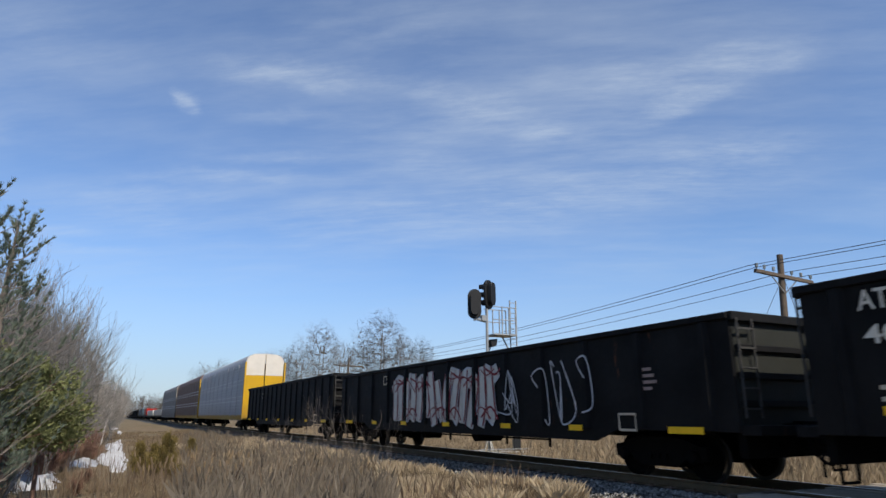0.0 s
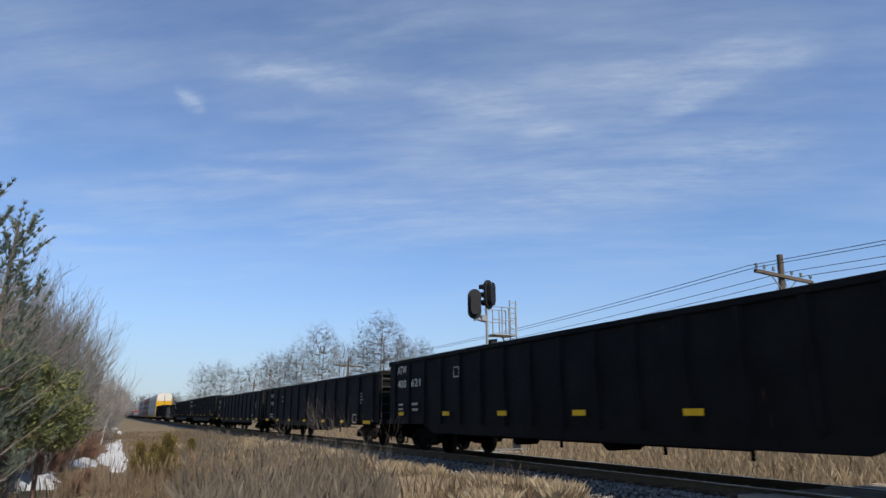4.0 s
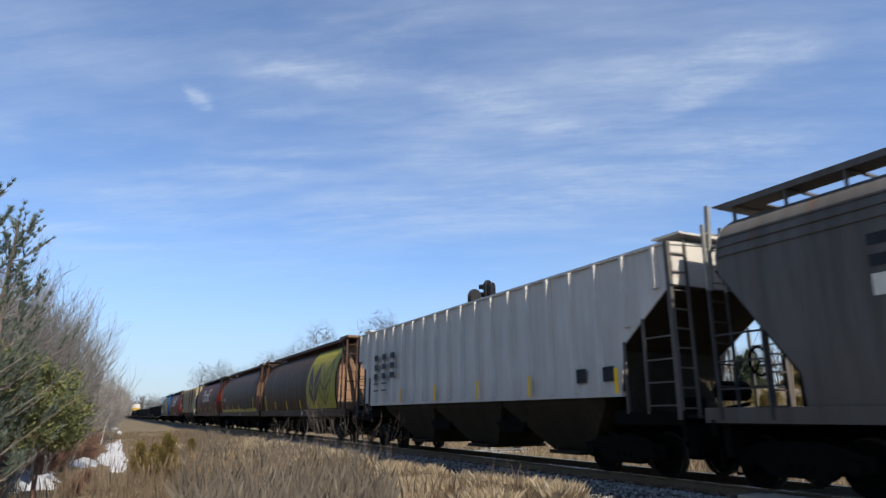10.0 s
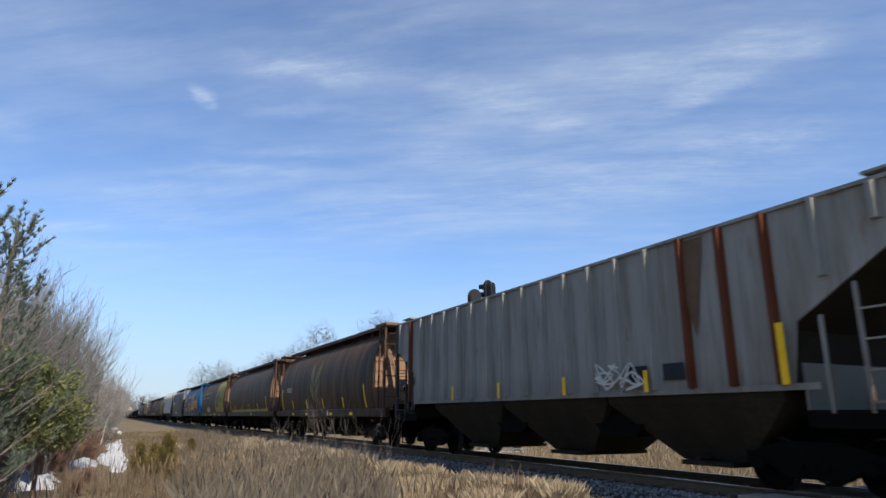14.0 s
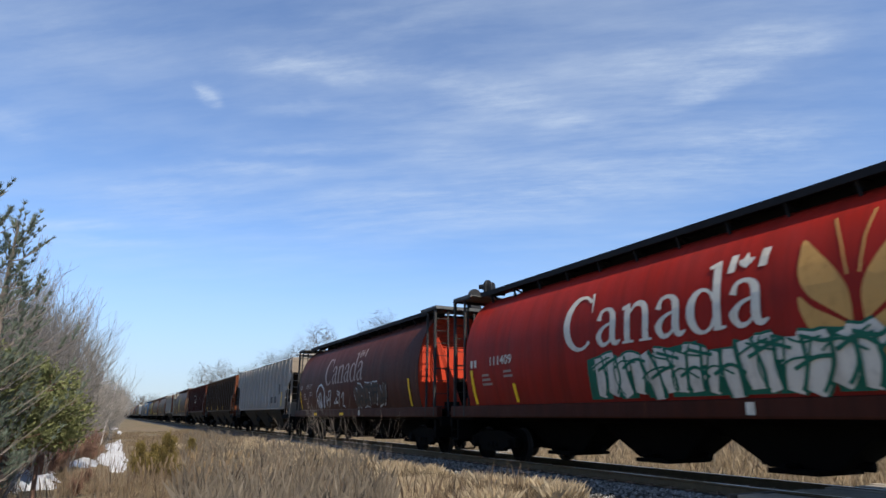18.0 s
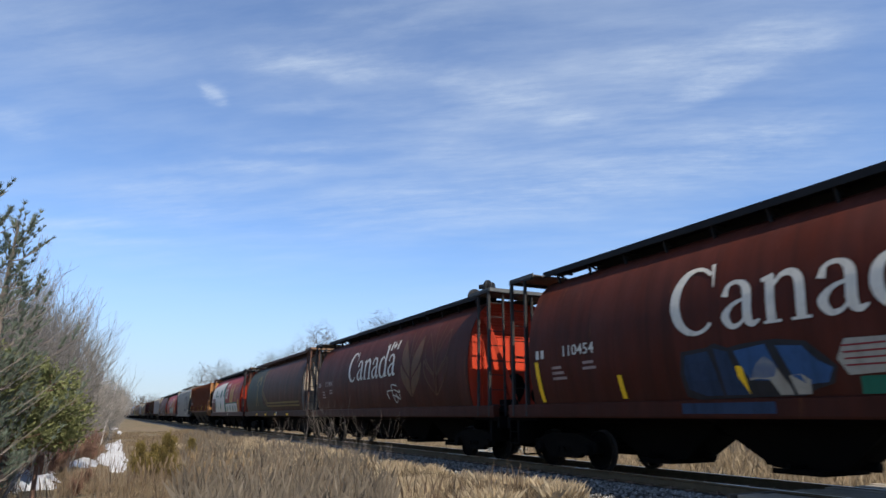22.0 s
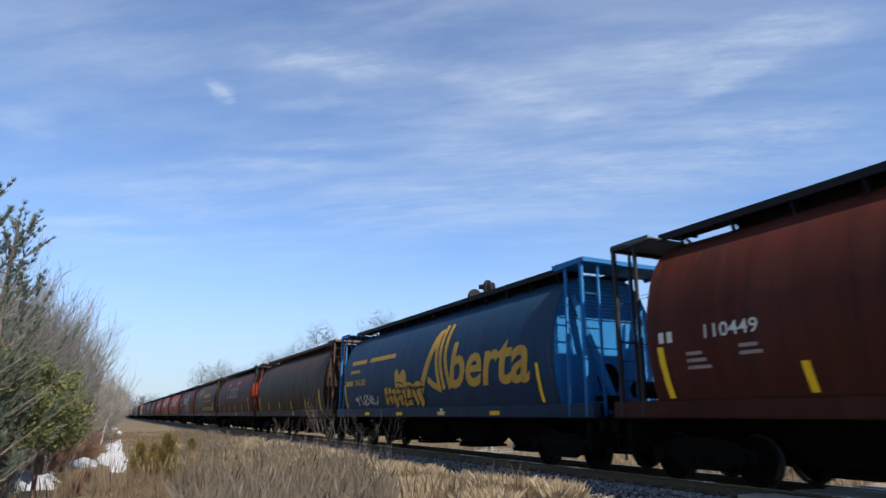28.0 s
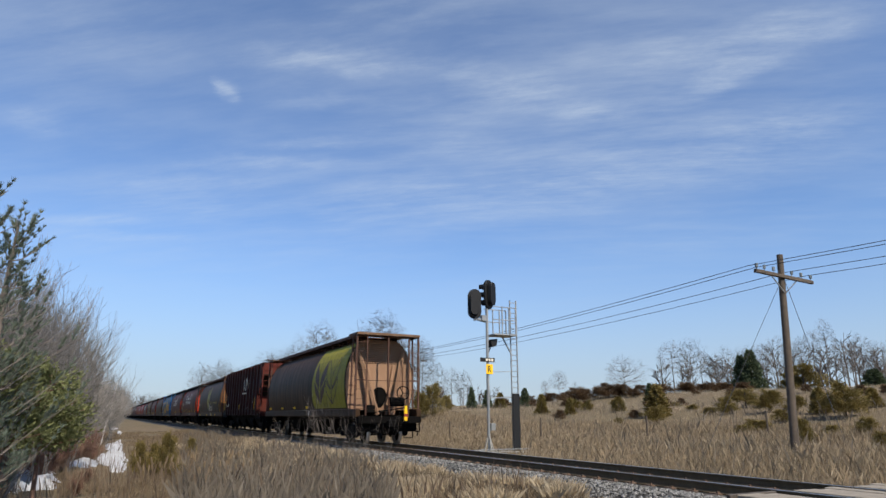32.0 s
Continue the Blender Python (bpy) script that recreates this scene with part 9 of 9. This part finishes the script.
# bands of cirrus on the layer: middle, heading, half length, half width, thickness
BANDS = (
    (0.328, 1.409, -17.1, 0.273, 0.0846, 0.300),
    (0.809, 1.355, 1.0, 0.367, 0.1200, 0.270),
    (0.096, 1.644, -13.6, 0.041, 0.0663, 0.500),
    (1.194, 0.997, -60.2, 0.370, 0.1825, 0.220),
    (1.012, 1.092, -42.7, 0.409, 0.0922, 0.140),
    (1.447, 1.519, -47.1, 0.740, 0.3862, 0.260),
    (0.884, 2.167, -31.4, 0.764, 0.3659, 0.220),
    (-0.383, 1.996, -22.5, 0.132, 0.1014, 0.200),
    (-0.314, 2.788, -21.1, 0.262, 0.0806, 0.340),
    (-0.237, 2.957, -13.4, 0.374, 0.0968, 0.280),
    (0.244, 2.052, -22.7, 0.434, 0.0679, 0.220),
    (0.014, 2.479, -12.6, 0.360, 0.2830, 0.180),
    (0.376, 1.856, -24.6, 0.296, 0.0544, 0.200),
    (0.336, 1.612, -27.4, 0.170, 0.0423, 0.140),
    (0.138, 2.241, -20.7, 0.384, 0.0836, 0.160),
    (1.250, 1.077, -81.8, 0.214, 0.0783, 0.240),
    (1.613, 1.193, -64.3, 0.295, 0.1582, 0.200),
    (0.805, 1.722, -31.7, 0.250, 0.1022, 0.180),
    (1.091, 1.363, -39.1, 0.207, 0.0951, 0.160),
    (-0.213, 1.491, -25.0, 0.254, 0.1728, 0.100),
    (0.430, 1.163, -26.8, 0.254, 0.1102, 0.120),
    (1.261, 0.822, -33.6, 0.164, 0.0789, 0.180),
    (0.689, 1.536, -29.1, 0.389, 0.2327, 0.120),
    (0.359, 1.324, -27.7, 0.423, 0.1927, 0.080),
)
dome = Shape()
R, RINGS, SEG = 3600.0, 14, 48
for i in range(RINGS):
    e = radians(-2 + 92 * i / (RINGS - 1))
    dome.v += [(R * math.cos(e) * math.cos(2 * math.pi * j / SEG), R * math.cos(e) * math.sin(2 * math.pi * j / SEG), R * math.sin(e)) for j in range(SEG)]
for i in range(RINGS - 1):
    dome.f += [(i * SEG + j, i * SEG + (j + 1) % SEG, (i + 1) * SEG + (j + 1) % SEG, (i + 1) * SEG + j) for j in range(SEG)]
dme = bpy.data.meshes.new("cirrus_clouds")
dme.from_pydata(dome.v, [], dome.f)
clouds = tagged(part("cirrus_clouds", dme, cloud_material(), None), "thin white cirrus streaks over a blue sky", "clouds", kind="structure")


# ---- what moves ----
def travelled(t):
    """Metres that the train has run since the start."""
    return 25.43 * min(t, 6.0) + 26.466 * max(t - 6.0, 0.0)


def motions():
    times = (0.0, 1.0, 2.0, 3.0, 4.5, 6.0, 7.0, 8.0, 12.0, 16.0, 20.0, 24.0, 28.0, 32.0)
    for car, back in TRAIN:
        walk(car, [(t, pose(TRACK, travelled(t) - back, 0)) for t in times])
    # the high cloud drifts to the right and a little upwards
    right = Vector((math.cos(radians(27.07)), -math.sin(radians(27.07)), 0))
    rows = []
    for t in (0.0, 16.0, 32.0):
        m = Matrix.Rotation(radians(-3.6 * t / 32), 4, "Z")
        m = Matrix.Rotation(radians(1.6 * t / 32), 4, right) @ m
        rows.append((t, m))
    walk(clouds, rows)


motions()
